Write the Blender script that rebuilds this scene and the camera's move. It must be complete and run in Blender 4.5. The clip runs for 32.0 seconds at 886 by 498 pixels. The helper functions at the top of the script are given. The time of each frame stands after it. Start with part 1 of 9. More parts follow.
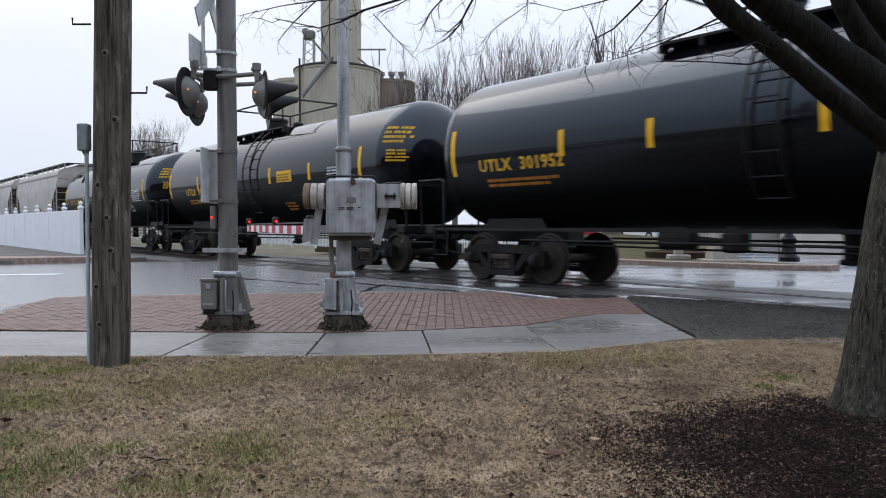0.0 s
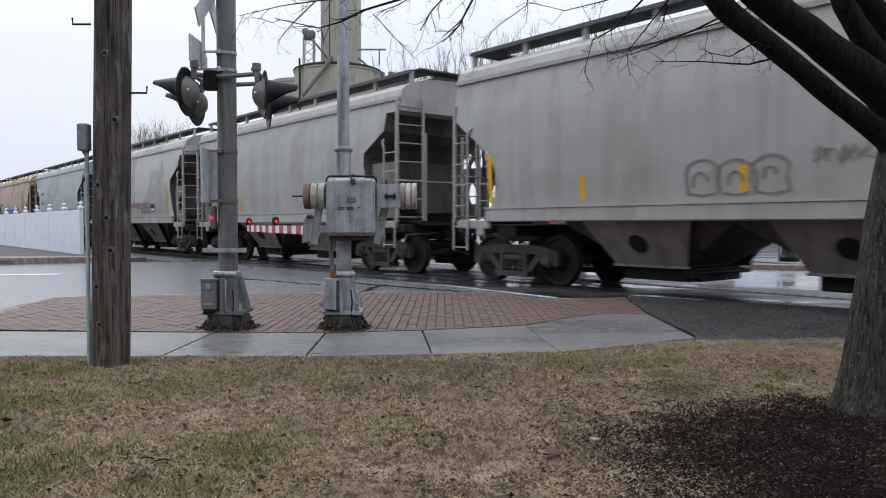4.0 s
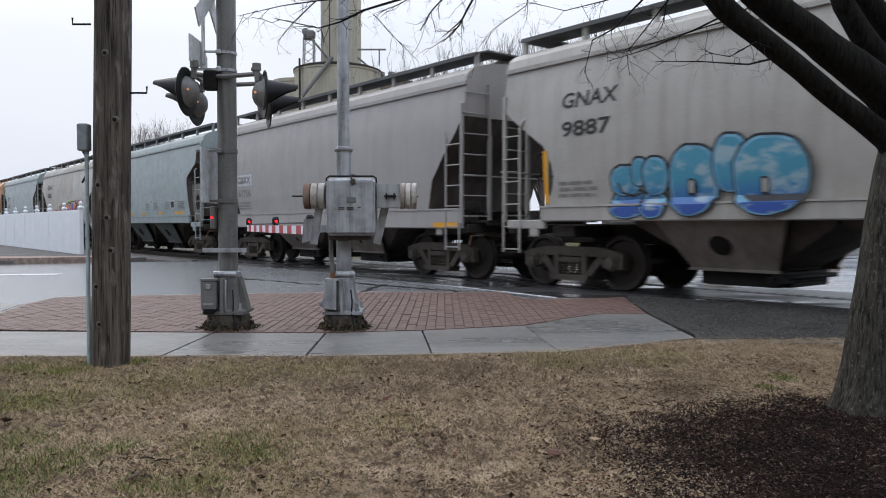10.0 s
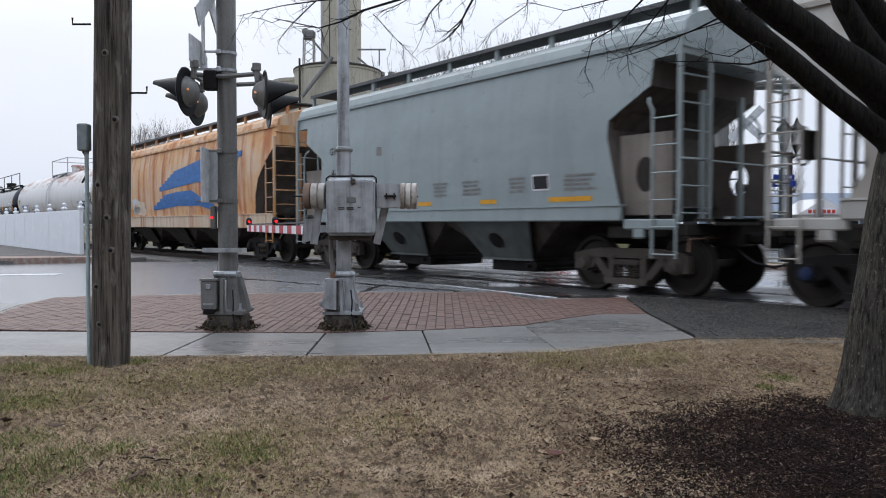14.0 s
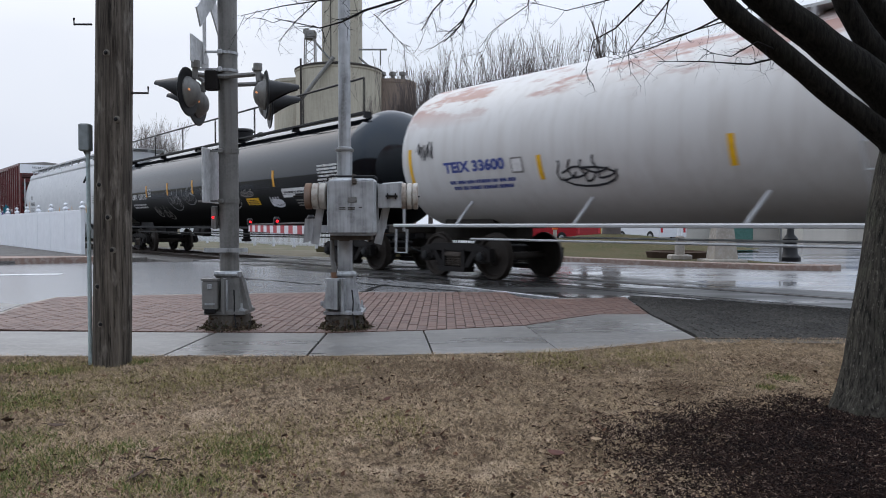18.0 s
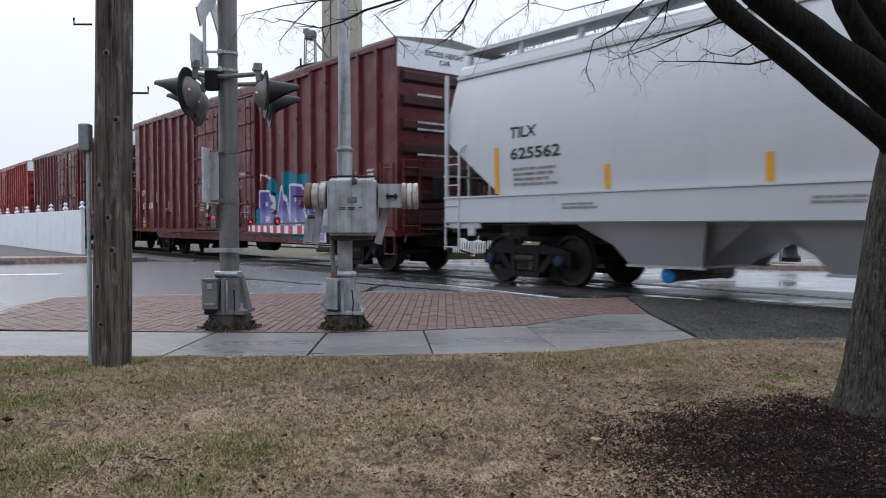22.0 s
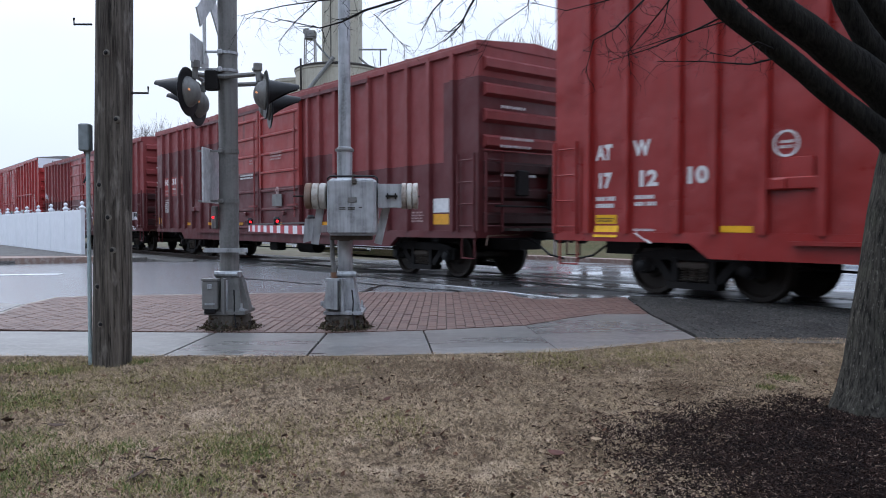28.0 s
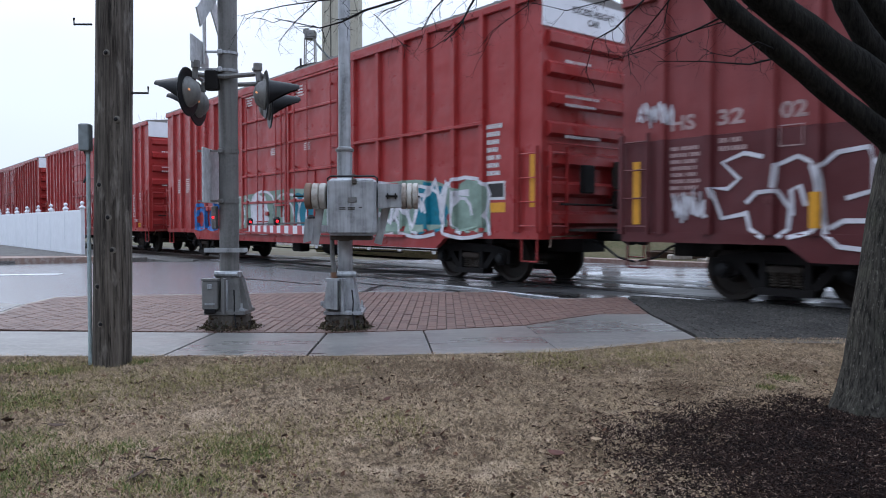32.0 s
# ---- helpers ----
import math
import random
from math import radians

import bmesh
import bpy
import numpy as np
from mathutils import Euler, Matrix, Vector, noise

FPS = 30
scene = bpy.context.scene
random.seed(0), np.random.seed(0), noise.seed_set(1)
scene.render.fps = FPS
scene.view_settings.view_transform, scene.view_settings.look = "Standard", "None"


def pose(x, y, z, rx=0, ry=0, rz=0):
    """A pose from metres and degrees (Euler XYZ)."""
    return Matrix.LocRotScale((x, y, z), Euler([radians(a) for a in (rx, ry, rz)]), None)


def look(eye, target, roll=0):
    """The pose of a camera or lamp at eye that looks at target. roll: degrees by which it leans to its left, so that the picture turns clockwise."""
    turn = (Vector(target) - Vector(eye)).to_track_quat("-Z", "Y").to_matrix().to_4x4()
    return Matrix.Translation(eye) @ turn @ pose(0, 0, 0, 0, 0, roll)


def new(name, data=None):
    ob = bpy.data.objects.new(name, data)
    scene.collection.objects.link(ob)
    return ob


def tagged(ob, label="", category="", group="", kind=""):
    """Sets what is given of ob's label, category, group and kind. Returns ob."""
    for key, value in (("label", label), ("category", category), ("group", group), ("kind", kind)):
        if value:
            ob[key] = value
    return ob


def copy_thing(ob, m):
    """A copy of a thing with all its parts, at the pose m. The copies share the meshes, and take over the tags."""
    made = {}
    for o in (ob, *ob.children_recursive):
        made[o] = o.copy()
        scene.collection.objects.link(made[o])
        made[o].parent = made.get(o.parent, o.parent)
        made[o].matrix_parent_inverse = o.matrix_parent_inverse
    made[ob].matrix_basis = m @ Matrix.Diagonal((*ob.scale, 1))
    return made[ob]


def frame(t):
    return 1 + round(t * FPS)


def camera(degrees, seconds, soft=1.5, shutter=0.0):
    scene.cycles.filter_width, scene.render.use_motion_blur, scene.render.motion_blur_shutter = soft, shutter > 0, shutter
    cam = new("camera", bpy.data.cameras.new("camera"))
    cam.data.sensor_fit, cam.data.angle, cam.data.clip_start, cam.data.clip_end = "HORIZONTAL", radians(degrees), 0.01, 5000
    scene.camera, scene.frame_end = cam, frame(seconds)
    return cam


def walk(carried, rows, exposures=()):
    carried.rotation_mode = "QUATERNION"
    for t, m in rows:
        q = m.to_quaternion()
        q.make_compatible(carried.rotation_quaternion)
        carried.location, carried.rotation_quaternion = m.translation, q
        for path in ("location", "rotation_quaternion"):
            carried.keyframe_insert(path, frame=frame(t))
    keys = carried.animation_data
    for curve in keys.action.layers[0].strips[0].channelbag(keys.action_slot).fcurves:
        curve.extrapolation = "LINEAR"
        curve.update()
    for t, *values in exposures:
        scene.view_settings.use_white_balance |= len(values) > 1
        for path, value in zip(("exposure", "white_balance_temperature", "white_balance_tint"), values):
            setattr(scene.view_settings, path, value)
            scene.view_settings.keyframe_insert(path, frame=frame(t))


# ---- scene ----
# camera: stands on the lawn, nudged once by a hair
cam = camera(60.66, 32.0, soft=0.98, shutter=0.22)
walk(cam, [(0, pose(0, 0, 1.095, 88.162, 0, 0)), (14.5, pose(0, 0, 1.095, 88.162, 0, 0)),
           (16.5, pose(0, 0, 1.095, 88.162, 0, 0.086)), (32, pose(0, 0, 1.095, 88.162, 0, 0.086))],
     exposures=[(0, 0.0, 6380, 10), (3.5, 0.0, 6420, 10), (6, 0.0, 6560, 10), (12, 0.0, 6500, 10), (17, 0.02, 6400, 10), (18.3, -0.1, 6400, 10),
                (19.4, -0.1, 6380, 10), (21, 0.03, 6350, 10), (23, 0.07, 6400, 10), (25.5, 0.1, 6180, 10), (28, 0.13, 5900, 10), (32, 0.13, 5880, 10)])

# ---- light: a bright overcast winter sky ----
world = bpy.data.worlds.new("overcast")
scene.world = world
world.use_nodes = True
wn, wl = world.node_tree.nodes, world.node_tree.links
wn.clear()
sky = wn.new("ShaderNodeTexSky")
sky.sky_type, sky.sun_disc = "NISHITA", False
sky.sun_elevation, sky.sun_rotation = radians(42), radians(-35)
sky.air_density, sky.dust_density = 1.6, 6.0
dim = wn.new("ShaderNodeVectorMath")
dim.operation = "SCALE"
dim.inputs["Scale"].default_value = 0.10
cloud = wn.new("ShaderNodeTexNoise")
cloud.inputs["Scale"].default_value, cloud.inputs["Detail"].default_value = 1.6, 4
ramp = wn.new("ShaderNodeValToRGB")
ramp.color_ramp.elements[0].position, ramp.color_ramp.elements[0].color = 0.3, (0.72, 0.82, 1.0, 1)
ramp.color_ramp.elements[1].position, ramp.color_ramp.elements[1].color = 0.62, (0.89, 0.95, 1.07, 1)
mixw = wn.new("ShaderNodeMix")
mixw.data_type = "RGBA"
mixw.inputs["Factor"].default_value = 0.88
bg = wn.new("ShaderNodeBackground")
bg.inputs["Strength"].default_value = 1.0
wout = wn.new("ShaderNodeOutputWorld")
wl.new(sky.outputs[0], dim.inputs[0])
wl.new(cloud.outputs["Fac"], ramp.inputs[0])
wl.new(dim.outputs[0], mixw.inputs["A"])
wl.new(ramp.outputs[0], mixw.inputs["B"])
# an overcast sky grows brighter towards the zenith
up = wn.new("ShaderNodeTexCoord")
sep = wn.new("ShaderNodeSeparateXYZ")
rise = wn.new("ShaderNodeMapRange")
rise.inputs["From Min"].default_value, rise.inputs["From Max"].default_value = 0.22, 1.0
rise.inputs["To Min"].default_value, rise.inputs["To Max"].default_value = 1.0, 2.3
lift = wn.new("ShaderNodeVectorMath")
lift.operation = "SCALE"
wl.new(up.outputs["Generated"], sep.inputs[0])
wl.new(sep.outputs["Z"], rise.inputs["Value"])
wl.new(mixw.outputs["Result"], lift.inputs[0])
wl.new(rise.outputs["Result"], lift.inputs["Scale"])
wl.new(lift.outputs[0], bg.inputs["Color"])
wl.new(bg.outputs[0], wout.inputs[0])
sun_data = bpy.data.lights.new("sun", "SUN")
sun_data.energy, sun_data.angle, sun_data.color = 0.5, radians(35), (1, 1, 1)
sun = new("sun", sun_data)
sun.matrix_world = look((-40, 50, 80), (0, 12, 0))


# ---- materials ----
def shader(name, rough=0.6, metal=0.0, spec=0.5):
    m = bpy.data.materials.new(name)
    m.use_nodes = True
    b = m.node_tree.nodes["Principled BSDF"]
    b.inputs["Roughness"].default_value, b.inputs["Metallic"].default_value = rough, metal
    b.inputs["Specular IOR Level"].default_value = spec
    return m, m.node_tree.nodes, m.node_tree.links, b


def coords(n, l, sx=1.0, sy=1.0, sz=1.0, kind="Object"):
    tc, mp, oi, ad = (n.new(k) for k in ("ShaderNodeTexCoord", "ShaderNodeMapping", "ShaderNodeObjectInfo", "ShaderNodeVectorMath"))
    mp.inputs["Scale"].default_value = (sx, sy, sz)
    sc = n.new("ShaderNodeVectorMath")
    sc.operation = "SCALE"
    cb = n.new("ShaderNodeCombineXYZ")
    for k in range(3):
        l.new(oi.outputs["Random"], cb.inputs[k])
    l.new(cb.outputs[0], sc.inputs[0])
    sc.inputs["Scale"].default_value = 37.0
    l.new(tc.outputs[kind], ad.inputs[0])
    l.new(sc.outputs[0], ad.inputs[1])
    l.new(ad.outputs[0], mp.inputs["Vector"])
    return mp.outputs[0]


def noise_of(n, l, vec, scale, detail=4.0, rough=0.6):
    t = n.new("ShaderNodeTexNoise")
    t.inputs["Scale"].default_value, t.inputs["Detail"].default_value, t.inputs["Roughness"].default_value = scale, detail, rough
    l.new(vec, t.inputs["Vector"])
    return t.outputs["Fac"]


def span(n, l, fac, lo, hi, a=0.0, b=1.0):
    r = n.new("ShaderNodeMapRange")
    r.inputs["From Min"].default_value, r.inputs["From Max"].default_value = lo, hi
    r.inputs["To Min"].default_value, r.inputs["To Max"].default_value = a, b
    l.new(fac, r.inputs["Value"])
    return r.outputs["Result"]


def blend(n, l, fac, a, b):
    m = n.new("ShaderNodeMix")
    m.data_type = "RGBA"
    for v, k in ((fac, "Factor"), (a, "A"), (b, "B")):
        if isinstance(v, tuple):
            m.inputs[k].default_value = (*v, 1)
        elif isinstance(v, float):
            m.inputs[k].default_value = v
        else:
            l.new(v, m.inputs[k])
    return m.outputs["Result"]


def relief(n, l, b, fac, strength, dist):
    k = n.new("ShaderNodeBump")
    k.inputs["Strength"].default_value, k.inputs["Distance"].default_value = strength, dist
    l.new(fac, k.inputs["Height"])
    l.new(k.outputs[0], b.inputs["Normal"])


def worn(name, base, dirt, rough=0.5, metal=0.0, streak=0.5, blotch=0.4, rust=None, rust_amount=0.0, grain=40.0, bump=0.15, big=0.9, spec=0.3, fine=1.0, dent=0.0, patch=None):
    """Paint or metal with run-down streaks, blotches, fine grain and rust; patch is a colour brushed over it in uneven fields."""
    m, n, l, b = shader(name, rough, metal, spec)
    v, vs = coords(n, l), coords(n, l, 2.6 * fine, 2.6 * fine, 0.16 * fine)
    a = span(n, l, noise_of(n, l, vs, 1.6), 0.45, 0.75, 0.0, streak)
    c = blend(n, l, a, base, dirt)
    c = blend(n, l, span(n, l, noise_of(n, l, v, big, 5), 0.42, 0.7, 0.0, blotch), c, dirt)
    light = tuple(min(1.0, k * 1.18 + 0.001) for k in base)
    c = blend(n, l, span(n, l, noise_of(n, l, v, grain, 2), 0.35, 0.7, 0.0, 0.35), c, light)
    if patch:
        c = blend(n, l, span(n, l, noise_of(n, l, coords(n, l, 0.55, 0.55, 0.42), 0.8, 5, 0.55), 0.47, 0.49, 0.0, 0.62), c, patch)
    if rust:
        c = blend(n, l, span(n, l, noise_of(n, l, vs, 0.9, 6, 0.7), 0.62 - 0.3 * rust_amount, 0.72 - 0.22 * rust_amount, 0.0, 0.9), c, rust)
    l.new(c, b.inputs["Base Color"])
    l.new(span(n, l, noise_of(n, l, v, 3.0), 0.3, 0.7, max(0.05, rough - 0.12), min(1.0, rough + 0.15)), b.inputs["Roughness"])
    relief(n, l, b, noise_of(n, l, v, grain * 0.6, 3), bump, 0.004)
    if dent:
        k, first = n.new("ShaderNodeBump"), b.inputs["Normal"].links[0].from_node
        k.inputs["Strength"].default_value, k.inputs["Distance"].default_value = 1.0, dent
        l.new(noise_of(n, l, v, 1.5, 2, 0.4), k.inputs["Height"])
        l.new(k.outputs[0], first.inputs["Normal"])
    return m


def plain(name, base, rough=0.5, metal=0.0, var=0.2, scale=14.0, spec=0.22):
    m, n, l, b = shader(name, rough, metal, spec)
    v = coords(n, l)
    lo = tuple(k * (1 - var) for k in base)
    hi = tuple(min(1, k * (1 + var)) for k in base)
    l.new(blend(n, l, span(n, l, noise_of(n, l, v, scale), 0.3, 0.7), lo, hi), b.inputs["Base Color"])
    relief(n, l, b, noise_of(n, l, v, scale * 5, 2), 0.1, 0.003)
    return m


def glow(name, colour, power):
    m, n, l, b = shader(name, 0.3)
    b.inputs["Base Color"].default_value = (*colour, 1)
    b.inputs["Emission Color"].default_value, b.inputs["Emission Strength"].default_value = (*colour, 1), power
    return m


def ground_mat(name, cols, scales, rough, bump, dist, wet=0.0, sharp=(0.45, 0.68)):
    """cols: base, second, third; scales: large and fine patches. wet: share of low-gloss puddle film."""
    m, n, l, b = shader(name, rough, 0.0, 0.5 if wet else 0.12)
    v = coords(n, l)
    c = blend(n, l, span(n, l, noise_of(n, l, v, scales[0], 5), 0.38, 0.62), cols[0], cols[1])
    c = blend(n, l, span(n, l, noise_of(n, l, v, scales[1], 3), sharp[0], sharp[1]), c, cols[2])
    l.new(c, b.inputs["Base Color"])
    if wet:
        l.new(span(n, l, noise_of(n, l, coords(n, l, 0.4, 1.6, 1.0), 0.5, 4), 0.4, 0.62, rough, wet), b.inputs["Roughness"])
    relief(n, l, b, noise_of(n, l, v, scales[2], 3, 0.7), bump, dist)
    return m


def tank_enamel():
    """Glossy black enamel, dulled by road grime low on the shell."""
    m, n, l, b = shader("black tank enamel", 0.2, 0.0, 0.5)
    v, vs = coords(n, l), coords(n, l, 2.6, 2.6, 0.16)
    tc, sp = n.new("ShaderNodeTexCoord"), n.new("ShaderNodeSeparateXYZ")
    l.new(tc.outputs["Object"], sp.inputs[0])
    grime = span(n, l, sp.outputs["Z"], 2.35, 1.5)
    c = blend(n, l, span(n, l, noise_of(n, l, vs, 1.6), 0.45, 0.75, 0.0, 0.6), (0.0022, 0.0028, 0.0044), (0.006, 0.0066, 0.0082))
    l.new(blend(n, l, grime, c, (0.0035, 0.0033, 0.003)), b.inputs["Base Color"])
    l.new(blend(n, l, grime, (0.09, 0.09, 0.09), (0.7, 0.7, 0.7)), b.inputs["Roughness"])
    l.new(span(n, l, sp.outputs["Z"], 2.7, 1.6, 0.5, 0.06), b.inputs["Specular IOR Level"])
    b.inputs["Specular Tint"].default_value = (0.80, 0.90, 1.0, 1)
    relief(n, l, b, noise_of(n, l, v, 2.2, 2), 0.05, 0.01)
    return m


M_TANK = tank_enamel()
M_HEAD = M_TANK


def rusty_top():
    """White tank paint with rust blooms along the top of the shell."""
    m, n, l, b = shader("white tank paint with rust blooms", 0.45, 0.0, 0.3)
    v = coords(n, l)
    c = blend(n, l, span(n, l, noise_of(n, l, coords(n, l, 2.6, 2.6, 0.16), 1.6), 0.45, 0.75, 0.0, 0.45), (0.56, 0.55, 0.535), (0.40, 0.37, 0.34))
    tc, sp = n.new("ShaderNodeTexCoord"), n.new("ShaderNodeSeparateXYZ")
    l.new(tc.outputs["Object"], sp.inputs[0])
    high = span(n, l, sp.outputs["Z"], 3.0, 3.5, 0.0, 0.85)
    mu = n.new("ShaderNodeMath")
    mu.operation = "MULTIPLY"
    l.new(high, mu.inputs[0])
    l.new(span(n, l, noise_of(n, l, coords(n, l, 0.55, 1.5, 1.5), 1.1, 6, 0.65), 0.49, 0.57), mu.inputs[1])
    c = blend(n, l, mu.outputs[0], c, (0.31, 0.15, 0.115))
    low = span(n, l, sp.outputs["Z"], 1.9, 1.25, 0.0, 0.5)
    c = blend(n, l, low, c, (0.34, 0.30, 0.25))
    l.new(c, b.inputs["Base Color"])
    relief(n, l, b, noise_of(n, l, v, 20.0, 3), 0.1, 0.004)
    return m


M_TANKW = rusty_top()
M_HGREY = worn("weathered grey hopper paint", (0.37, 0.355, 0.325), (0.24, 0.22, 0.195), 0.45, streak=0.75, blotch=0.5, dent=0.03, spec=0.45)
M_HPALE = worn("grey hopper paint with pale brushed patches", (0.33, 0.315, 0.285), (0.22, 0.20, 0.175), 0.45, streak=0.7, blotch=0.5, dent=0.03, spec=0.45, patch=(0.47, 0.46, 0.42))
M_HDRIP = worn("light grey hopper paint with brown stains", (0.40, 0.385, 0.355), (0.27, 0.25, 0.22), 0.45, streak=0.6, blotch=0.3, dent=0.03, spec=0.45, patch=(0.30, 0.265, 0.225))
M_HBLUEP = worn("blue grey hopper paint with chalky patches", (0.265, 0.307, 0.308), (0.195, 0.222, 0.222), 0.38, streak=0.6, blotch=0.4, dent=0.03, patch=(0.35, 0.365, 0.34))
# soot, with the shade under the overhang put into the same dark colour
M_SLOPE = worn("sooty slope sheet with shade in its colour", (0.115, 0.10, 0.088), (0.045, 0.038, 0.032), 0.85, blotch=0.8, streak=0.9, spec=0.1)
M_BAYB = worn("darker blue grey bay sheet", (0.13, 0.145, 0.14), (0.06, 0.06, 0.055), 0.7, blotch=0.7, streak=0.8, spec=0.15)
M_WALKWAY = worn("dark grating walkway", (0.11, 0.112, 0.115), (0.05, 0.05, 0.05), 0.6, metal=0.2, blotch=0.6)
M_HTAUPE = worn("grey taupe hopper paint", (0.31, 0.293, 0.28), (0.225, 0.21, 0.195), 0.45, streak=0.5, blotch=0.4, spec=0.45)
M_HBLUE = worn("blue grey hopper paint", (0.265, 0.307, 0.308), (0.195, 0.222, 0.222), 0.38, streak=0.6, blotch=0.4, dent=0.03)
M_HTAN = worn("rust stained tan hopper paint", (0.43, 0.365, 0.30), (0.36, 0.22, 0.12), 0.55, streak=0.9, blotch=0.9, big=0.45, rust=(0.27, 0.11, 0.035), rust_amount=0.5)
M_HORANGE = worn("orange rusted hopper paint", (0.55, 0.29, 0.115), (0.56, 0.49, 0.40), 0.6, streak=0.8, blotch=0.85, rust=(0.36, 0.11, 0.03), rust_amount=0.5, big=0.8)
M_HCREAM = worn("rust streaked cream paint", (0.56, 0.48, 0.385), (0.44, 0.25, 0.11), 0.6, streak=0.8, blotch=0.5, rust=(0.33, 0.11, 0.035), rust_amount=0.35)
M_HWHITE = worn("clean light grey hopper paint", (0.46, 0.47, 0.48), (0.37, 0.38, 0.39), 0.38, streak=0.25, blotch=0.25, bump=0.05)
M_MAROON = worn("dark maroon boxcar paint", (0.104, 0.016, 0.0165), (0.072, 0.0125, 0.013), 0.36, streak=0.5, blotch=0.5, dent=0.08, spec=0.36)
M_RED = worn("bright red boxcar paint", (0.25, 0.0215, 0.0185), (0.17, 0.018, 0.016), 0.36, streak=0.5, blotch=0.5, dent=0.08, spec=0.36)
M_RED2 = worn("red boxcar paint", (0.31, 0.031, 0.029), (0.22, 0.025, 0.023), 0.36, streak=0.5, blotch=0.5, dent=0.08, spec=0.36)
M_FADED = worn("sun faded red boxcar paint", (0.205, 0.042, 0.041), (0.15, 0.030, 0.030), 0.5, streak=0.6, blotch=0.5, dent=0.07)
M_DOOR = worn("peeling bright red door paint", (0.265, 0.036, 0.033), (0.20, 0.03, 0.028), 0.4, streak=0.5, blotch=0.5, rust=(0.035, 0.016, 0.014), rust_amount=0.12, dent=0.05)
M_LOWER = worn("maroon repaint", (0.096, 0.022, 0.0235), (0.068, 0.018, 0.0185), 0.45, streak=0.4, blotch=0.4, dent=0.07)
M_TRUCK = worn("brown grey cast steel", (0.088, 0.074, 0.062), (0.028, 0.024, 0.021), 0.75, streak=0.3, blotch=0.7, grain=25, bump=0.3, spec=0.15)
M_TRUCKB = worn("black oily cast steel", (0.013, 0.012, 0.012), (0.026, 0.022, 0.02), 0.65, streak=0.3, blotch=0.6, grain=25, bump=0.3, spec=0.15)
M_WHEEL = worn("brown wheel steel", (0.042, 0.035, 0.030), (0.018, 0.016, 0.015), 0.6, metal=0.2, blotch=0.5, spec=0.2)
M_UNDER = worn("grimy underframe", (0.05, 0.044, 0.038), (0.022, 0.02, 0.018), 0.8, blotch=0.7, streak=0.6, spec=0.15)
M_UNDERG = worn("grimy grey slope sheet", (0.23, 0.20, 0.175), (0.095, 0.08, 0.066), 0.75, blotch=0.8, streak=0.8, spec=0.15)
M_SOOT = worn("sooty maroon end sheet", (0.05, 0.016, 0.016), (0.016, 0.010, 0.009), 0.6, streak=0.7, blotch=0.8)
M_BLACK = plain("black steel", (0.009, 0.009, 0.010), 0.45)
M_YELLOW = plain("yellow reflective tape", (0.72, 0.40, 0.015), 0.4, var=0.1)
M_AMBER = plain("amber tape", (0.62, 0.30, 0.03), 0.4, var=0.1)
M_WHITE = plain("white stencil paint", (0.62, 0.61, 0.60), 0.5, var=0.12)
M_LETTER = plain("black stencil paint", (0.035, 0.033, 0.032), 0.5)
M_LETTERY = plain("yellow stencil paint", (0.62, 0.35, 0.02), 0.5)
M_LETTERO = plain("orange stencil paint", (0.50, 0.20, 0.03), 0.5)
M_LETTERB = plain("blue stencil paint", (0.05, 0.07, 0.24), 0.5)
M_LETTERD = plain("faded navy stencil paint", (0.06, 0.062, 0.095), 0.6)
M_LETTERG = plain("faded grey stencil paint", (0.20, 0.19, 0.18), 0.6)
M_LETTERR = plain("red stencil paint", (0.45, 0.05, 0.03), 0.5)
M_GHOST = plain("faded white stencil paint", (0.36, 0.25, 0.24), 0.6, var=0.3)
M_PANELB = plain("black decal", (0.018, 0.018, 0.02), 0.5)
M_BLUE = plain("blue spray paint", (0.03, 0.13, 0.36), 0.5, var=0.3, scale=5)
M_BLUED = plain("deep blue spray paint", (0.015, 0.05, 0.20), 0.5, var=0.35, scale=4)
M_SKYB = plain("pale blue spray paint", (0.16, 0.34, 0.46), 0.5, var=0.3, scale=4)
M_TEAL = plain("teal spray paint", (0.01, 0.15, 0.21), 0.5, var=0.2)
M_MINT = plain("mint spray paint", (0.22, 0.48, 0.36), 0.5, var=0.2)
M_LIME = plain("lime spray paint", (0.30, 0.33, 0.04), 0.5)
M_MAGENTA = plain("magenta spray paint", (0.34, 0.04, 0.11), 0.5)
M_SPRAYW = plain("white spray paint", (0.58, 0.57, 0.60), 0.55, var=0.2, scale=4)
M_CHALK = plain("thin grey white spray paint", (0.30, 0.30, 0.31), 0.6, var=0.5, scale=5)
M_SPRAYK = plain("black spray paint", (0.03, 0.03, 0.035), 0.55)
M_GREENG = plain("grey green spray paint", (0.20, 0.27, 0.22), 0.55, var=0.35, scale=3)
M_VALVE = plain("blue valve paint", (0.03, 0.22, 0.55), 0.5)
M_CHROME = plain("dull galvanised steel", (0.42, 0.43, 0.44), 0.45, 0.6, 0.2, 9)


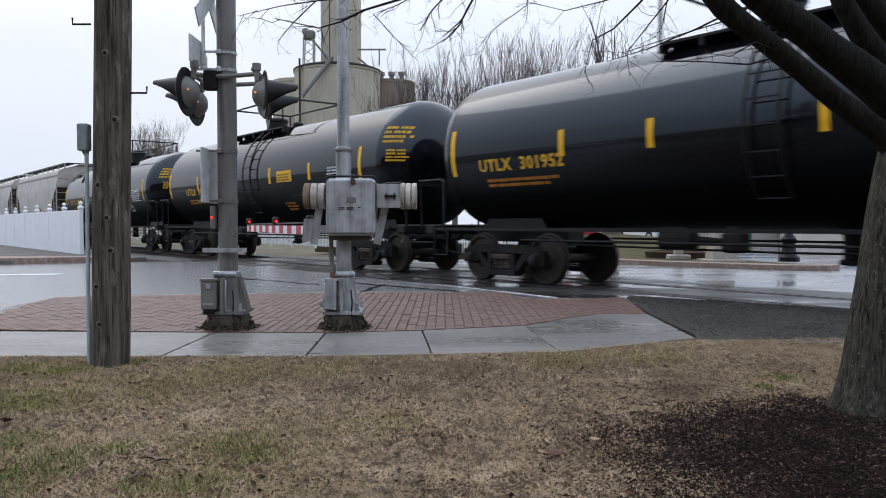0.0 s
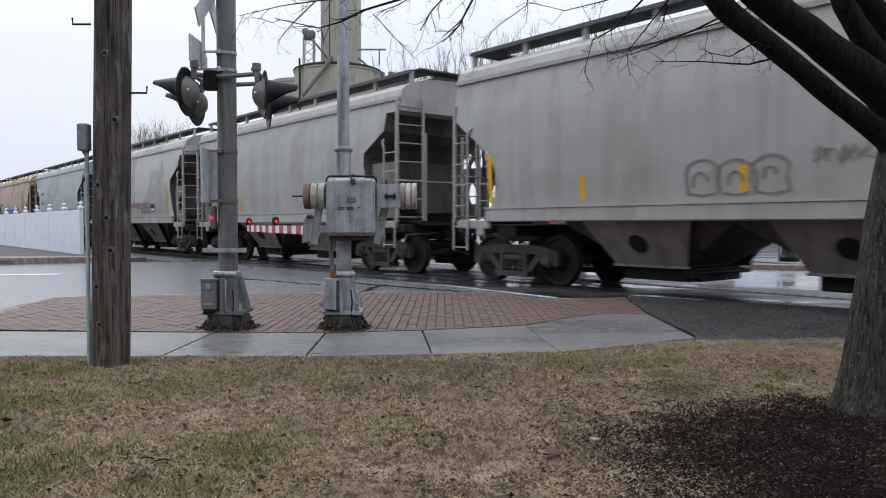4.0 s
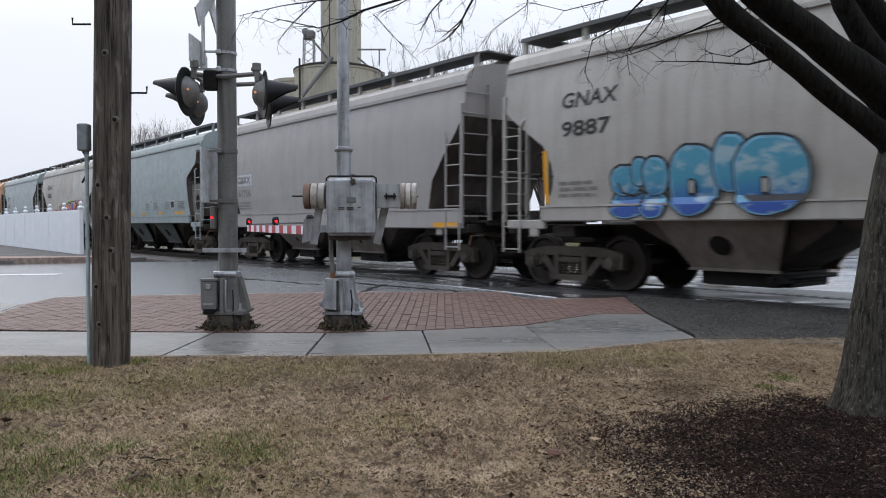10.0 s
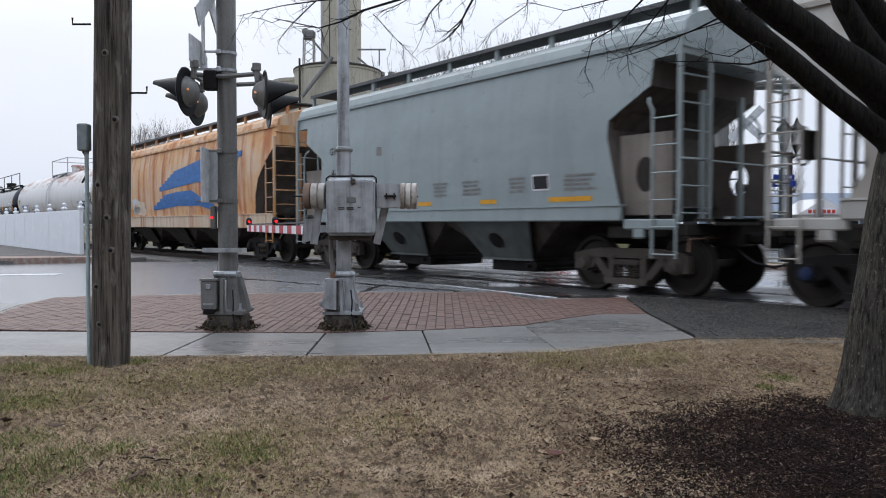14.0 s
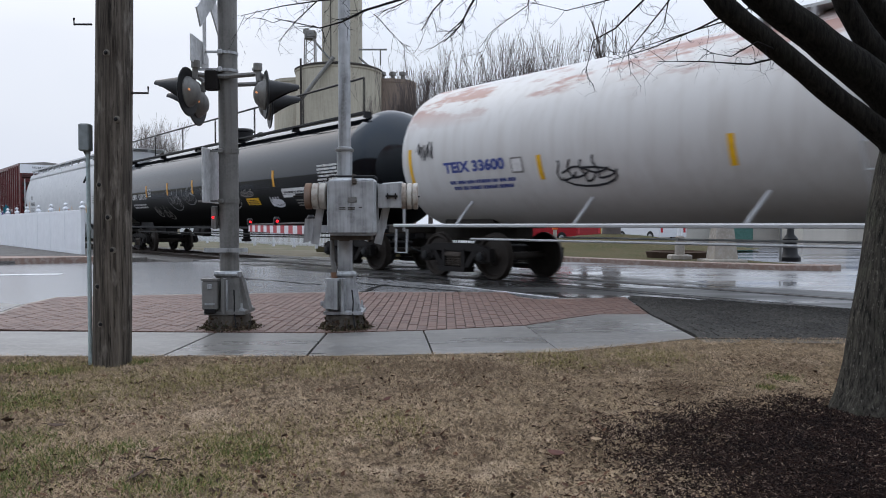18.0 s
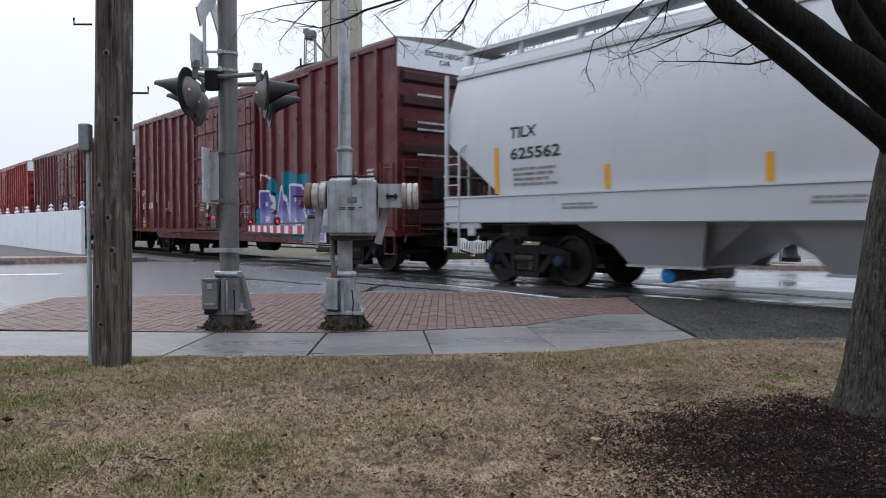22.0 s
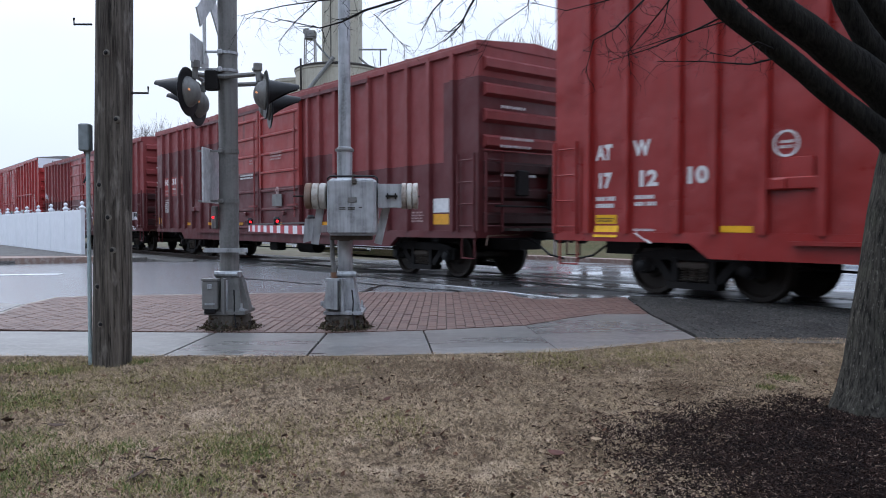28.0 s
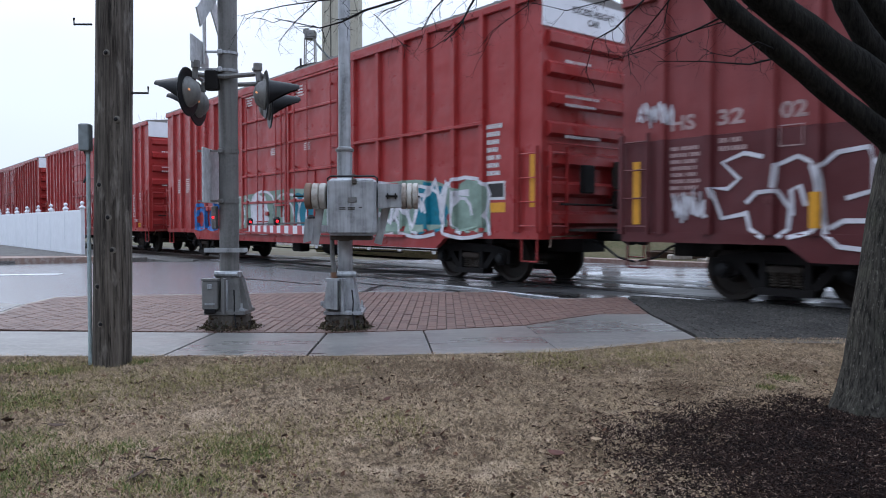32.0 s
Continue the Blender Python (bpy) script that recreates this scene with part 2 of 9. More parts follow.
def fiery():
    """Sprayed fields of orange, crimson and blue violet with hard edges."""
    m, n, l, b = shader("orange and purple spray paint", 0.5)
    k = n.new("ShaderNodeTexVoronoi")
    k.inputs["Scale"].default_value = 2.3
    l.new(coords(n, l), k.inputs["Vector"])
    sp = n.new("ShaderNodeSeparateColor")
    l.new(k.outputs["Color"], sp.inputs[0])
    r = n.new("ShaderNodeValToRGB")
    r.color_ramp.interpolation = "CONSTANT"
    e = r.color_ramp.elements
    e[0].position, e[0].color = 0.0, (0.10, 0.09, 0.36, 1)
    e[1].position, e[1].color = 0.36, (0.62, 0.15, 0.03, 1)
    e.new(0.66).color = (0.24, 0.012, 0.08, 1)
    l.new(sp.outputs[0], r.inputs[0])
    l.new(r.outputs[0], b.inputs["Base Color"])
    return m


def fade_paint(name, low, high, z0, z1, cloud=None):
    """Spray paint that fades from one colour to another with height, with pale clouds in it."""
    m, n, l, b = shader(name, 0.5)
    tc, sp = n.new("ShaderNodeTexCoord"), n.new("ShaderNodeSeparateXYZ")
    l.new(tc.outputs["Object"], sp.inputs[0])
    c = blend(n, l, span(n, l, sp.outputs["Z"], z0, z1), low, high)
    if cloud:
        c = blend(n, l, span(n, l, noise_of(n, l, coords(n, l, 1.0, 1.0, 1.6), 2.6, 3), 0.52, 0.64, 0.0, 0.8), c, cloud)
    l.new(c, b.inputs["Base Color"])
    return m


M_BUBBLE = fade_paint("pale blue spray paint over deep blue", (0.02, 0.07, 0.30), (0.05, 0.25, 0.36), 1.35, 1.75, (0.30, 0.40, 0.44))
M_PLUM = fade_paint("violet spray paint over lilac", (0.24, 0.22, 0.42), (0.085, 0.05, 0.24), 1.35, 1.6)
M_DENIM = plain("denim blue spray paint", (0.013, 0.04, 0.15), 0.5, var=0.35, scale=4)
M_FIERY = fiery()
M_ROAD = ground_mat("wet asphalt road", ((0.185, 0.187, 0.192), (0.225, 0.227, 0.232), (0.14, 0.14, 0.144)), (0.35, 9.0, 130.0), 0.34, 0.02, 0.002, wet=0.07)
for road_nodes, road_links in ((M_ROAD.node_tree.nodes, M_ROAD.node_tree.links),):
    # a film of water lies on the western part of the road
    film, place = road_nodes.new("ShaderNodeSeparateXYZ"), road_nodes.new("ShaderNodeTexCoord")
    road_links.new(place.outputs["Object"], film.inputs[0])
    old = road_nodes["Principled BSDF"].inputs["Roughness"].links[0].from_socket
    road_links.new(blend(road_nodes, road_links, span(road_nodes, road_links, film.outputs["X"], -4.5, 0.5), (0.24, 0.24, 0.24), old), road_nodes["Principled BSDF"].inputs["Roughness"])
M_LOT = ground_mat("wet parking asphalt", ((0.07, 0.072, 0.078), (0.10, 0.10, 0.11), (0.06, 0.06, 0.065)), (0.25, 4.0, 60.0), 0.22, 0.04, 0.004, wet=0.06)
M_PATCH = ground_mat("rough dark asphalt", ((0.028, 0.027, 0.026), (0.050, 0.048, 0.044), (0.13, 0.122, 0.11)), (1.8, 48.0, 30.0), 0.8, 1.0, 0.03, sharp=(0.57, 0.66))
M_SOIL = ground_mat("dormant lawn thatch", ((0.11, 0.076, 0.045), (0.17, 0.122, 0.072), (0.03, 0.021, 0.014)), (1.3, 55.0, 160.0), 0.95, 1.0, 0.02)
M_FARG = ground_mat("far winter ground", ((0.13, 0.115, 0.08), (0.10, 0.10, 0.06), (0.16, 0.14, 0.11)), (0.05, 0.6, 6.0), 0.95, 0.4, 0.03)
M_TURF = ground_mat("thin winter turf", ((0.085, 0.068, 0.034), (0.055, 0.06, 0.024), (0.125, 0.098, 0.058)), (0.8, 12.0, 50.0), 0.95, 0.8, 0.03)
M_CONC = ground_mat("damp concrete", ((0.168, 0.162, 0.152), (0.118, 0.115, 0.110), (0.195, 0.186, 0.174)), (0.9, 14.0, 120.0), 0.45, 0.10, 0.002, wet=0.26)
M_CURB = ground_mat("weathered curb concrete", ((0.32, 0.29, 0.25), (0.24, 0.215, 0.19), (0.36, 0.34, 0.31)), (1.0, 10.0, 80.0), 0.75, 0.3, 0.004)
M_CURBR = ground_mat("reddish stained curb concrete", ((0.27, 0.19, 0.155), (0.21, 0.145, 0.12), (0.34, 0.29, 0.26)), (0.5, 8.0, 80.0), 0.75, 0.3, 0.004)
M_BALLAST = ground_mat("grey crushed stone", ((0.16, 0.15, 0.14), (0.22, 0.21, 0.20), (0.09, 0.085, 0.08)), (2.0, 22.0, 30.0), 0.9, 1.0, 0.05)
M_RAIL = plain("worn rail steel", (0.10, 0.075, 0.06), 0.35, 0.8)
M_FENCE = plain("white vinyl", (0.72, 0.74, 0.77), 0.35, var=0.05, scale=3)
M_SILO = worn("stained pale concrete", (0.40, 0.37, 0.30), (0.24, 0.22, 0.18), 0.8, streak=0.7, blotch=0.5, grain=3, big=0.15)
M_SILOD = worn("brown brick bin", (0.22, 0.17, 0.14), (0.15, 0.12, 0.10), 0.85, streak=0.5, grain=3, big=0.2)
M_GALV = worn("grey galvanised steel", (0.20, 0.198, 0.19), (0.085, 0.083, 0.078), 0.55, metal=0.2, streak=0.8, blotch=0.6, bump=0.08, fine=4.0, big=3.0)
M_CAST = worn("silver painted casting", (0.47, 0.49, 0.51), (0.09, 0.09, 0.09), 0.42, metal=0.35, streak=0.85, blotch=0.7, bump=0.2, fine=4.0, big=5.0)
M_RUSTY = worn("rusty iron", (0.15, 0.075, 0.04), (0.40, 0.38, 0.35), 0.75, streak=0.6, blotch=0.4)
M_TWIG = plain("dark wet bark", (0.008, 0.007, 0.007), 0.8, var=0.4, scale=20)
M_FARTWIG = plain("grey brown far twigs", (0.10, 0.085, 0.08), 0.9, var=0.2)
M_LENSR = glow("red lamp glass", (0.95, 0.012, 0.02), 1.8)
M_LENSD = plain("dark red lens glass", (0.05, 0.004, 0.004), 0.15)
M_LENSA = glow("pale side light", (1.0, 0.42, 0.16), 0.35)
M_REDTAPE = plain("red reflective tape", (0.42, 0.03, 0.04), 0.4, var=0.1)
M_SIGNB = plain("grey sign back", (0.56, 0.57, 0.58), 0.5, 0.3)


M_KNOT = plain("pale knot wood", (0.16, 0.145, 0.125), 0.9)


def wood_mat():
    m, n, l, b = shader("weathered utility pole wood", 0.85, 0.0, 0.15)
    v = coords(n, l, 14.0, 14.0, 0.6)
    f = noise_of(n, l, v, 2.0, 6, 0.7)
    c = blend(n, l, span(n, l, f, 0.38, 0.62), (0.024, 0.0195, 0.016), (0.158, 0.138, 0.116))
    c = blend(n, l, span(n, l, noise_of(n, l, coords(n, l), 1.2), 0.5, 0.68, 0, 0.75), c, (0.055, 0.047, 0.04))
    c = blend(n, l, span(n, l, noise_of(n, l, coords(n, l, 5.0, 5.0, 1.2), 2.1, 5), 0.58, 0.7, 0, 0.7), c, (0.26, 0.235, 0.205))
    c = blend(n, l, span(n, l, noise_of(n, l, coords(n, l, 26.0, 26.0, 1.1), 2.0, 5, 0.7), 0.58, 0.64, 0, 0.85), c, (0.008, 0.007, 0.006))
    l.new(c, b.inputs["Base Color"])
    relief(n, l, b, f, 0.9, 0.016)
    return m


def bark_mat(name, tone, fleck):
    m, n, l, b = shader(name, 0.9, 0.0, 0.12)
    v = coords(n, l, 17.0, 17.0, 2.4)
    f = noise_of(n, l, v, 3.0, 6, 0.7)
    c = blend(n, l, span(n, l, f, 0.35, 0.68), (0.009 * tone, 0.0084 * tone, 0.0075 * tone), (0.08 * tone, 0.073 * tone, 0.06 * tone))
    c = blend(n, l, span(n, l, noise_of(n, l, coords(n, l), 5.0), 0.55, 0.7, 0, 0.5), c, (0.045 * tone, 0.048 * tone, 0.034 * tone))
    c = blend(n, l, span(n, l, noise_of(n, l, coords(n, l, 1.0, 1.0, 0.5), 75.0, 3), 0.60, 0.70, 0, fleck), c, (0.15, 0.14, 0.12))
    l.new(c, b.inputs["Base Color"])
    relief(n, l, b, f, 1.0, 0.02)
    return m


def island_mat(name, cols, rough=0.9, patch=None):
    """Loose pieces, each of a shade of its own."""
    m, n, l, b = shader(name, rough, 0.0, 0.12)
    g = n.new("ShaderNodeNewGeometry")
    r = n.new("ShaderNodeValToRGB")
    e = r.color_ramp.elements
    e[0].color, e[1].color = (*cols[0], 1), (*cols[-1], 1)
    for i, c in enumerate(cols[1:-1]):
        e.new((i + 1) / (len(cols) - 1)).color = (*c, 1)
    l.new(g.outputs["Random Per Island"], r.inputs[0])
    c = r.outputs[0]
    if patch:
        v = coords(n, l)
        c = blend(n, l, span(n, l, noise_of(n, l, v, 1.3, 4), 0.50, 0.66, 0.0, 0.7), c, patch[0])
        c = blend(n, l, span(n, l, noise_of(n, l, v, 13.0, 5, 0.75), 0.50, 0.60, 0.0, 0.8), c, patch[1])
        c = blend(n, l, span(n, l, noise_of(n, l, v, 3.1, 3), 0.55, 0.68, 0.0, 0.55), c, patch[2])
    l.new(c, b.inputs["Base Color"])
    return m


def brick_mat():
    m, n, l, b = shader("damp red clay paver", 0.55)
    oi, g = n.new("ShaderNodeObjectInfo"), n.new("ShaderNodeNewGeometry")
    ad = n.new("ShaderNodeMath")
    ad.operation = "ADD"
    l.new(oi.outputs["Random"], ad.inputs[0])
    l.new(g.outputs["Random Per Island"], ad.inputs[1])
    fr = n.new("ShaderNodeMath")
    fr.operation = "FRACT"
    l.new(ad.outputs[0], fr.inputs[0])
    c = blend(n, l, fr.outputs[0], (0.088, 0.046, 0.036), (0.142, 0.082, 0.063))
    v = coords(n, l)
    c = blend(n, l, span(n, l, noise_of(n, l, v, 30.0), 0.4, 0.7, 0, 0.5), c, (0.12, 0.075, 0.062))
    l.new(c, b.inputs["Base Color"])
    relief(n, l, b, noise_of(n, l, v, 60.0), 0.3, 0.003)
    return m


# limb bark is wet, its low tone also paints in the backlit shade
M_WOOD, M_BARK, M_LIMB, M_BRICK = wood_mat(), bark_mat("furrowed grey bark", 1.2, 0.9), bark_mat("wet limb bark with backlit shade in its tone", 0.3, 0.0), brick_mat()
M_GRASS = island_mat("dry grass blades", [(0.385, 0.278, 0.176), (0.475, 0.355, 0.235), (0.285, 0.20, 0.122), (0.525, 0.405, 0.282), (0.335, 0.25, 0.143), (0.18, 0.126, 0.082)], patch=((0.18, 0.126, 0.08), (0.07, 0.048, 0.033), (0.575, 0.445, 0.315)))
M_GREEN = island_mat("green grass blades", [(0.045, 0.085, 0.018), (0.085, 0.125, 0.03), (0.15, 0.16, 0.055)])
M_OLIVE = island_mat("olive grass blades", [(0.19, 0.17, 0.06), (0.27, 0.23, 0.095), (0.14, 0.135, 0.045), (0.34, 0.28, 0.13)])
M_MULCH = island_mat("dark wood mulch", [(0.009, 0.006, 0.005), (0.018, 0.010, 0.008), (0.006, 0.0045, 0.004), (0.030, 0.016, 0.013), (0.011, 0.007, 0.006), (0.021, 0.0115, 0.0095), (0.007, 0.005, 0.0045), (0.014, 0.0085, 0.007), (0.009, 0.006, 0.005), (0.055, 0.032, 0.025), (0.013, 0.008, 0.007), (0.11, 0.07, 0.055), (0.28, 0.215, 0.165)], patch=((0.006, 0.0045, 0.0045), (0.032, 0.018, 0.014), (0.009, 0.0065, 0.0065)))
M_STONE = island_mat("small stones and leaf litter", [(0.045, 0.031, 0.022), (0.10, 0.072, 0.05), (0.022, 0.017, 0.014), (0.06, 0.04, 0.028), (0.035, 0.04, 0.018), (0.15, 0.12, 0.085)])


# ---- mesh helpers ----
class Mesh:
    """Collects vertices and faces of one part."""

    def __init__(self):
        self.v, self.f = [], []

    def add(self, verts, faces):
        k = len(self.v)
        self.v += [tuple(p) for p in verts]
        self.f += [tuple(i + k for i in q) for q in faces]
        return self

    def box(self, c, s, rot=None, bev=0.0):
        x, y, z = (k / 2 for k in s)
        if bev <= 0:
            vs = [Vector((a * x, b * y, d * z)) for a in (-1, 1) for b in (-1, 1) for d in (-1, 1)]
            fs = [(0, 1, 3, 2), (4, 6, 7, 5), (0, 4, 5, 1), (2, 3, 7, 6), (0, 2, 6, 4), (1, 5, 7, 3)]
        else:
            e = min(bev, x * 0.9, y * 0.9, z * 0.9)
            rings = []
            for zz, i in ((-z, e), (-z + e, 0), (z - e, 0), (z, e)):
                X, Y = x - i, y - i
                rings.append([Vector(p + (zz,)) for p in ((X - e, -Y), (X, -Y + e), (X, Y - e), (X - e, Y), (-X + e, Y), (-X, Y - e), (-X, -Y + e), (-X + e, -Y))])
            vs = [p for r in rings for p in r]
            fs = [tuple(reversed(range(8))), tuple(range(24, 32))]
            for r in range(3):
                for i in range(8):
                    j = (i + 1) % 8
                    fs.append((r * 8 + i, r * 8 + j, r * 8 + 8 + j, r * 8 + 8 + i))
        m = rot.to_3x3() if rot else None
        return self.add([(m @ p if m else p) + Vector(c) for p in vs], fs)

    def tube(self, pts, radii, seg=8, caps=True):
        pts = [Vector(p) for p in pts]
        if not hasattr(radii, "__len__"):
            radii = [radii] * len(pts)
        vs, fs = [], []
        up = None
        for i, p in enumerate(pts):
            d = (pts[min(i + 1, len(pts) - 1)] - pts[max(i - 1, 0)])
            d = d.normalized() if d.length > 1e-9 else Vector((0, 0, 1))
            if up is None:
                up = d.orthogonal().normalized()
            else:
                up = (up - d * up.dot(d))
                up = up.normalized() if up.length > 1e-6 else d.orthogonal().normalized()
            side = d.cross(up)
            for k in range(seg):
                a = 2 * math.pi * k / seg
                vs.append(p + (up * math.cos(a) + side * math.sin(a)) * radii[i])
        for i in range(len(pts) - 1):
            for k in range(seg):
                j = (k + 1) % seg
                fs.append((i * seg + k, i * seg + j, (i + 1) * seg + j, (i + 1) * seg + k))
        if caps:
            fs += [tuple(reversed(range(seg))), tuple(range((len(pts) - 1) * seg, len(pts) * seg))]
        return self.add(vs, fs)

    def lathe(self, profile, seg=24, m=None):
        """Profile of (radius, height) turned round z, then placed by m."""
        vs, fs = [], []
        for r, h in profile:
            for k in range(seg):
                a = 2 * math.pi * k / seg
                p = Vector((r * math.cos(a), r * math.sin(a), h))
                vs.append(m @ p if m else p)
        for i in range(len(profile) - 1):
            for k in range(seg):
                j = (k + 1) % seg
                fs.append((i * seg + k, i * seg + j, (i + 1) * seg + j, (i + 1) * seg + k))
        fs += [tuple(reversed(range(seg))), tuple(range((len(profile) - 1) * seg, len(profile) * seg))]
        return self.add(vs, fs)

    def prism(self, poly, a, b, axis="y"):
        """A polygon drawn in the other two axes, from a to b along axis."""
        k = len(poly)
        put = {"y": lambda p, t: (p[0], t, p[1]), "z": lambda p, t: (p[0], p[1], t), "x": lambda p, t: (t, p[0], p[1])}[axis]
        vs = [put(p, a) for p in poly] + [put(p, b) for p in poly]
        fs = [tuple(range(k)), tuple(reversed(range(k, 2 * k)))]
        fs += [(i, i + k, (i + 1) % k + k, (i + 1) % k) for i in range(k)]
        return self.add(vs, fs)

    def loft(self, rings, close=True):
        k = len(rings[0])
        vs = [p for r in rings for p in r]
        fs = []
        for i in range(len(rings) - 1):
            for a in range(k if close else k - 1):
                b = (a + 1) % k
                fs.append((i * k + a, i * k + b, (i + 1) * k + b, (i + 1) * k + a))
        fs += [tuple(reversed(range(k))), tuple(range((len(rings) - 1) * k, len(rings) * k))]
        return self.add(vs, fs)

    def data(self, name, mat, smooth=0.0, tidy=True):
        me = bpy.data.meshes.new(name)
        me.from_pydata(self.v, [], self.f)
        if tidy and len(self.f) < 60000:
            bm = bmesh.new()
            bm.from_mesh(me)
            bmesh.ops.recalc_face_normals(bm, faces=bm.faces)
            bm.to_mesh(me)
            bm.free()
        me.materials.append(mat)
        if smooth:
            me.shade_smooth()
            me.set_sharp_from_angle(angle=radians(smooth))
        return me


def part(name, mesh, mat, parent=None, label="", smooth=0.0, at=None):
    """Links a Mesh (or ready mesh data) as one object under parent."""
    me = mesh.data(name, mat, smooth) if isinstance(mesh, Mesh) else mesh
    ob = new(name, me)
    if parent:
        ob.parent = parent
    if at is not None:
        ob.matrix_basis = at
    return tagged(ob, label)


def thing(name, label, category, group="", at=None, kind=""):
    ob = new(name)
    if at is not None:
        ob.matrix_basis = at
    return tagged(ob, label, category, group, kind)


def solid(name, mesh, mat, label, category="", kind="", smooth=0.0, group=""):
    return tagged(part(name, mesh, mat, None, "", smooth), label, category, group, kind)


# the line of the track: a point s metres along it (with the train), u metres to the near side of its centre
TURN = 51.25
DX, DY = math.cos(radians(TURN)), -math.sin(radians(TURN))


def on_track(s, u, z=0.0):
    return Vector((8.5397 + s * DX + u * DY, 6.8539 + s * DY - u * DX, z))


def along(s, u=0.0, z=0.0):
    p = on_track(s, u, z)
    return pose(p.x, p.y, p.z, 0, 0, -TURN)


# ---- the large structure ----
def slab(name, poly, top, thick, mat, label, kind="structure", cat="ground"):
    return solid(name, Mesh().prism(poly, top - thick, top, "z"), mat, label, cat, kind)


def track_poly(*su):
    return [tuple(on_track(s, u).xy) for s, u in su]


slab("ground", [(-1500, -600), (1500, -600), (1500, 2500), (-1500, 2500)], -0.30, 0.5, M_FARG, "brown winter ground reaching the horizon")
slab("road", [(-120, 10.2), (-6.2, 10.5), (0.5, 10.6), (2.8, 10.3), (5.0, 8.0), (16.0, 1.0), (70, -20), (70, 5), tuple(on_track(-8.4, -7.6).xy), tuple(on_track(-17.6, -6.2).xy), tuple(on_track(-23.4, 4.4).xy), (-12.3, 21.0), (-120, 19.5)],
     -0.012, 0.28, M_ROAD, "wet grey asphalt road over the crossing", cat="road")
slab("parking_lot", [tuple(on_track(-8.4, -7.66).xy), (70, 5.1), (120, 70), (-10, 80), tuple(on_track(-36, -10).xy), tuple(on_track(-17.5, -7.4).xy), tuple(on_track(-9.5, -7.8).xy)], -0.02, 0.26, M_LOT, "wet asphalt lot reflecting the sky", cat="road")
slab("track_panel", track_poly((-23.3, 2.3), (-23.3, -2.0), (-16, -2.2), (-8.3, -1.9), (9, -2.0), (9, 2.0), (-5, 2.5), (-14, 2.1)), -0.0075, 0.2, ground_mat("dark worn crossing asphalt", ((0.045, 0.044, 0.044), (0.075, 0.073, 0.071), (0.03, 0.03, 0.03)), (0.9, 12.0, 70.0), 0.46, 0.12, 0.004, wet=0.05), "dark asphalt crossing surface between the rails", cat="road")
slab("asphalt_apron", [(2.76, 11.36), (2.53, 9.2), (2.50, 7.5), (2.45, 7.26), (9.0, 7.0), (9.5, 7.2), (5.6, 9.55), (2.95, 11.6)], 0.004, 0.2, M_PATCH, "rough dark asphalt apron beside the rail", cat="pavement")
# an unseen plain wall added far behind the lawn blocks low sky from reflections
solid("wall_rear", Mesh().box((0, -18, 6.2), (150, 0.4, 13.0)), worn("brick red of the added wall", (0.16, 0.11, 0.09), (0.11, 0.08, 0.07), 0.85, grain=12), "unseen added wall that blocks the low sky behind the lawn", "wall", "structure")
lawn = Mesh()
nx, ny = 70, 34
lv = []
for j in range(ny + 1):
    for i in range(nx + 1):
        x = -9 + 18 * i / nx
        edge = 6.26 if x < -0.3 else 6.34 + 0.86 * min(1, max(0.0, x) / 2.4) ** 1.5
        if x > 2.4:
            edge = 7.20 - 0.12 * min(1, (x - 2.4) / 1.5)
        y = -4 + (edge + 4) * (j / ny) ** 0.8
        k = min(1, (edge - y) / 0.8)
        mound = 0.03 * math.exp(-((x - 2.3) ** 2 + (y - 3.6) ** 2) / 0.8)
        lv.append((x, y, k * 0.03 * noise.noise((x * 0.9, y * 0.9, 0)) + mound + 0.004 * (1 - k)))
lf = [(j * (nx + 1) + i, j * (nx + 1) + i + 1, (j + 1) * (nx + 1) + i + 1, (j + 1) * (nx + 1) + i) for j in range(ny) for i in range(nx)]
lawn.add(lv, lf)
solid("lawn", lawn, M_SOIL, "patchy brown dormant lawn with green tufts", "lawn", "structure", 180)
M_EDGE = ground_mat("dirty edging concrete", ((0.09, 0.08, 0.068), (0.06, 0.053, 0.045), (0.12, 0.108, 0.093)), (2.0, 14.0, 80.0), 0.8, 0.4, 0.006)
# concrete walk in slabs with open joints
walk_far = [(-9.0, 7.9), (-2.31, 7.61), (-1.18, 7.58), (-0.21, 7.76), (0.88, 8.15)]
walk_near = [(-9.0, 6.24), (-2.34, 6.24), (-1.14, 6.24), (-0.09, 6.35), (1.0, 6.46)]
footpath = thing("sidewalk", "damp pale concrete sidewalk beside the lawn", "sidewalk", kind="structure")
for i in range(4):
    a, b, c, d = walk_near[i], walk_near[i + 1], walk_far[i + 1], walk_far[i]
    g = 0.012 if i < 3 else 0.005
    part("concrete_panel", Mesh().prism([(a[0] + g, a[1]), (b[0] - g, b[1]), (c[0] - g, c[1]), (d[0] + g, d[1])], -0.12, 0.006, "z"), M_CONC, footpath)
part("concrete_panel", Mesh().prism([(1.005, 6.46), (1.9, 6.95), (2.42, 7.26), (2.49, 9.19), (1.89, 9.19), (1.4, 8.74), (0.885, 8.15)], -0.12, 0.006, "z"), M_CONC, footpath)
part("concrete_edging", Mesh().prism([(2.42, 7.0), (9, 6.7), (9, 6.95), (2.42, 7.22)], -0.12, 0.004, "z"), M_EDGE, footpath)
part("bedding", Mesh().prism([(-9, 6.26), (1.0, 6.48), (2.3, 7.3), (2.4, 9.2), (-0.2, 7.6), (-9, 7.7)], -0.2, -0.02, "z"), M_PATCH, footpath)

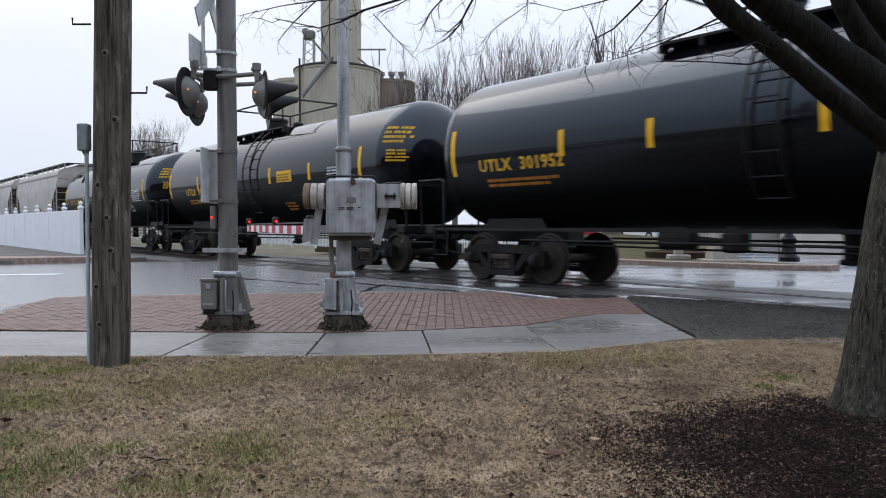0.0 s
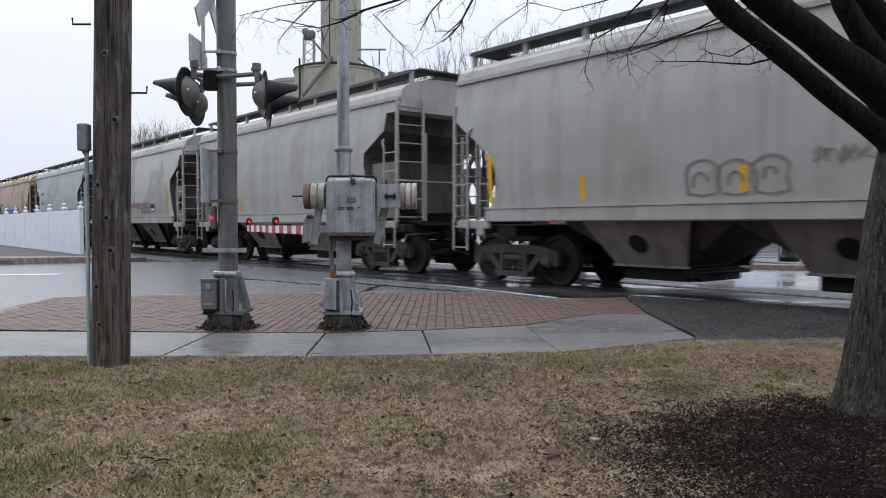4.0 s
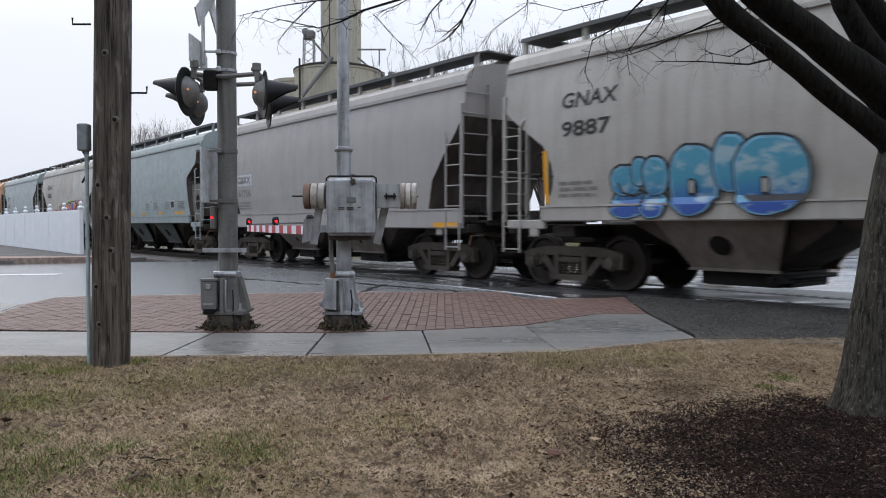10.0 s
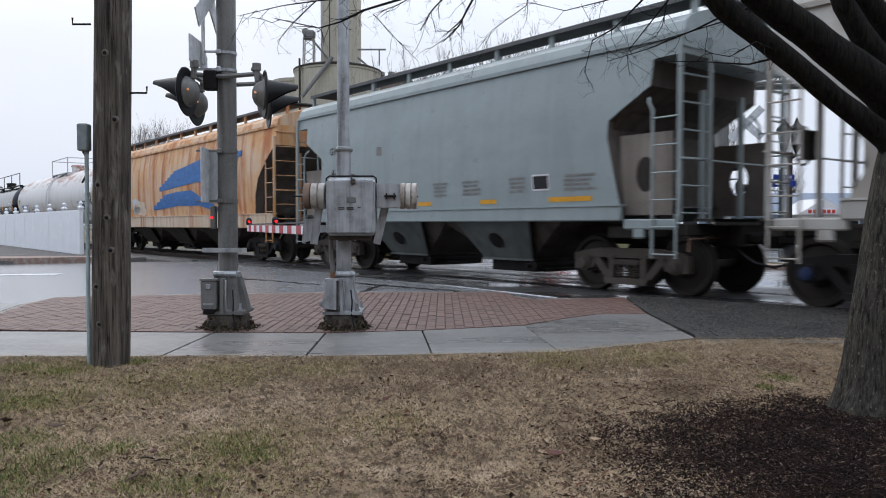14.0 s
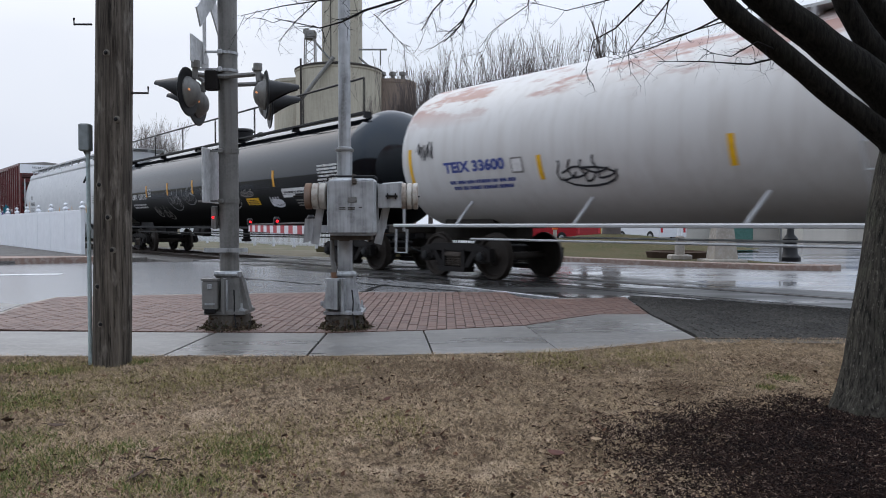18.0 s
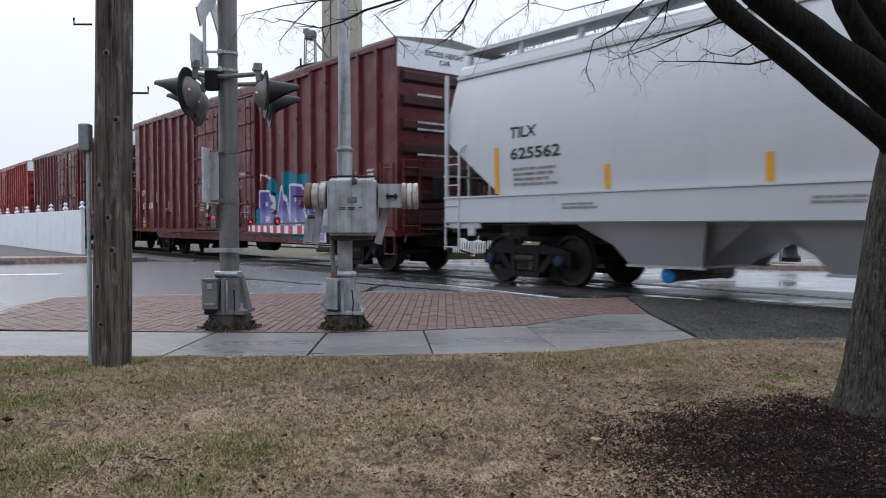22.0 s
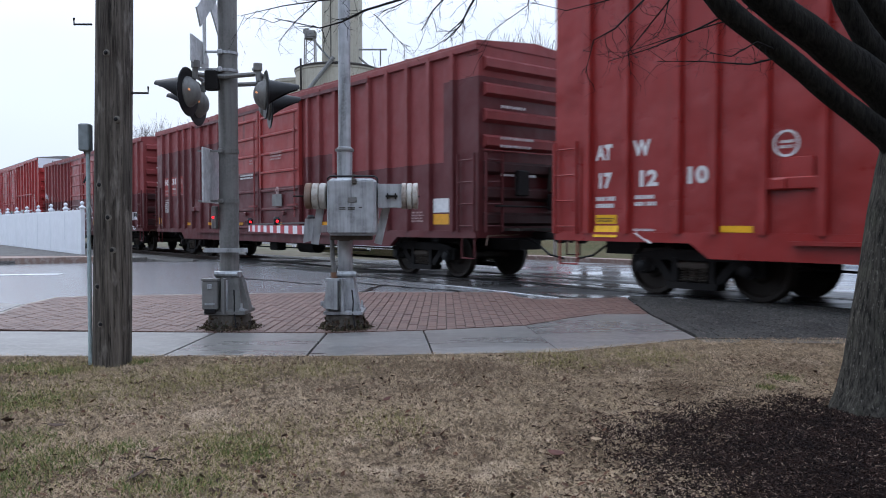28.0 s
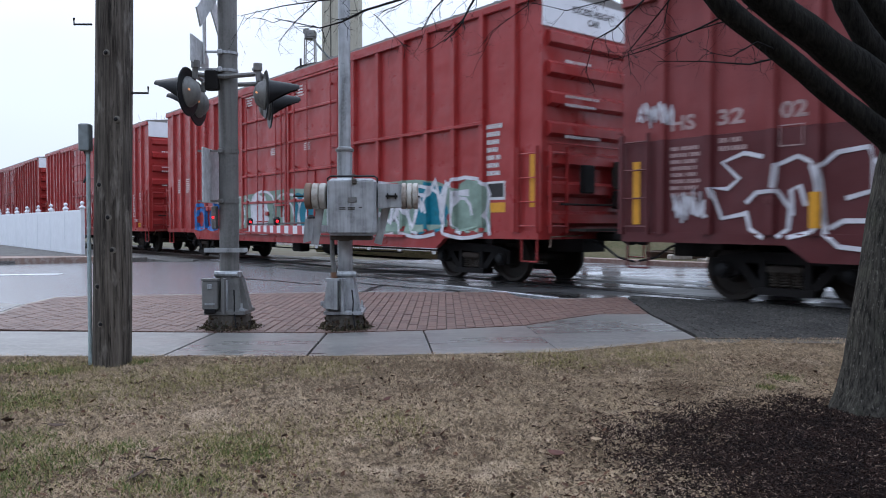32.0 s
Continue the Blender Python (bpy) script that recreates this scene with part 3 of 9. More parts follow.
# far curb with its walk, and the island behind the track
curb = thing("curb", "weathered concrete curb along the road", "curb", kind="structure")
part("curb_left", Mesh().prism([(-120, 19.5), (-12.3, 21.0), tuple(on_track(-23.4, 4.4).xy), tuple(on_track(-23.9, 4.4).xy), (-13, 22.4), (-120, 21.0)], -0.2, 0.16, "z"), M_CURBR, curb)
part("curb_right", Mesh().prism(track_poly((-17.6, -6.1), (-12, -6.2), (-9.2, -6.8), (-8.3, -7.6), (-8.4, -8.3), (-9.2, -7.6), (-12, -6.75), (-17.6, -6.6)), -0.2, 0.115, "z"), M_CURBR, curb)
isl = Mesh()
isl.prism(track_poly((-17.6, -6.6), (-12, -6.75), (-9.2, -7.6), (-8.5, -8.3), (-9.2, -8.2), (-10.7, -8.6), (-13.9, -11.0), (-15.5, -11.6), (-19.5, -14.3), (-25.1, -16.9), (-32, -16), (-32, -6.9)), -0.2, 0.10, "z")
solid("island", isl, M_TURF, "thin brown green turf island behind the track", "verge", "structure")
verge = Mesh().prism(track_poly((-24.2, 3.4), (-23.9, 9.0), (-25, 30), (-110, 60), (-110, 2.4)), -0.25, 0.08, "z")
solid("verge", verge, M_BALLAST, "gravel verge along the white fence", "verge", "structure")
mound = Mesh()
mr = []
for r, h in ((4.2, 0.08), (3.0, 0.18), (1.9, 0.42), (1.0, 0.62), (0.2, 0.7)):
    mr.append([on_track(-21.2, -15.4) + Vector((r * 1.5 * math.cos(a), r * math.sin(a), h)) for a in (k * 2 * math.pi / 20 for k in range(20))])
mound.loft(mr)
solid("earth_mound", mound, M_TURF, "low grassy mound round a tree", "mound", "structure", 60)
bal = Mesh().prism(track_poly((-24.5, 2.4), (-24.5, -2.6), (-140, -2.6), (-140, 2.4)), -0.3, -0.10, "z")
solid("ballast", bal, M_BALLAST, "crushed stone ballast under the rails", "ballast", "structure")
bal2 = Mesh().prism(track_poly((9, 2.4), (9, -2.6), (60, -2.6), (60, 2.4)), -0.3, -0.10, "z")
solid("ballast", bal2, M_BALLAST, "crushed stone ballast under the rails", "ballast", "structure")
rails = thing("railway_track", "worn steel rails set flush in the road", "track", kind="structure")
for u in (-0.7525, 0.7525):
    r = Mesh()
    r.prism([(u - 0.037, -0.05), (u + 0.037, -0.05), (u + 0.037, -0.006), (u + 0.03, 0.0), (u - 0.03, 0.0), (u - 0.037, -0.006)], -140, 60, "x")
    r.prism([(u - 0.012, -0.16), (u + 0.012, -0.16), (u + 0.012, -0.05), (u - 0.012, -0.05)], -140, 60, "x")
    o = part("rail", r, M_RAIL, rails)
    o.matrix_basis = pose(8.5397, 6.8539, 0, 0, 0, -TURN)
    # rail profile is drawn with the near side as minus y
for u, w in ((0.86, 0.13), (0.61, 0.09), (-0.86, 0.13), (-0.61, 0.09)):
    g = Mesh().box((-8, u, -0.008), (33, w, 0.012))
    o = part("flangeway", g, M_BLACK, rails)
    o.matrix_basis = pose(8.5397, 6.8539, 0, 0, 0, -TURN)
tie = Mesh().box((0, 0, -0.17), (0.22, 2.6, 0.16), None, 0.015).data("tie", plain("tarred tie", (0.06, 0.05, 0.042), 0.9))
for k in range(90):
    o = part("tie", tie, None, rails)
    o.matrix_basis = along(-25 - k * 0.5)

# vinyl fence on the near side of the line, left of the road
U_F = 4.4
fence = thing("vinyl_fence", "white vinyl privacy fence with capped posts", "fence")
post_me = Mesh().box((0, 0, 0.88), (0.13, 0.13, 1.76), None, 0.01)
post_me.lathe([(0.11, 1.74), (0.11, 1.78), (0.04, 1.84), (0.035, 1.87), (0.07, 1.91), (0.07, 1.95), (0.02, 2.0)], 10)
post_me = post_me.data("post", M_FENCE)
pan = Mesh().box((-1.2, 0, 0.85), (2.3, 0.105, 1.5)).box((-1.2, 0, 0.12), (2.3, 0.115, 0.14), None, 0.01).box((-1.2, 0, 1.62), (2.3, 0.115, 0.12), None, 0.01).data("panel", M_FENCE)
for k in range(22):
    m = along(-27.9 - 2.4 * k, U_F, 0.02) @ Matrix.Diagonal((1, 1, 0.94, 1))
    part("post", post_me, None, fence, at=m)
    part("panel", pan, None, fence, at=m)
pf = thing("picket_fence", "white open picket fence behind the tracks", "fence")
pk = Mesh().box((0, 0, 0.56), (0.055, 0.02, 0.92))
pk = pk.data("picket", M_FENCE)
pp = Mesh().box((0, 0, 0.55), (0.12, 0.12, 1.1), None, 0.01).lathe([(0.08, 1.09), (0.08, 1.12), (0.01, 1.17)], 4).data("post", M_FENCE)
prl = Mesh().box((-1.1, 0.02, 0.2), (2.2, 0.035, 0.07)).box((-1.1, 0.02, 0.92), (2.2, 0.035, 0.07)).data("fence_rail", M_FENCE)
for k in range(20):
    part("post", pp, None, pf, at=along(-17.7 - 2.2 * k, -6.3, 0))
    part("fence_rail", prl, None, pf, at=along(-17.7 - 2.2 * k, -6.3, 0))
    if k < 14:
        for i in range(1, 17):
            part("picket", pk, None, pf, at=along(-17.7 - 2.2 * k - i * 0.1294, -6.3, 0))

# worn road paint and dark tar seams
M_LINE = plain("worn white road paint", (0.55, 0.56, 0.57), 0.5, var=0.4, scale=9)
M_TAR = plain("black tar seam", (0.012, 0.012, 0.013), 0.3)
LINES = ((-0.15, 14.09, 1.72, 11.44, 0.04), (-10.6, 16.45, -8.55, 16.85, 0.42))
for x0, y0, x1, y1, w in LINES:
    a = Vector((x1 - x0, y1 - y0, 0)).normalized() * w / 2
    solid("road_line", Mesh().prism([(x0 - a.y, y0 + a.x), (x0 + a.y, y0 - a.x), (x1 + a.y, y1 - a.x), (x1 - a.y, y1 + a.x)], -0.02, -0.004, "z"), M_LINE, "worn white line painted on the road", "road marking", "structure")
rnd = random.Random(17)
for s0, u0, s1, u1 in ((-15, 2.2, -6.5, 2.3), (-13, 3.4, -9.2, 2.9), (-20, 1.4, -10.5, 1.45), (-12.5, -1.5, -5, -1.5), (-9.6, 5.2, -11.5, 3.2), (-14, 0.2, -8, 0.1), (-15.5, 4.6, -12.2, 4.0)):
    pts = []
    for k in range(13):
        f = k / 12
        p = on_track(s0 + (s1 - s0) * f, u0 + (u1 - u0) * f + rnd.gauss(0, 0.05))
        pts.append(p)
    vs, fs = [], []
    for k, p in enumerate(pts):
        d = (pts[min(k + 1, 12)] - pts[max(k - 1, 0)]).normalized()
        w = rnd.uniform(0.02, 0.06)
        vs += [(p.x - d.y * w, p.y + d.x * w, -0.0035), (p.x + d.y * w, p.y - d.x * w, -0.0035)]
        if k:
            fs.append((2 * k - 2, 2 * k - 1, 2 * k + 1, 2 * k))
    solid("tar_seam", Mesh().add(vs, fs), M_TAR, "black tar sealed crack in the asphalt", "crack", "structure")

# loose grit lying on the apron
rnd = random.Random(23)
grit = Mesh()
for i in range(5200):
    f, g = rnd.random(), rnd.random()
    a = Vector((2.80, 11.35)).lerp(Vector((2.56, 7.35)), f)
    c = Vector((2.85, 11.6)).lerp(Vector((8.6, 7.3)), f)
    p, e = a.lerp(c, g), rnd.uniform(0.006, 0.016)
    grit.box((p.x, p.y, 0.006), (e * 1.3, e, e * 0.8), Matrix.Rotation(rnd.uniform(0, 3.1), 4, "Z"))
tagged(part("apron_grit", grit.data("apron_grit", island_mat("grey grit", [(0.045, 0.043, 0.04), (0.09, 0.086, 0.08), (0.065, 0.062, 0.057), (0.15, 0.143, 0.13)]), 0, False), None), "loose grey grit on the apron", "gravel", kind="stuff")


# ---- the train ----
def wheelset():
    b = Mesh()
    ty = Matrix.Rotation(radians(90), 4, "X")
    for sgn in (-1, 1):
        # profile from the outer face inwards; radius 0.457
        prof = [(0.10, 0.785), (0.11, 0.80), (0.16, 0.80), (0.20, 0.745), (0.36, 0.735), (0.395, 0.785), (0.450, 0.785), (0.457, 0.775), (0.462, 0.70), (0.487, 0.69), (0.487, 0.665), (0.40, 0.66), (0.36, 0.69), (0.18, 0.69), (0.12, 0.66), (0.10, 0.66)]
        b.lathe([(r, -sgn * h) for r, h in prof], 28, ty)
    b.lathe([(0.085, -0.95), (0.085, 0.95)], 10, ty)
    b.box((0.05, -0.955, 0), (0.06, 0.02, 0.03)).box((-0.04, -0.955, 0.04), (0.04, 0.02, 0.03))
    return b.data("wheelset", M_WHEEL, 40)


def side_frame(mat, name):
    b = Mesh()
    w = 0.14
    top = [(-1.06, 0.50), (-1.06, 0.60), (-0.95, 0.66), (-0.55, 0.72), (0.55, 0.72), (0.95, 0.66), (1.06, 0.60), (1.06, 0.50), (0.72, 0.50), (0.60, 0.56), (-0.60, 0.56), (-0.72, 0.50)]
    b.prism(top, -w / 2, w / 2)
    for q in (-1, 1):
        b.prism([(q * 1.10, 0.36), (q * 1.10, 0.62), (q * 1.0, 0.62), (q * 1.0, 0.36)], -w / 2, w / 2)
        b.prism([(q * 0.78, 0.36), (q * 0.78, 0.58), (q * 0.68, 0.58), (q * 0.68, 0.40)], -w / 2, w / 2)
        b.prism([(q * 0.72, 0.52), (q * 0.60, 0.58), (q * 0.30, 0.24), (q * 0.38, 0.16)], -w / 2, w / 2)
        b.prism([(q * 0.26, 0.22), (q * 0.36, 0.22), (q * 0.36, 0.60), (q * 0.26, 0.60)], -w / 2 - 0.02, w / 2 + 0.02)
        b.lathe([(0.10, -0.12), (0.13, -0.10), (0.13, 0.10), (0.08, 0.11)], 14, Matrix.Translation((q * 0.889, 0, 0.457)) @ Matrix.Rotation(radians(90), 4, "X"))
    b.prism([(-0.40, 0.14), (0.40, 0.14), (0.44, 0.24), (-0.44, 0.24)], -0.14, 0.14)
    return b.data(name, mat, 30)


def coil_spring():
    b = Mesh()
    pts = [(0.058 * math.cos(k * 0.785), 0.058 * math.sin(k * 0.785), 0.245 + 0.2 * k / 40) for k in range(41)]
    b.tube(pts, 0.014, 4)
    return b.data("spring", M_TRUCK)


def cap_mesh(mat, name):
    b = Mesh().lathe([(0.09, 0.0), (0.09, 0.03), (0.055, 0.045), (0.0, 0.045)], 12, Matrix.Rotation(radians(90), 4, "X"))
    return b.data(name, mat, 40)


WHEELS = wheelset()
FRAME = {"g": side_frame(M_TRUCK, "side_frame"), "k": side_frame(M_TRUCKB, "side_frame")}
SPRING = coil_spring()
SPRING_SEAT = Mesh().box((0, 0, 0.49), (0.5, 0.22, 0.10), None, 0.02).data("spring_seat", M_TRUCK)
CAPS = {"g": cap_mesh(M_TRUCK, "bearing_cap"), "k": cap_mesh(M_BLACK, "bearing_cap"), "b": cap_mesh(plain("blue bearing cap", (0.02, 0.035, 0.09), 0.6), "bearing_cap")}
BOLSTER = Mesh().box((0, 0, 0.55), (0.42, 1.9, 0.24), None, 0.04).lathe([(0.2, 0.6), (0.2, 0.78)], 12).box((0.62, 0, 0.42), (0.1, 1.6, 0.12)).box((-0.62, 0, 0.42), (0.1, 1.6, 0.12)).data("bolster", M_TRUCKB)
COUPLER = Mesh().box((0.3, 0, 0.88), (0.75, 0.13, 0.16), None, 0.03).box((0.72, -0.06, 0.88), (0.22, 0.26, 0.28), None, 0.05).box((0.86, 0.09, 0.88), (0.10, 0.09, 0.26), None, 0.03).data("coupler", M_TRUCKB)


def hose_mesh():
    b = Mesh()
    b.tube([(0, -0.2, 0.80), (0.25, -0.22, 0.72), (0.55, -0.2, 0.52), (0.85, -0.12, 0.45)], 0.022, 6)
    b.tube([(0, -0.2, 0.80), (-0.5, -0.4, 0.82)], 0.018, 6)
    return b.data("air_hose", M_BLACK)


HOSE = hose_mesh()
LEVER = Mesh().tube([(0, -0.1, 0.95), (0.05, -0.5, 0.9), (0.05, -1.25, 0.88), (0.1, -1.35, 0.7)], 0.014, 5).data("uncoupling_lever", M_RUSTY)
SPIN = []   # wheelsets that turn: object, offset on its car, car


def ladder_mesh(name, mat, w, z0, z1, step=0.36, r=0.014, flat=False):
    """Rails and rungs in the xz plane, at y = 0."""
    b = Mesh()
    for x in (-w / 2, w / 2):
        b.box((x, 0, (z0 + z1) / 2), (0.05 if flat else 0.03, 0.05, z1 - z0))
    k = z0 + 0.12
    while k < z1:
        b.tube([(-w / 2, 0, k), (w / 2, 0, k)], r, 5)
        k += step
    return b.data(name, mat)


def hand_wheel(x, y, z):
    """A spoked brake wheel that faces along the car."""
    b = Mesh().tube([(x, y + 0.27 * math.cos(k * math.pi / 9), z + 0.27 * math.sin(k * math.pi / 9)) for k in range(19)], 0.018, 5)
    for k in range(3):
        c, s = 0.27 * math.cos(k * math.pi / 3), 0.27 * math.sin(k * math.pi / 3)
        b.tube([(x, y - c, z - s), (x, y + c, z + s)], 0.012, 4)
    return b


def running_gear(car, half, inset, tone="g", caps="g", hang=0.55):
    """Two trucks, couplers, hoses and levers under a car of that half length."""
    for q in (-1, 1):
        tx = q * (half - (inset if isinstance(inset, float) else inset[0 if q < 0 else 1]))
        truck = part("truck", BOLSTER, None, car, at=pose(tx, 0, 0))
        for y in (-1, 1):
            part("side_frame", FRAME[tone], None, truck, at=pose(0, y * 0.99, 0))
            part("spring_seat", SPRING_SEAT, None, truck, at=pose(0, y * 0.99, 0))
            for x in (-0.16, 0.0, 0.16):
                part("spring", SPRING, None, truck, at=pose(x, y * 1.03, 0))
            for x in (-0.889, 0.889):
                part("bearing_cap", CAPS[caps], None, truck, at=pose(x, y * 1.105, 0.457, 0, 0, 0 if y < 0 else 180))
        for x in (-0.889, 0.889):
            w = part("wheelset", WHEELS, None, truck, at=pose(x, 0, 0.457))
            SPIN.append((w, x, tx + x, car))
        m = pose(q * (half + hang - 0.82), 0, 0, 0, 0, 0 if q > 0 else 180)
        part("coupler", COUPLER, None, car, at=m)
        part("air_hose", HOSE, None, car, at=m)
        part("uncoupling_lever", LEVER, None, car, at=pose(q * (half - 0.05), 0, 0, 0, 0, 0 if q > 0 else 180))


# writing and painting on the cars' sides; surf(x, z) is the half width there, x from the car's rear end
def wrap(me, x0, z0, surf, half, cuts=(), off=0.006, step=0.15):
    bm = bmesh.new()
    bm.from_mesh(me)
    zs = [v.co.y for v in bm.verts]
    if max(zs) - min(zs) > 0.2:
        k = min(zs) + step
        while k < max(zs):
            bmesh.ops.bisect_plane(bm, geom=bm.verts[:] + bm.edges[:] + bm.faces[:], plane_co=(0, k, 0), plane_no=(0, 1, 0))
            k += step
    lo, hi = min(v.co.x for v in bm.verts) + x0, max(v.co.x for v in bm.verts) + x0
    for c in cuts:
        if lo < c < hi:
            bmesh.ops.bisect_plane(bm, geom=bm.verts[:] + bm.edges[:] + bm.faces[:], plane_co=(c - x0, 0, 0), plane_no=(1, 0, 0))
    for v in bm.verts:
        x, z = x0 + v.co.x, z0 + v.co.y
        v.co = (x - half, -surf(x, z) - off, z)
    bm.to_mesh(me)
    bm.free()


def lettering(body, size, offset=0.0, spacing=1.0, squeeze=1.0, shear=0.0):
    cu = bpy.data.curves.new("lettering", "FONT")
    cu.body, cu.size, cu.offset, cu.space_character, cu.shear = body, size / 0.7, offset, spacing, shear
    cu.resolution_u = 3
    ob = bpy.data.objects.new("lettering", cu)
    me = bpy.data.meshes.new_from_object(ob)
    bpy.data.objects.remove(ob)
    if squeeze != 1.0:
        for v in me.vertices:
            v.co.x *= squeeze
    return me


class Side:
    """The near side of one car: takes lettering, bars, strokes."""

    def __init__(self, car, surf, half, cuts=()):
        self.car, self.surf, self.half, self.cuts, self.dx = car, surf, half, cuts, 0.0

    def put(self, name, me, mat, x, z, label="", off=0.006):
        me.materials.clear()
        me.materials.append(mat)
        wrap(me, x + self.dx, z, self.surf, self.half, self.cuts, off)
        return part(name, me, None, self.car, label)

    def text(self, body, x, z, h, width, mat, **kw):
        me = lettering(body, h, **kw)
        w = max(v.co.x for v in me.vertices) - min(v.co.x for v in me.vertices)
        k = width / w
        for v in me.vertices:
            v.co.x *= k
        return self.put("lettering", me, mat, x, z)

    def rect(self, x0, z0, x1, z1, mat, name="decal", label="", off=0.006):
        me = bpy.data.meshes.new(name)
        me.from_pydata([(0, 0, 0), (x1 - x0, 0, 0), (x1 - x0, z1 - z0, 0), (0, z1 - z0, 0)], [], [(0, 1, 2, 3)])
        return self.put(name, me, mat, x0, z0, label, off)

    def lines(self, x, z, w, h, n, mat, seed=1, off=0.008):
        """Small stencilled lines that cannot be read."""
        rnd = random.Random(seed)
        vs, fs = [], []
        lh = h / n * 0.58
        for i in range(n):
            y, word = h * (n - 1 - i) / n, rnd.randint(3, 8)
            a, end = rnd.uniform(0, 0.06) * w, w * rnd.uniform(0.8, 1.0)
            while a < end:
                b = a + lh * rnd.uniform(0.45, 0.75)
                k = len(vs)
                vs += [(a, y, 0), (b, y, 0), (b, y + lh, 0), (a, y + lh, 0)]
                fs.append((k, k + 1, k + 2, k + 3))
                a, word = b + lh * 0.22, word - 1
                if word == 0:
                    a, word = a + lh * 0.5, rnd.randint(3, 8)
        me = bpy.data.meshes.new("stencil")
        me.from_pydata(vs, [], fs)
        return tagged(self.put("stencil", me, mat, x, z, off=off), kind="stuff")

    def strokes(self, paths, width, mat, x, z, name="graffiti", label="", off=0.012):
        vs, fs = [], []
        for p in paths:
            pts = [Vector((a, b, 0)) for a, b in p]
            for i in range(len(pts)):
                d = pts[min(i + 1, len(pts) - 1)] - pts[max(i - 1, 0)]
                nrm = Vector((-d.y, d.x, 0))
                nrm = nrm.normalized() * width / 2 if nrm.length else Vector((0, width / 2, 0))
                vs += [tuple(pts[i] + nrm), tuple(pts[i] - nrm)]
                if i:
                    k = len(vs)
                    fs.append((k - 4, k - 2, k - 1, k - 3))
        me = bpy.data.meshes.new(name)
        me.from_pydata(vs, [], fs)
        return self.put(name, me, mat, x, z, label, off)

    def blob(self, w, h, mat, x, z, seed=0, rag=0.12, off=0.008, label="", square=4.0):
        rnd = random.Random(seed)
        n = 40
        ph = [rnd.uniform(0, 6.3) for _ in range(4)]
        vs = []
        for i in range(n):
            a = 2 * math.pi * i / n
            r = 1 + rag * (math.sin(3 * a + ph[0]) + math.sin(7 * a + ph[1]) * 0.7 + 0.5 * math.sin(13 * a + ph[2]))
            c, s = math.cos(a), math.sin(a)
            q = (abs(c) ** square + abs(s) ** square) ** (-1 / square)
            vs.append((w / 2 + w / 2 * c * q * r * 0.92, h / 2 + h / 2 * s * q * r * 0.9, 0))
        me = bpy.data.meshes.new("graffiti")
        me.from_pydata(vs, [], [tuple(range(n))])
        return self.put("graffiti", me, mat, x, z, label, off)


def fat_letter(side, ch, x, z, w, h, coats, label, lean=0.0, floor=0.0):
    """One swollen graffiti letter, its coats of paint from the widest outline to the fill."""
    for k, (mat, swell) in enumerate(coats):
        me = lettering(ch, 0.9, offset=0.0)
        xs, ys = [v.co.x for v in me.vertices], [v.co.y for v in me.vertices]
        cx, cy = (max(xs) + min(xs)) / 2, (max(ys) + min(ys)) / 2
        fx, fy = (w - 0.17) / (max(xs) - min(xs)), (h - 0.17) / (max(ys) - min(ys))
        bpy.data.meshes.remove(me)
        me = lettering(ch, 0.9, offset=swell)
        for v in me.vertices:
            y = (v.co.y - cy) * (fy if abs(fy) > 1e-6 else 1.0)
            v.co.x = (v.co.x - cx) * fx + w / 2 + lean * y
            v.co.y = max(floor - z, y + h / 2)
        side.put("graffiti", me, mat, x, z, label, 0.011 + 0.005 * k + 0.003 * (ord(ch) % 3))


def bubbles(seed, w, h, letters):
    """Outlines of round throw-up letters: arches and legs, none of them readable."""
    rnd = random.Random(seed)
    out, step = [], w / letters
    for i in range(letters):
        x = i * step
        p = [(x + 0.05 * step, h * rnd.uniform(0.0, 0.12))]
        p.append((x + rnd.uniform(-0.05, 0.12) * step, h * 0.5))
        top = h * rnd.uniform(0.85, 1.0)
        for k in range(7):
            a = math.pi * (1 - k / 6)
            p.append((x + step * (0.5 + 0.5 * math.cos(a)), top - h * 0.28 + h * 0.28 * math.sin(a)))
        p.append((x + step * rnd.uniform(0.88, 1.02), h * 0.35))
        p.append((x + step * rnd.uniform(0.95, 1.1), h * 0.05))
        out.append(p)
        c, r = (x + step * rnd.uniform(0.4, 0.6), h * rnd.uniform(0.3, 0.45)), step * rnd.uniform(0.16, 0.26)
        out.append([(c[0] + r * math.cos(a * 0.6), c[1] + r * 1.2 * math.sin(a * 0.6)) for a in range(rnd.choice((7, 9, 11)))])
        out.append([(x + step * (0.1 + 0.8 * k / 6), h * (0.06 - 0.06 * math.sin(math.pi * k / 6))) for k in range(7)])
    return out


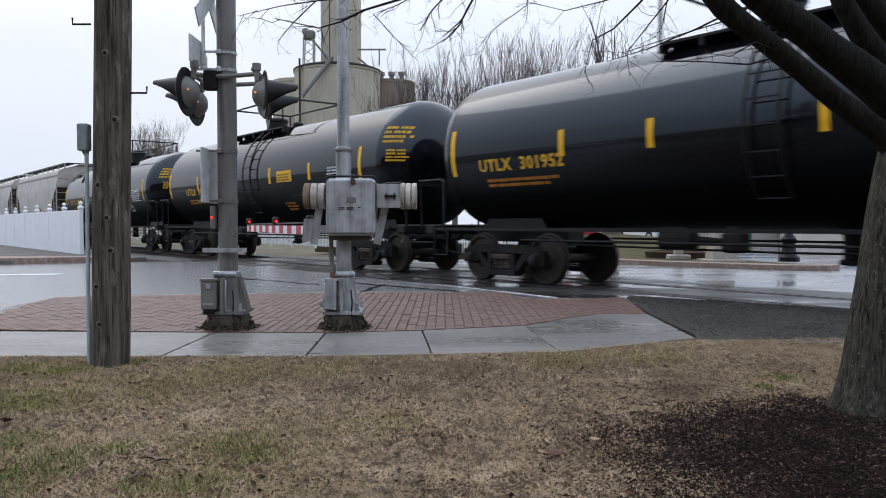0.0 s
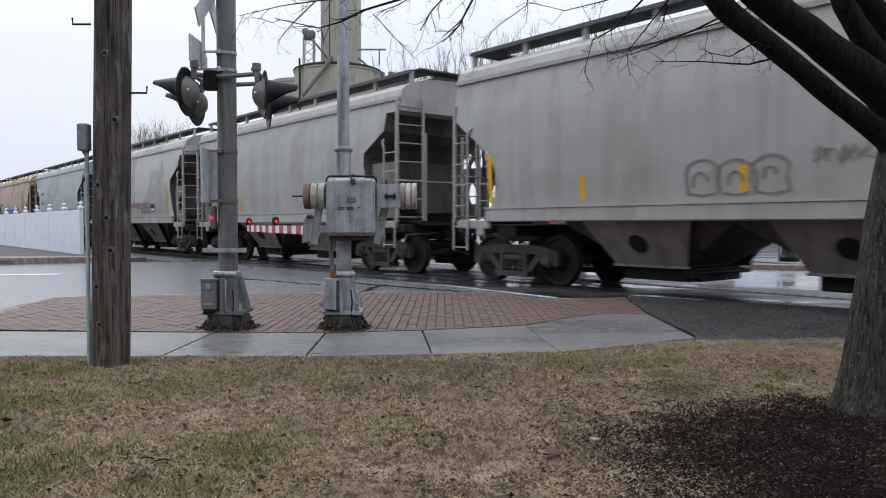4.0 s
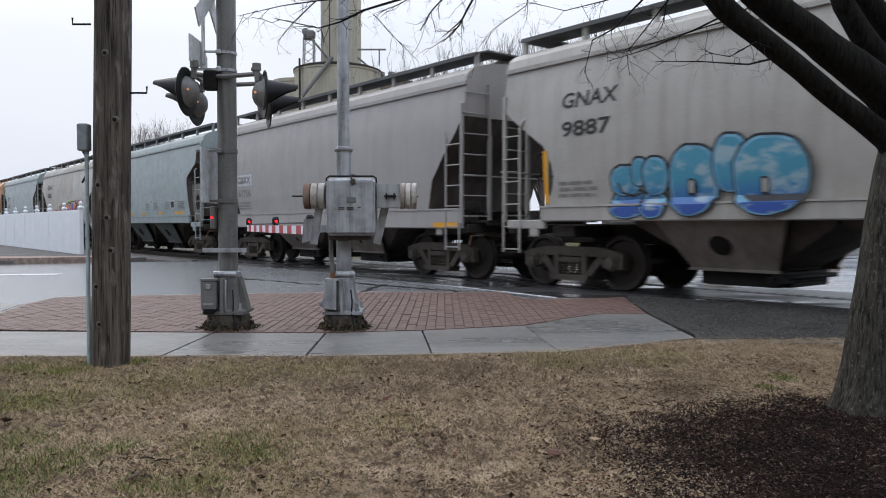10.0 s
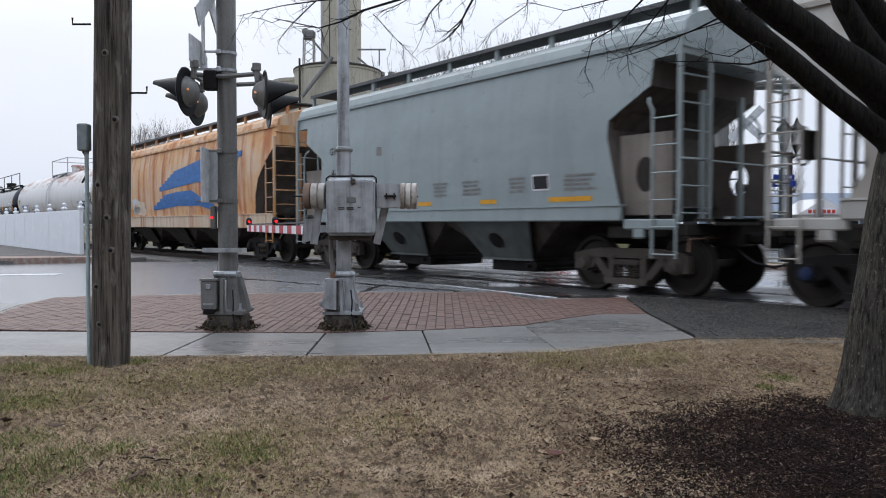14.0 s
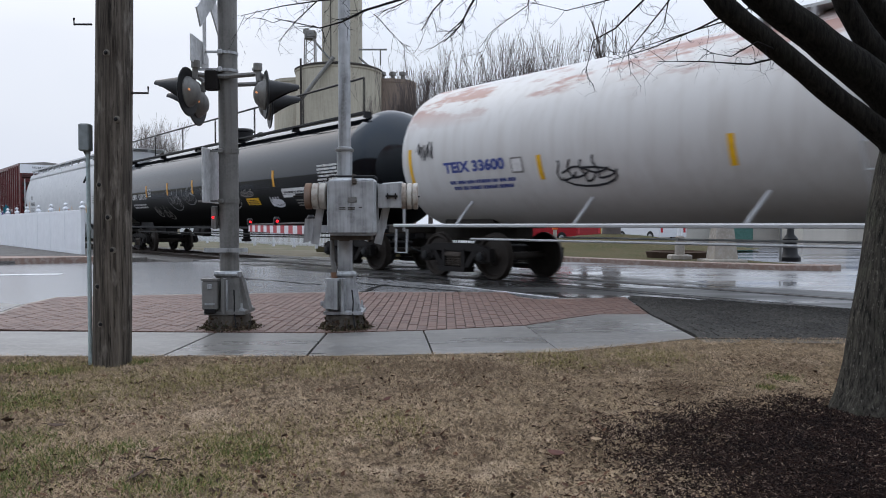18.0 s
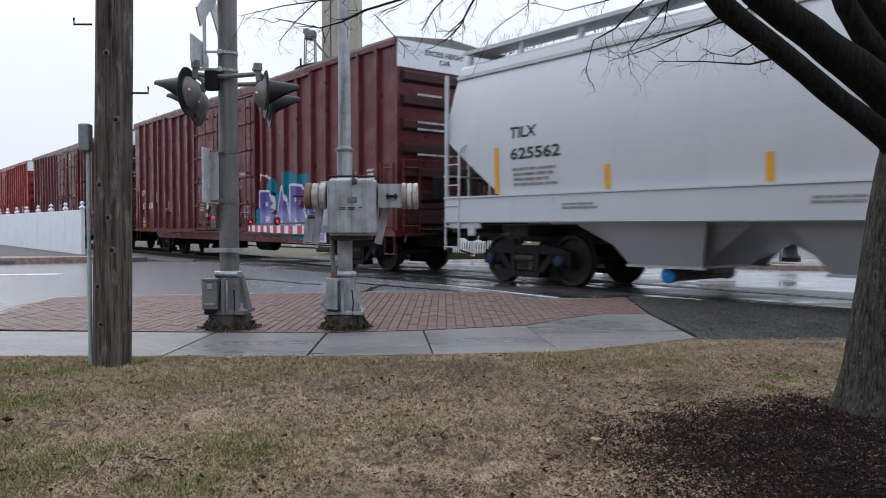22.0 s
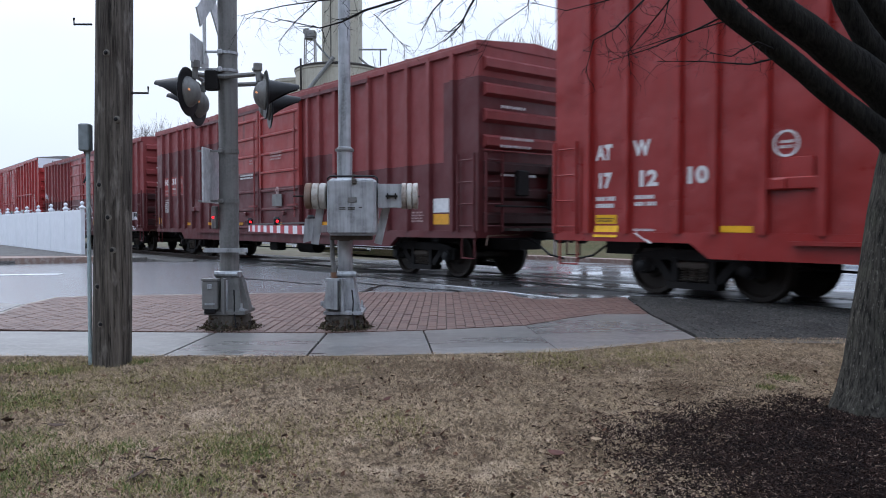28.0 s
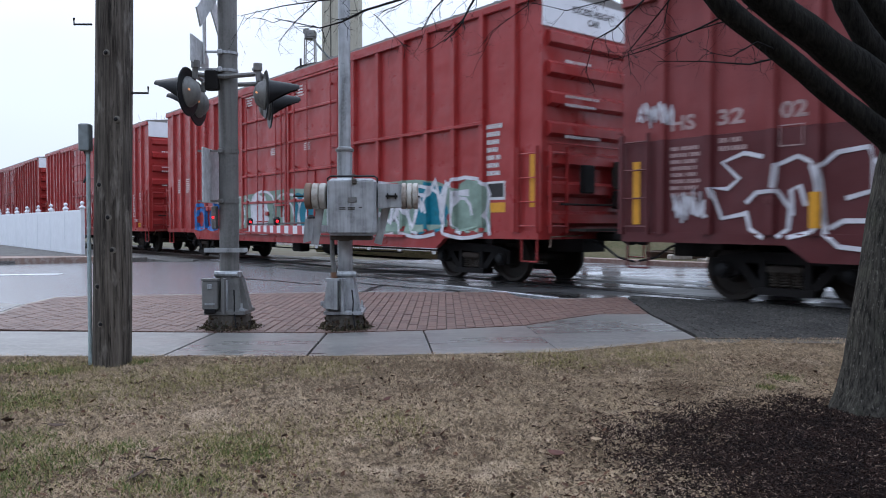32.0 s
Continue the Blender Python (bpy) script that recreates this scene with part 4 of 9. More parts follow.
def loops(seed, w, h):
    """A tag of quick tall strokes with a looping flourish under them."""
    rnd = random.Random(seed)
    out = []
    for i in range(4):
        x, lean, low = w * (0.05 + 0.22 * i + rnd.uniform(-0.04, 0.04)), rnd.uniform(-0.12, 0.16) * w, rnd.uniform(0.1, 0.4)
        p = [(x + lean * (1 - k / 6) + 0.03 * w * math.sin(k * 1.1 + i), h * (rnd.uniform(0.8, 1.0) if k == 0 else 1 - (1 - low) * k / 6)) for k in range(7)]
        turn = rnd.uniform(0.08, 0.16) * w
        p += [(p[-1][0] + turn * (1 - math.cos(k * 0.6)), h * (low - 0.12 * math.sin(k * 0.6)) + h * 0.05 * k) for k in range(1, 6)]
        out.append(p)
    out.append([(w * (0.1 + 0.8 * k / 8), h * (0.55 + 0.12 * math.sin(k * 0.9 + seed))) for k in range(9)])
    c, a0 = (w * 0.55, h * 0.32), rnd.uniform(2.0, 3.4)
    out.append([(c[0] + w * 0.45 * math.cos(a0 + k * 0.45), c[1] + h * 0.3 * math.sin(a0 + k * 0.45)) for k in range(12)])
    return out


def throwup(seed, w, h, n):
    """Outline letters in two storeys of arches with cups below them."""
    rnd = random.Random(seed)
    out, step = [], w / n
    for i in range(n):
        for base, hh, sh in ((0.48, 0.5, 0.0), (0.10, 0.42, 0.22)):
            x, k = step * (i + sh + rnd.uniform(-0.06, 0.06)), rnd.uniform(0.85, 1.05)
            p = [(x + rnd.uniform(0.0, 0.14) * step, h * (base - 0.16)), (x - 0.04 * step, h * (base + 0.05)), (x + 0.12 * step, h * (base + 0.16))]
            p += [(x + step * (0.5 + 0.44 * math.cos(a)), h * (base + 0.1 + (hh - 0.1) * k * math.sin(a))) for a in (math.pi * (1 - j / 8) for j in range(1, 9))]
            p += [(x + step * 0.97, h * (base - 0.02)), (x + step * rnd.uniform(0.8, 0.95), h * (base - 0.14))]
            out.append(p)
        x = step * (i + 0.1)
        out.append([(x + step * 0.8 * j / 6, h * (0.06 - 0.09 * math.sin(math.pi * j / 6))) for j in range(7)])
        c = (step * (i + rnd.uniform(0.45, 0.65)), h * 0.6)
        out.append([(c[0] + step * 0.13 * math.cos(j * 0.7), c[1] + h * 0.13 * math.sin(j * 0.7)) for j in range(rnd.choice((5, 6)))])
    return out


def scribble(seed, w, h, n=30):
    rnd = random.Random(seed)
    p, x = [], 0.0
    for i in range(n):
        x = w * i / n
        p.append((x + rnd.uniform(-0.06, 0.06) * w, h / 2 + h / 2 * math.sin(i * 1.9 + rnd.uniform(-0.6, 0.6)) * rnd.uniform(0.5, 1)))
    return [p]


V0, ACC = 11.488, -0.019209
TRAIN = []   # car, place of its centre along the track at the start


def start_car(name, label, rear, length, category):
    car = thing(name, label, category, "cars of the freight train")
    car.rotation_mode = "QUATERNION"
    TRAIN.append((car, rear + length / 2))
    return car


# ---- tank cars ----
def tank_car(label, rear, length, paint, dark=True, r=1.48, zc=2.52, inset=1.85, dome=0.5, long_walk=False, rail_low=False, ladder_at=None, plat=None):
    car = start_car("tank_car", label, rear, length, "tank car")
    half, head = length / 2, 0.75
    prof = [(0.02, -half)]
    for k in range(1, 9):
        a = math.pi / 2 * k / 8
        prof.append((r * math.sin(a), -half + head * (1 - math.cos(a))))
    hd, prof = prof[:9], [(r, -half + head)] + prof[9:] + [(r, half - head)]
    lay = Matrix.Translation((0, 0, zc)) @ Matrix.Rotation(radians(90), 4, "Y")
    part("tank_shell", Mesh().lathe(prof, 64, lay), paint, car, smooth=35)
    for q in (1, -1):
        part("tank_head", Mesh().lathe([(a + (0.004 if i == 8 else 0), q * b) for i, (a, b) in enumerate(hd)], 64, lay), M_HEAD if dark else paint, car, smooth=50)
    trim = M_BLACK if dark else M_HWHITE
    for q in (-1, 1):
        b = Mesh().box((q * (half - 1.3), 0, 0.92), (3.0, 0.5, 0.34), None, 0.03)
        b.box((q * (half + 0.0), 0, 1.0), (0.3, 2.7, 0.2), None, 0.03)
        b.prism([(q * (half - 2.7), 1.02), (q * (half - 1.0), 1.02), (q * (half - 1.15), 1.3), (q * (half - 2.5), 1.3)], -0.7, 0.7)
        part("stub_sill", b, trim if dark else M_UNDER, car)
    # side sills or safety rails low on both sides
    for y in (-1, 1):
        b = Mesh()
        if rail_low:
            b.tube([(-half + 0.3, y * 1.5, 1.08), (half - 0.3, y * 1.5, 1.08)], 0.035, 6)
            for x in np.linspace(-half + 2.6, half - 2.6, 6):
                b.tube([(x - 0.22, y * 1.5, 1.08), (x, y * 1.25, 1.55)], 0.03, 5)
        else:
            b.box((0, y * 1.42, 1.01), (2 * half - 0.6, 0.06, 0.06))
        b.tube([(-half + 2.6, y * 1.3, 0.82), (half - 2.6, y * 1.3, 0.82)], 0.022, 5)
        part("side_rail", b, trim, car)
        for q in (-1, 1):
            e = Mesh()
            e.tube([(q * (half - 0.6), y * 1.45, 0.95), (q * (half - 0.6), y * 1.45, 1.95), (q * (half - 0.5), y * 1.45, 2.0), (q * (half + 0.2), y * 1.45, 2.0), (q * (half + 0.25), y * 1.4, 1.9), (q * (half + 0.25), y * 1.35, 1.0)], 0.025, 6)
            e.tube([(q * (half + 0.25), y * 1.35, 1.95), (q * (half + 0.3), 0, 1.95)], 0.02, 5)
            part("end_handrail", e, trim, car)
            s = Mesh().tube([(q * (half - 0.75), y * 1.48, 1.0), (q * (half - 0.75), y * 1.5, 0.5), (q * (half - 0.35), y * 1.5, 0.5), (q * (half - 0.35), y * 1.48, 1.0)], 0.02, 5)
            part("stirrup_step", s, trim, car)
    dx = (dome - 0.5) * length
    lx = dx if ladder_at is None else ladder_at - half
    top = zc + r
    d = Mesh().lathe([(0.32, top - 0.15), (0.32, top + 0.30), (0.35, top + 0.32), (0.35, top + 0.38), (0.30, top + 0.43), (0.02, top + 0.45)], 20, Matrix.Translation((dx, 0, 0)))
    part("manway_dome", d, paint if not dark else M_BLACK, car, smooth=40)
    part("valve_housing", Mesh().lathe([(0.16, top - 0.05), (0.16, top + 0.16), (0.05, top + 0.22)], 12, Matrix.Translation((dx + 1.2, 0.1, 0))), M_TRUCKB if dark else paint, car)
    # platform, rails and ladders
    pl = Mesh()
    x0, x1 = (-half + 0.7, half - 0.7) if long_walk else ((dx - 1.85, dx + 1.85) if plat is None else (plat[0] - half, plat[1] - half))
    for y in ((-1, 1) if not long_walk else (-1,)):
        pl.box(((x0 + x1) / 2, y * (0.85 if long_walk else 0.75), top - 0.12), (x1 - x0, 0.22 if long_walk else 0.42, 0.04))
        for x in np.linspace(x0, x1, 6):
            pl.box((x, y * 0.85, top - 0.2), (0.06, 0.22, 0.12))
    part("platform", pl, trim, car)
    ra, rh = Mesh(), 0.70
    for y in ((-1, 1) if not long_walk else (-1,)):
        a, bq = x0, x1
        ra.tube([(a, y * 0.95, top - 0.1), (a, y * 0.95, top + rh), (bq, y * 0.95, top + rh), (bq, y * 0.95, top - 0.1)], 0.028, 6)
        for x in np.linspace(a, bq, max(2, int((bq - a) / 2.6))):
            ra.tube([(x, y * 0.95, top - 0.1), (x, y * 0.95, top + rh)], 0.026, 6)
    if not long_walk:
        for x in (x0, x1):
            ra.tube([(x, -0.95, top + rh), (x, 0.95, top + rh)], 0.028, 6)
    part("handrail", ra, trim, car)
    if not long_walk:
        for y in (-1, 1):
            la = Mesh()
            for w in (-0.24, 0.24):
                pts = []
                for k in range(9):
                    a = radians(-42 + 100 * k / 8)
                    pts.append((lx + w, y * (r + 0.12) * math.cos(a), zc + (r + 0.12) * math.sin(a)))
                la.tube(pts, 0.022, 5)
            for k in range(9):
                a = radians(-42 + 100 * k / 8)
                la.tube([(lx - 0.24, y * (r + 0.12) * math.cos(a), zc + (r + 0.12) * math.sin(a)), (lx + 0.24, y * (r + 0.12) * math.cos(a), zc + (r + 0.12) * math.sin(a))], 0.014, 4)
            part("ladder", la, trim, car)
    if dark:
        part("bottom_outlet", Mesh().lathe([(0.22, zc - r + 0.1), (0.22, zc - r - 0.05), (0.12, zc - r - 0.1), (0.12, 0.62), (0.17, 0.6), (0.17, 0.54), (0.05, 0.52)], 14, Matrix.Translation((0.3, 0, 0))), M_TRUCKB, car)
        part("brake_cylinder", Mesh().lathe([(0.05, -0.42), (0.16, -0.36), (0.16, 0.2), (0.06, 0.28), (0.03, 0.7)], 14, Matrix.Translation((-1.9, -0.75, 0.86)) @ Matrix.Rotation(radians(90), 4, "Y")).box((-2.0, -0.72, 1.0), (0.5, 0.3, 0.12)), M_TRUCKB, car)
        part("control_valve", Mesh().box((-0.9, -0.95, 0.84), (0.34, 0.26, 0.3), None, 0.04).box((-0.9, -0.95, 1.02), (0.2, 0.2, 0.1)), M_TRUCKB, car)
        part("brake_rod", Mesh().tube([(-half + 2.4, -0.55, 0.74), (-0.4, -0.6, 0.7), (half - 2.4, -0.5, 0.76)], 0.018, 5), M_TRUCKB, car)
    running_gear(car, half, inset, "k", "k", hang=0.5)

    def surf(x, z):
        e = min(x, length - x)
        rr = r if e > head else r * math.sqrt(max(0.0, 1 - (1 - e / head) ** 2))
        return math.sqrt(max(0.01, rr * rr - (z - zc) ** 2))
    return car, Side(car, surf, half)


def black_tank(mark, number, rear, length, stripes, tx, yellow_sign=False, boxes=True, clip=0.0, **kw):
    car, sd = tank_car("glossy black tank car with yellow stripes and yellow lettering", rear + clip, length - 3 * clip, M_TANK, **kw)
    sd.dx = -clip
    sd.text(mark + "  " + number, tx, 2.09, 0.21, 2.1, M_LETTERY, offset=0.009, spacing=1.12)
    sd.lines(tx + 0.05, 1.80, 1.9, 0.18, 2, M_LETTERO, seed=int(number))
    for x, a, b in [(0.85, 2.03, 2.92), (length - 1.5, 2.02, 2.9)] + [(k, 2.24, 2.68) for k in stripes]:
        sd.rect(x, a, x + 0.12, b, M_YELLOW, "reflective_stripe", "yellow reflective stripe")
    sd.lines(length - 0.62, 2.92, 0.40, 0.42, 4, M_LETTERY, seed=21)
    sd.lines(length - 0.5, 2.5, 0.30, 0.30, 4, M_LETTERY, seed=22)
    if boxes:
        sd.lines(length - 2.95, 2.04, 1.15, 0.5, 7, M_WHITE, seed=3)
        sd.lines(9.4, 1.5, 0.65, 0.24, 3, M_LETTERO, seed=8)
        sd.rect(11.4, 1.65, 11.85, 1.9, M_WHITE)
        sd.rect(11.46, 1.69, 11.79, 1.86, M_PANELB, off=0.009)
        sd.lines(5.1, 2.75, 0.5, 0.22, 3, M_LETTERO, seed=4)
    if yellow_sign:
        sd.rect(9.35, 2.25, 10.2, 2.55, M_YELLOW, "placard", "yellow warning placard")
        sd.lines(9.41, 2.28, 0.74, 0.22, 3, M_LETTER, seed=5)
    else:
        sd.rect(8.1, 2.95, 8.9, 3.2, M_WHITE, "placard", "white placard")
        sd.rect(8.48, 2.94, 8.5, 3.21, M_PANELB, off=0.009)
    return car


T1 = -28.45
black_tank("UTLX", "301952", T1 + 16.05, 15.0, (3.68, 5.45, 8.0), 1.65, boxes=False, dome=0.45, ladder_at=7.3, plat=(5.3, 8.9))
black_tank("UTLX", "302075", T1, 15.0, (3.5, 5.78, 8.85, 11.1), 2.45, yellow_sign=True, dome=0.43, ladder_at=7.65, plat=(5.5, 8.7))
black_tank("UTLX", "303052", T1 - 15.83, 15.0, (4.4, 6.15, 8.65, 10.2), 1.95, dome=0.556, ladder_at=6.75, plat=(5.65, 10.45), clip=0.15, inset=(1.70, 1.55))


# ---- covered hoppers ----
def hopper_car(label, rear, length, paint, bays=2, sill=(1.15, 1.40), eave=3.86, ridge=4.34, walk_z=4.47, cut=((3.15, 0.0), (2.9, 0.32), (2.43, 1.0), (2.1, 1.18), (1.8, 1.24), (1.4, 1.0)),
               inset=1.25, sill_inset=0.95, width=1.5, gate=M_TRUCKB, caps="g", under=None, sill_mat=None, post_slant=0.0, gear="g", flat=False, z_end=3.15, oval=False, barrel=False):
    car = start_car("covered_hopper", label, rear, length, "hopper car")
    half = length / 2
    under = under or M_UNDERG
    prof = [(sill[1], width - 0.08), (1.9, width - 0.025), (2.5, width), (3.05, width - 0.015), (3.3, width - 0.04), (eave - 0.1, width - 0.12), (eave, width - 0.14)]
    if flat:
        prof = [(sill[1], width - 0.05), (1.9, width - 0.015), (2.5, width), (3.05, width - 0.01), (3.3, width - 0.03), (eave - 0.1, width - 0.08), (eave, width - 0.10)]

    if barrel:
        prof = [(sill[1] + (eave - sill[1]) * k / 12, width - 0.04 - 0.03 * (1 - k / 4) ** 2 * (k < 4) - 0.34 * max(0, (k - 4) / 8) ** 2) for k in range(13)]

    def wid(z):
        for (a, p), (b, q) in zip(prof, prof[1:]):
            if z <= b:
                return p + (q - p) * max(0, (z - a)) / (b - a)
        return prof[-1][1]

    def ins(z):
        c = sorted(cut)
        if z <= c[0][0]:
            return c[0][1]
        for (a, p), (b, q) in zip(c, c[1:]):
            if z <= b:
                return p + (q - p) * (z - a) / (b - a)
        return 0.0
    zs = sorted(set([sill[1], 1.6, 1.8, 1.95, 2.1, 2.25, 2.43, 2.65, 2.9, 3.05, 3.3, eave - 0.1, eave] + [c[0] for c in cut] + ([p[0] for p in prof] if barrel else [])))
    rings = []
    for z in zs:
        e, w = half - ins(z), wid(z)
        rings.append([(-e, -w, z), (-e + 0.02, -w - 0.0, z), (e - 0.02, -w, z), (e, -w, z), (e, w, z), (-e, w, z)])
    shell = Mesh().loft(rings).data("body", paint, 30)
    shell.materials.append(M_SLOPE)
    # end faces below z_end get this colour of soot and painted shade
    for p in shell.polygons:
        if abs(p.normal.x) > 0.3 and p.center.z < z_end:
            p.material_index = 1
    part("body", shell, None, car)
    # slope sheets under the end overhang: dirt and its shade painted as one colour
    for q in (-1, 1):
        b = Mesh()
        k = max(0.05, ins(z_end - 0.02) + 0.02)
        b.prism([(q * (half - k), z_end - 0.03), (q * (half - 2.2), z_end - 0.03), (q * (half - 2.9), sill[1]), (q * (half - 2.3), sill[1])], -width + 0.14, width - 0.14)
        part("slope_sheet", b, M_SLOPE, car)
    r = Mesh()
    rw = wid(eave)
    rr = []
    for x in (-half, half):
        arch = [(x, -rw * math.cos(a), eave + 0.1 + (ridge - eave - 0.1) * math.sin(a)) for a in (math.pi * k / 16 for k in range(17))]
        rr.append([(x, -rw - 0.03, eave)] + arch + [(x, rw + 0.03, eave)])
    r.loft(rr)
    part("roof", r, paint, car, smooth=25)
    part("eave_trim", Mesh().box((0, -rw - 0.03, eave - 0.02), (2 * half, 0.06, 0.07)).box((0, rw + 0.03, eave - 0.02), (2 * half, 0.06, 0.07)), paint, car)
    for y in (-1, 1):
        part("side_sill", Mesh().box((0, y * (width - 0.03), (sill[0] + sill[1]) / 2), (2 * (half - sill_inset), 0.10, sill[1] - sill[0]), None, 0.02).box((0, y * (width - 0.04), sill[1]), (2 * (half - sill_inset), 0.16, 0.03)), sill_mat or paint, car)
    # hopper bays
    run = 2 * (half - inset - 1.35)
    for i in range(bays):
        cx = -run / 2 + run * (i + 0.5) / bays
        w = run / bays / 2
        b = Mesh()
        rg = []
        for z, k, y in ((sill[0] + 0.03, w - 0.02, width - 0.34), (sill[0] - 0.05, w - 0.05, width - 0.36), (0.46, 0.5, 0.72), (0.42, 0.5, 0.72)):
            rg.append([(cx - k, -y, z), (cx + k, -y, z), (cx + k, y, z), (cx - k, y, z)])
        b.loft(rg)
        # bay slopes take the sooty colour that also holds painted shade
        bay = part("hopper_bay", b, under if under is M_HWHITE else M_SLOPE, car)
        tw, bw = min(1.02, w - 0.3), 0.66
        for y in (-1, 1):
            sheet = Mesh()
            sheet.loft([[(cx - tw, y * (width - 0.12), sill[0] + 0.02), (cx + tw, y * (width - 0.12), sill[0] + 0.02), (cx + tw, y * (width - 0.16), sill[0] + 0.02), (cx - tw, y * (width - 0.16), sill[0] + 0.02)],
                        [(cx - bw, y * (width - 0.60), 0.45), (cx + bw, y * (width - 0.60), 0.45), (cx + bw, y * (width - 0.64), 0.45), (cx - bw, y * (width - 0.64), 0.45)]])
            sheet.box((cx, y * (width - 0.61), 0.44), (2 * bw + 0.08, 0.08, 0.04))
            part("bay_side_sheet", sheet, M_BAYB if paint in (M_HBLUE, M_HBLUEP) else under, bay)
            if gate is not M_VALVE:
                part("vibrator_bracket", Mesh().lathe([(0.17, 0.0), (0.17, 0.012), (0.07, 0.02), (0.0, 0.02)], 14, Matrix.Translation((cx - 0.05, y * (width - 0.345), 0.80)) @ Matrix.Rotation(radians(125 if y < 0 else -125), 4, "X")), M_TRUCKB, bay)
        if gate is M_VALVE:
            part("outlet_tube", Mesh().box((cx, 0, 0.38), (0.9, 0.6, 0.14), None, 0.02).lathe([(0.10, -0.8), (0.10, 0.8)], 12, Matrix.Translation((cx, 0, 0.30)) @ Matrix.Rotation(radians(90), 4, "X")), M_UNDERG, bay, smooth=40)
            g = Mesh()
            for y in (-1, 1):
                g.lathe([(0.115, 0.0), (0.12, 0.02), (0.12, 0.1), (0.05, 0.13)], 12, Matrix.Translation((cx, y * 0.78, 0.30)) @ Matrix.Rotation(radians(90 if y < 0 else -90), 4, "X"))
        else:
            g = Mesh().box((cx, 0, 0.32), (1.2, 1.5, 0.22), None, 0.01)
            g.tube([(cx + 0.6, -1.0, 0.34), (cx + 0.6, 1.0, 0.34)], 0.04, 6).box((cx + 0.68, -0.85, 0.34), (0.2, 0.12, 0.1)).box((cx, 0, 0.24), (1.35, 1.1, 0.06))
        part("outlet_gate", g, gate, car)
    for q in (-1, 1):
        part("stub_sill", Mesh().box((q * (half - 1.4), 0, 0.93), (3.2, 0.45, 0.34), None, 0.02), M_UNDER, car)
        part("end_sill", Mesh().box((q * (half - 0.1), 0, 1.02), (0.22, 2.7, 0.18), None, 0.02), M_UNDER, car)
        part("body_bolster", Mesh().box((q * (half - inset), 0, 0.98), (0.5, 2.5, 0.2), None, 0.02), M_UNDER, car)
    for q in (-1, 1):
        for y in (-1, 1):
            part("jacking_pad", Mesh().box((q * (half - 0.55), y * (width - 0.06), 1.10), (0.95, 0.07, 0.16), None, 0.02).box((q * (half - 0.75), y * (width - 0.06), 0.98), (0.22, 0.06, 0.2), None, 0.03), sill_mat or paint, car)
    # corner posts, side and end ladders
    lt, pt = min(2.78, eave - 0.9, z_end - 0.3), (eave if barrel else z_end + 0.25)
    for q in (-1, 1):
        for y in (-1, 1):
            cx, cy = q * (half - 0.03), y * (width - 0.03)
            part("corner_post", Mesh().box((cx, cy, (sill[0] + pt) / 2), (0.065, 0.065, pt - sill[0]), None, 0.008), paint, car)
            xi = q * (half - 0.46)
            l = Mesh().tube([(xi, y * (width + 0.02), 0.60), (xi, y * (width + 0.02), lt), (xi - q * 0.07, y * (width + 0.01), lt + 0.12), (xi - q * 0.12, y * (width - 0.06), lt + 0.2)], 0.022, 6)
            l.tube([(q * (half - 0.05), y * (width + 0.02), 0.60), (q * (half - 0.05), y * (width + 0.02), sill[0] + 0.1)], 0.02, 6)
            for k in range(int((lt - 0.64) / 0.40) + 1):
                l.tube([(xi, y * (width + 0.03), 0.66 + 0.4 * k), (q * (half - 0.03), y * (width + 0.03), 0.66 + 0.4 * k)], 0.013, 5)
            part("ladder", l, paint, car)
            xe, ye, te = q * (half + 0.05), y * (width - 0.68), min(eave - 0.02, z_end + 0.7)
            l = Mesh().box((xe, ye, (1.1 + te) / 2), (0.04, 0.05, te - 1.1)).tube([(xe, ye, te), (xe - q * 0.12, ye, te + 0.02)], 0.02, 5)
            for k in range(int((te - 1.2) / 0.40) + 1):
                l.tube([(xe, ye, 1.26 + 0.4 * k), (q * (half + 0.01), y * (width - 0.02), 1.26 + 0.4 * k)], 0.013, 5)
            part("end_ladder", l, paint, car)
            if oval:
                # the shear panel inboard of the ladder has an oval hole
                ox, oz, yo = q * (half - 0.72), 1.86, y * (width - 0.17)
                rim = [(0.48 * max(-1, min(1, 1.5 * math.cos(a))), 0.62 * max(-1, min(1, 1.5 * math.sin(a)))) for a in (k * math.pi / 16 for k in range(32))]
                hole = [(0.17 * math.cos(k * math.pi / 16), 0.27 * math.sin(k * math.pi / 16)) for k in range(32)]
                pn = Mesh()
                pn.loft([[(ox + a, yo, oz + b) for a, b in hole], [(ox + a, yo, oz + b) for a, b in rim], [(ox + a, yo - y * 0.02, oz + b) for a, b in rim], [(ox + a, yo - y * 0.02, oz + b) for a, b in hole]])
                pn.f = pn.f[:-2]
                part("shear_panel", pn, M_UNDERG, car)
        g = Mesh().tube([(q * (half + 0.03), -width, 2.05), (q * (half + 0.03), width, 2.05)], 0.016, 5)
        for y in (-0.55, 0.55):
            g.box((q * (half - 0.25), y, 2.15), (0.07, 0.07, 2.0))
        part("end_brace", g, paint, car)
    part("brake_wheel", hand_wheel(-half - 0.08, -0.35, 2.2).box((-half, -0.35, 2.2), (0.12, 0.3, 0.4)), M_UNDER, car)
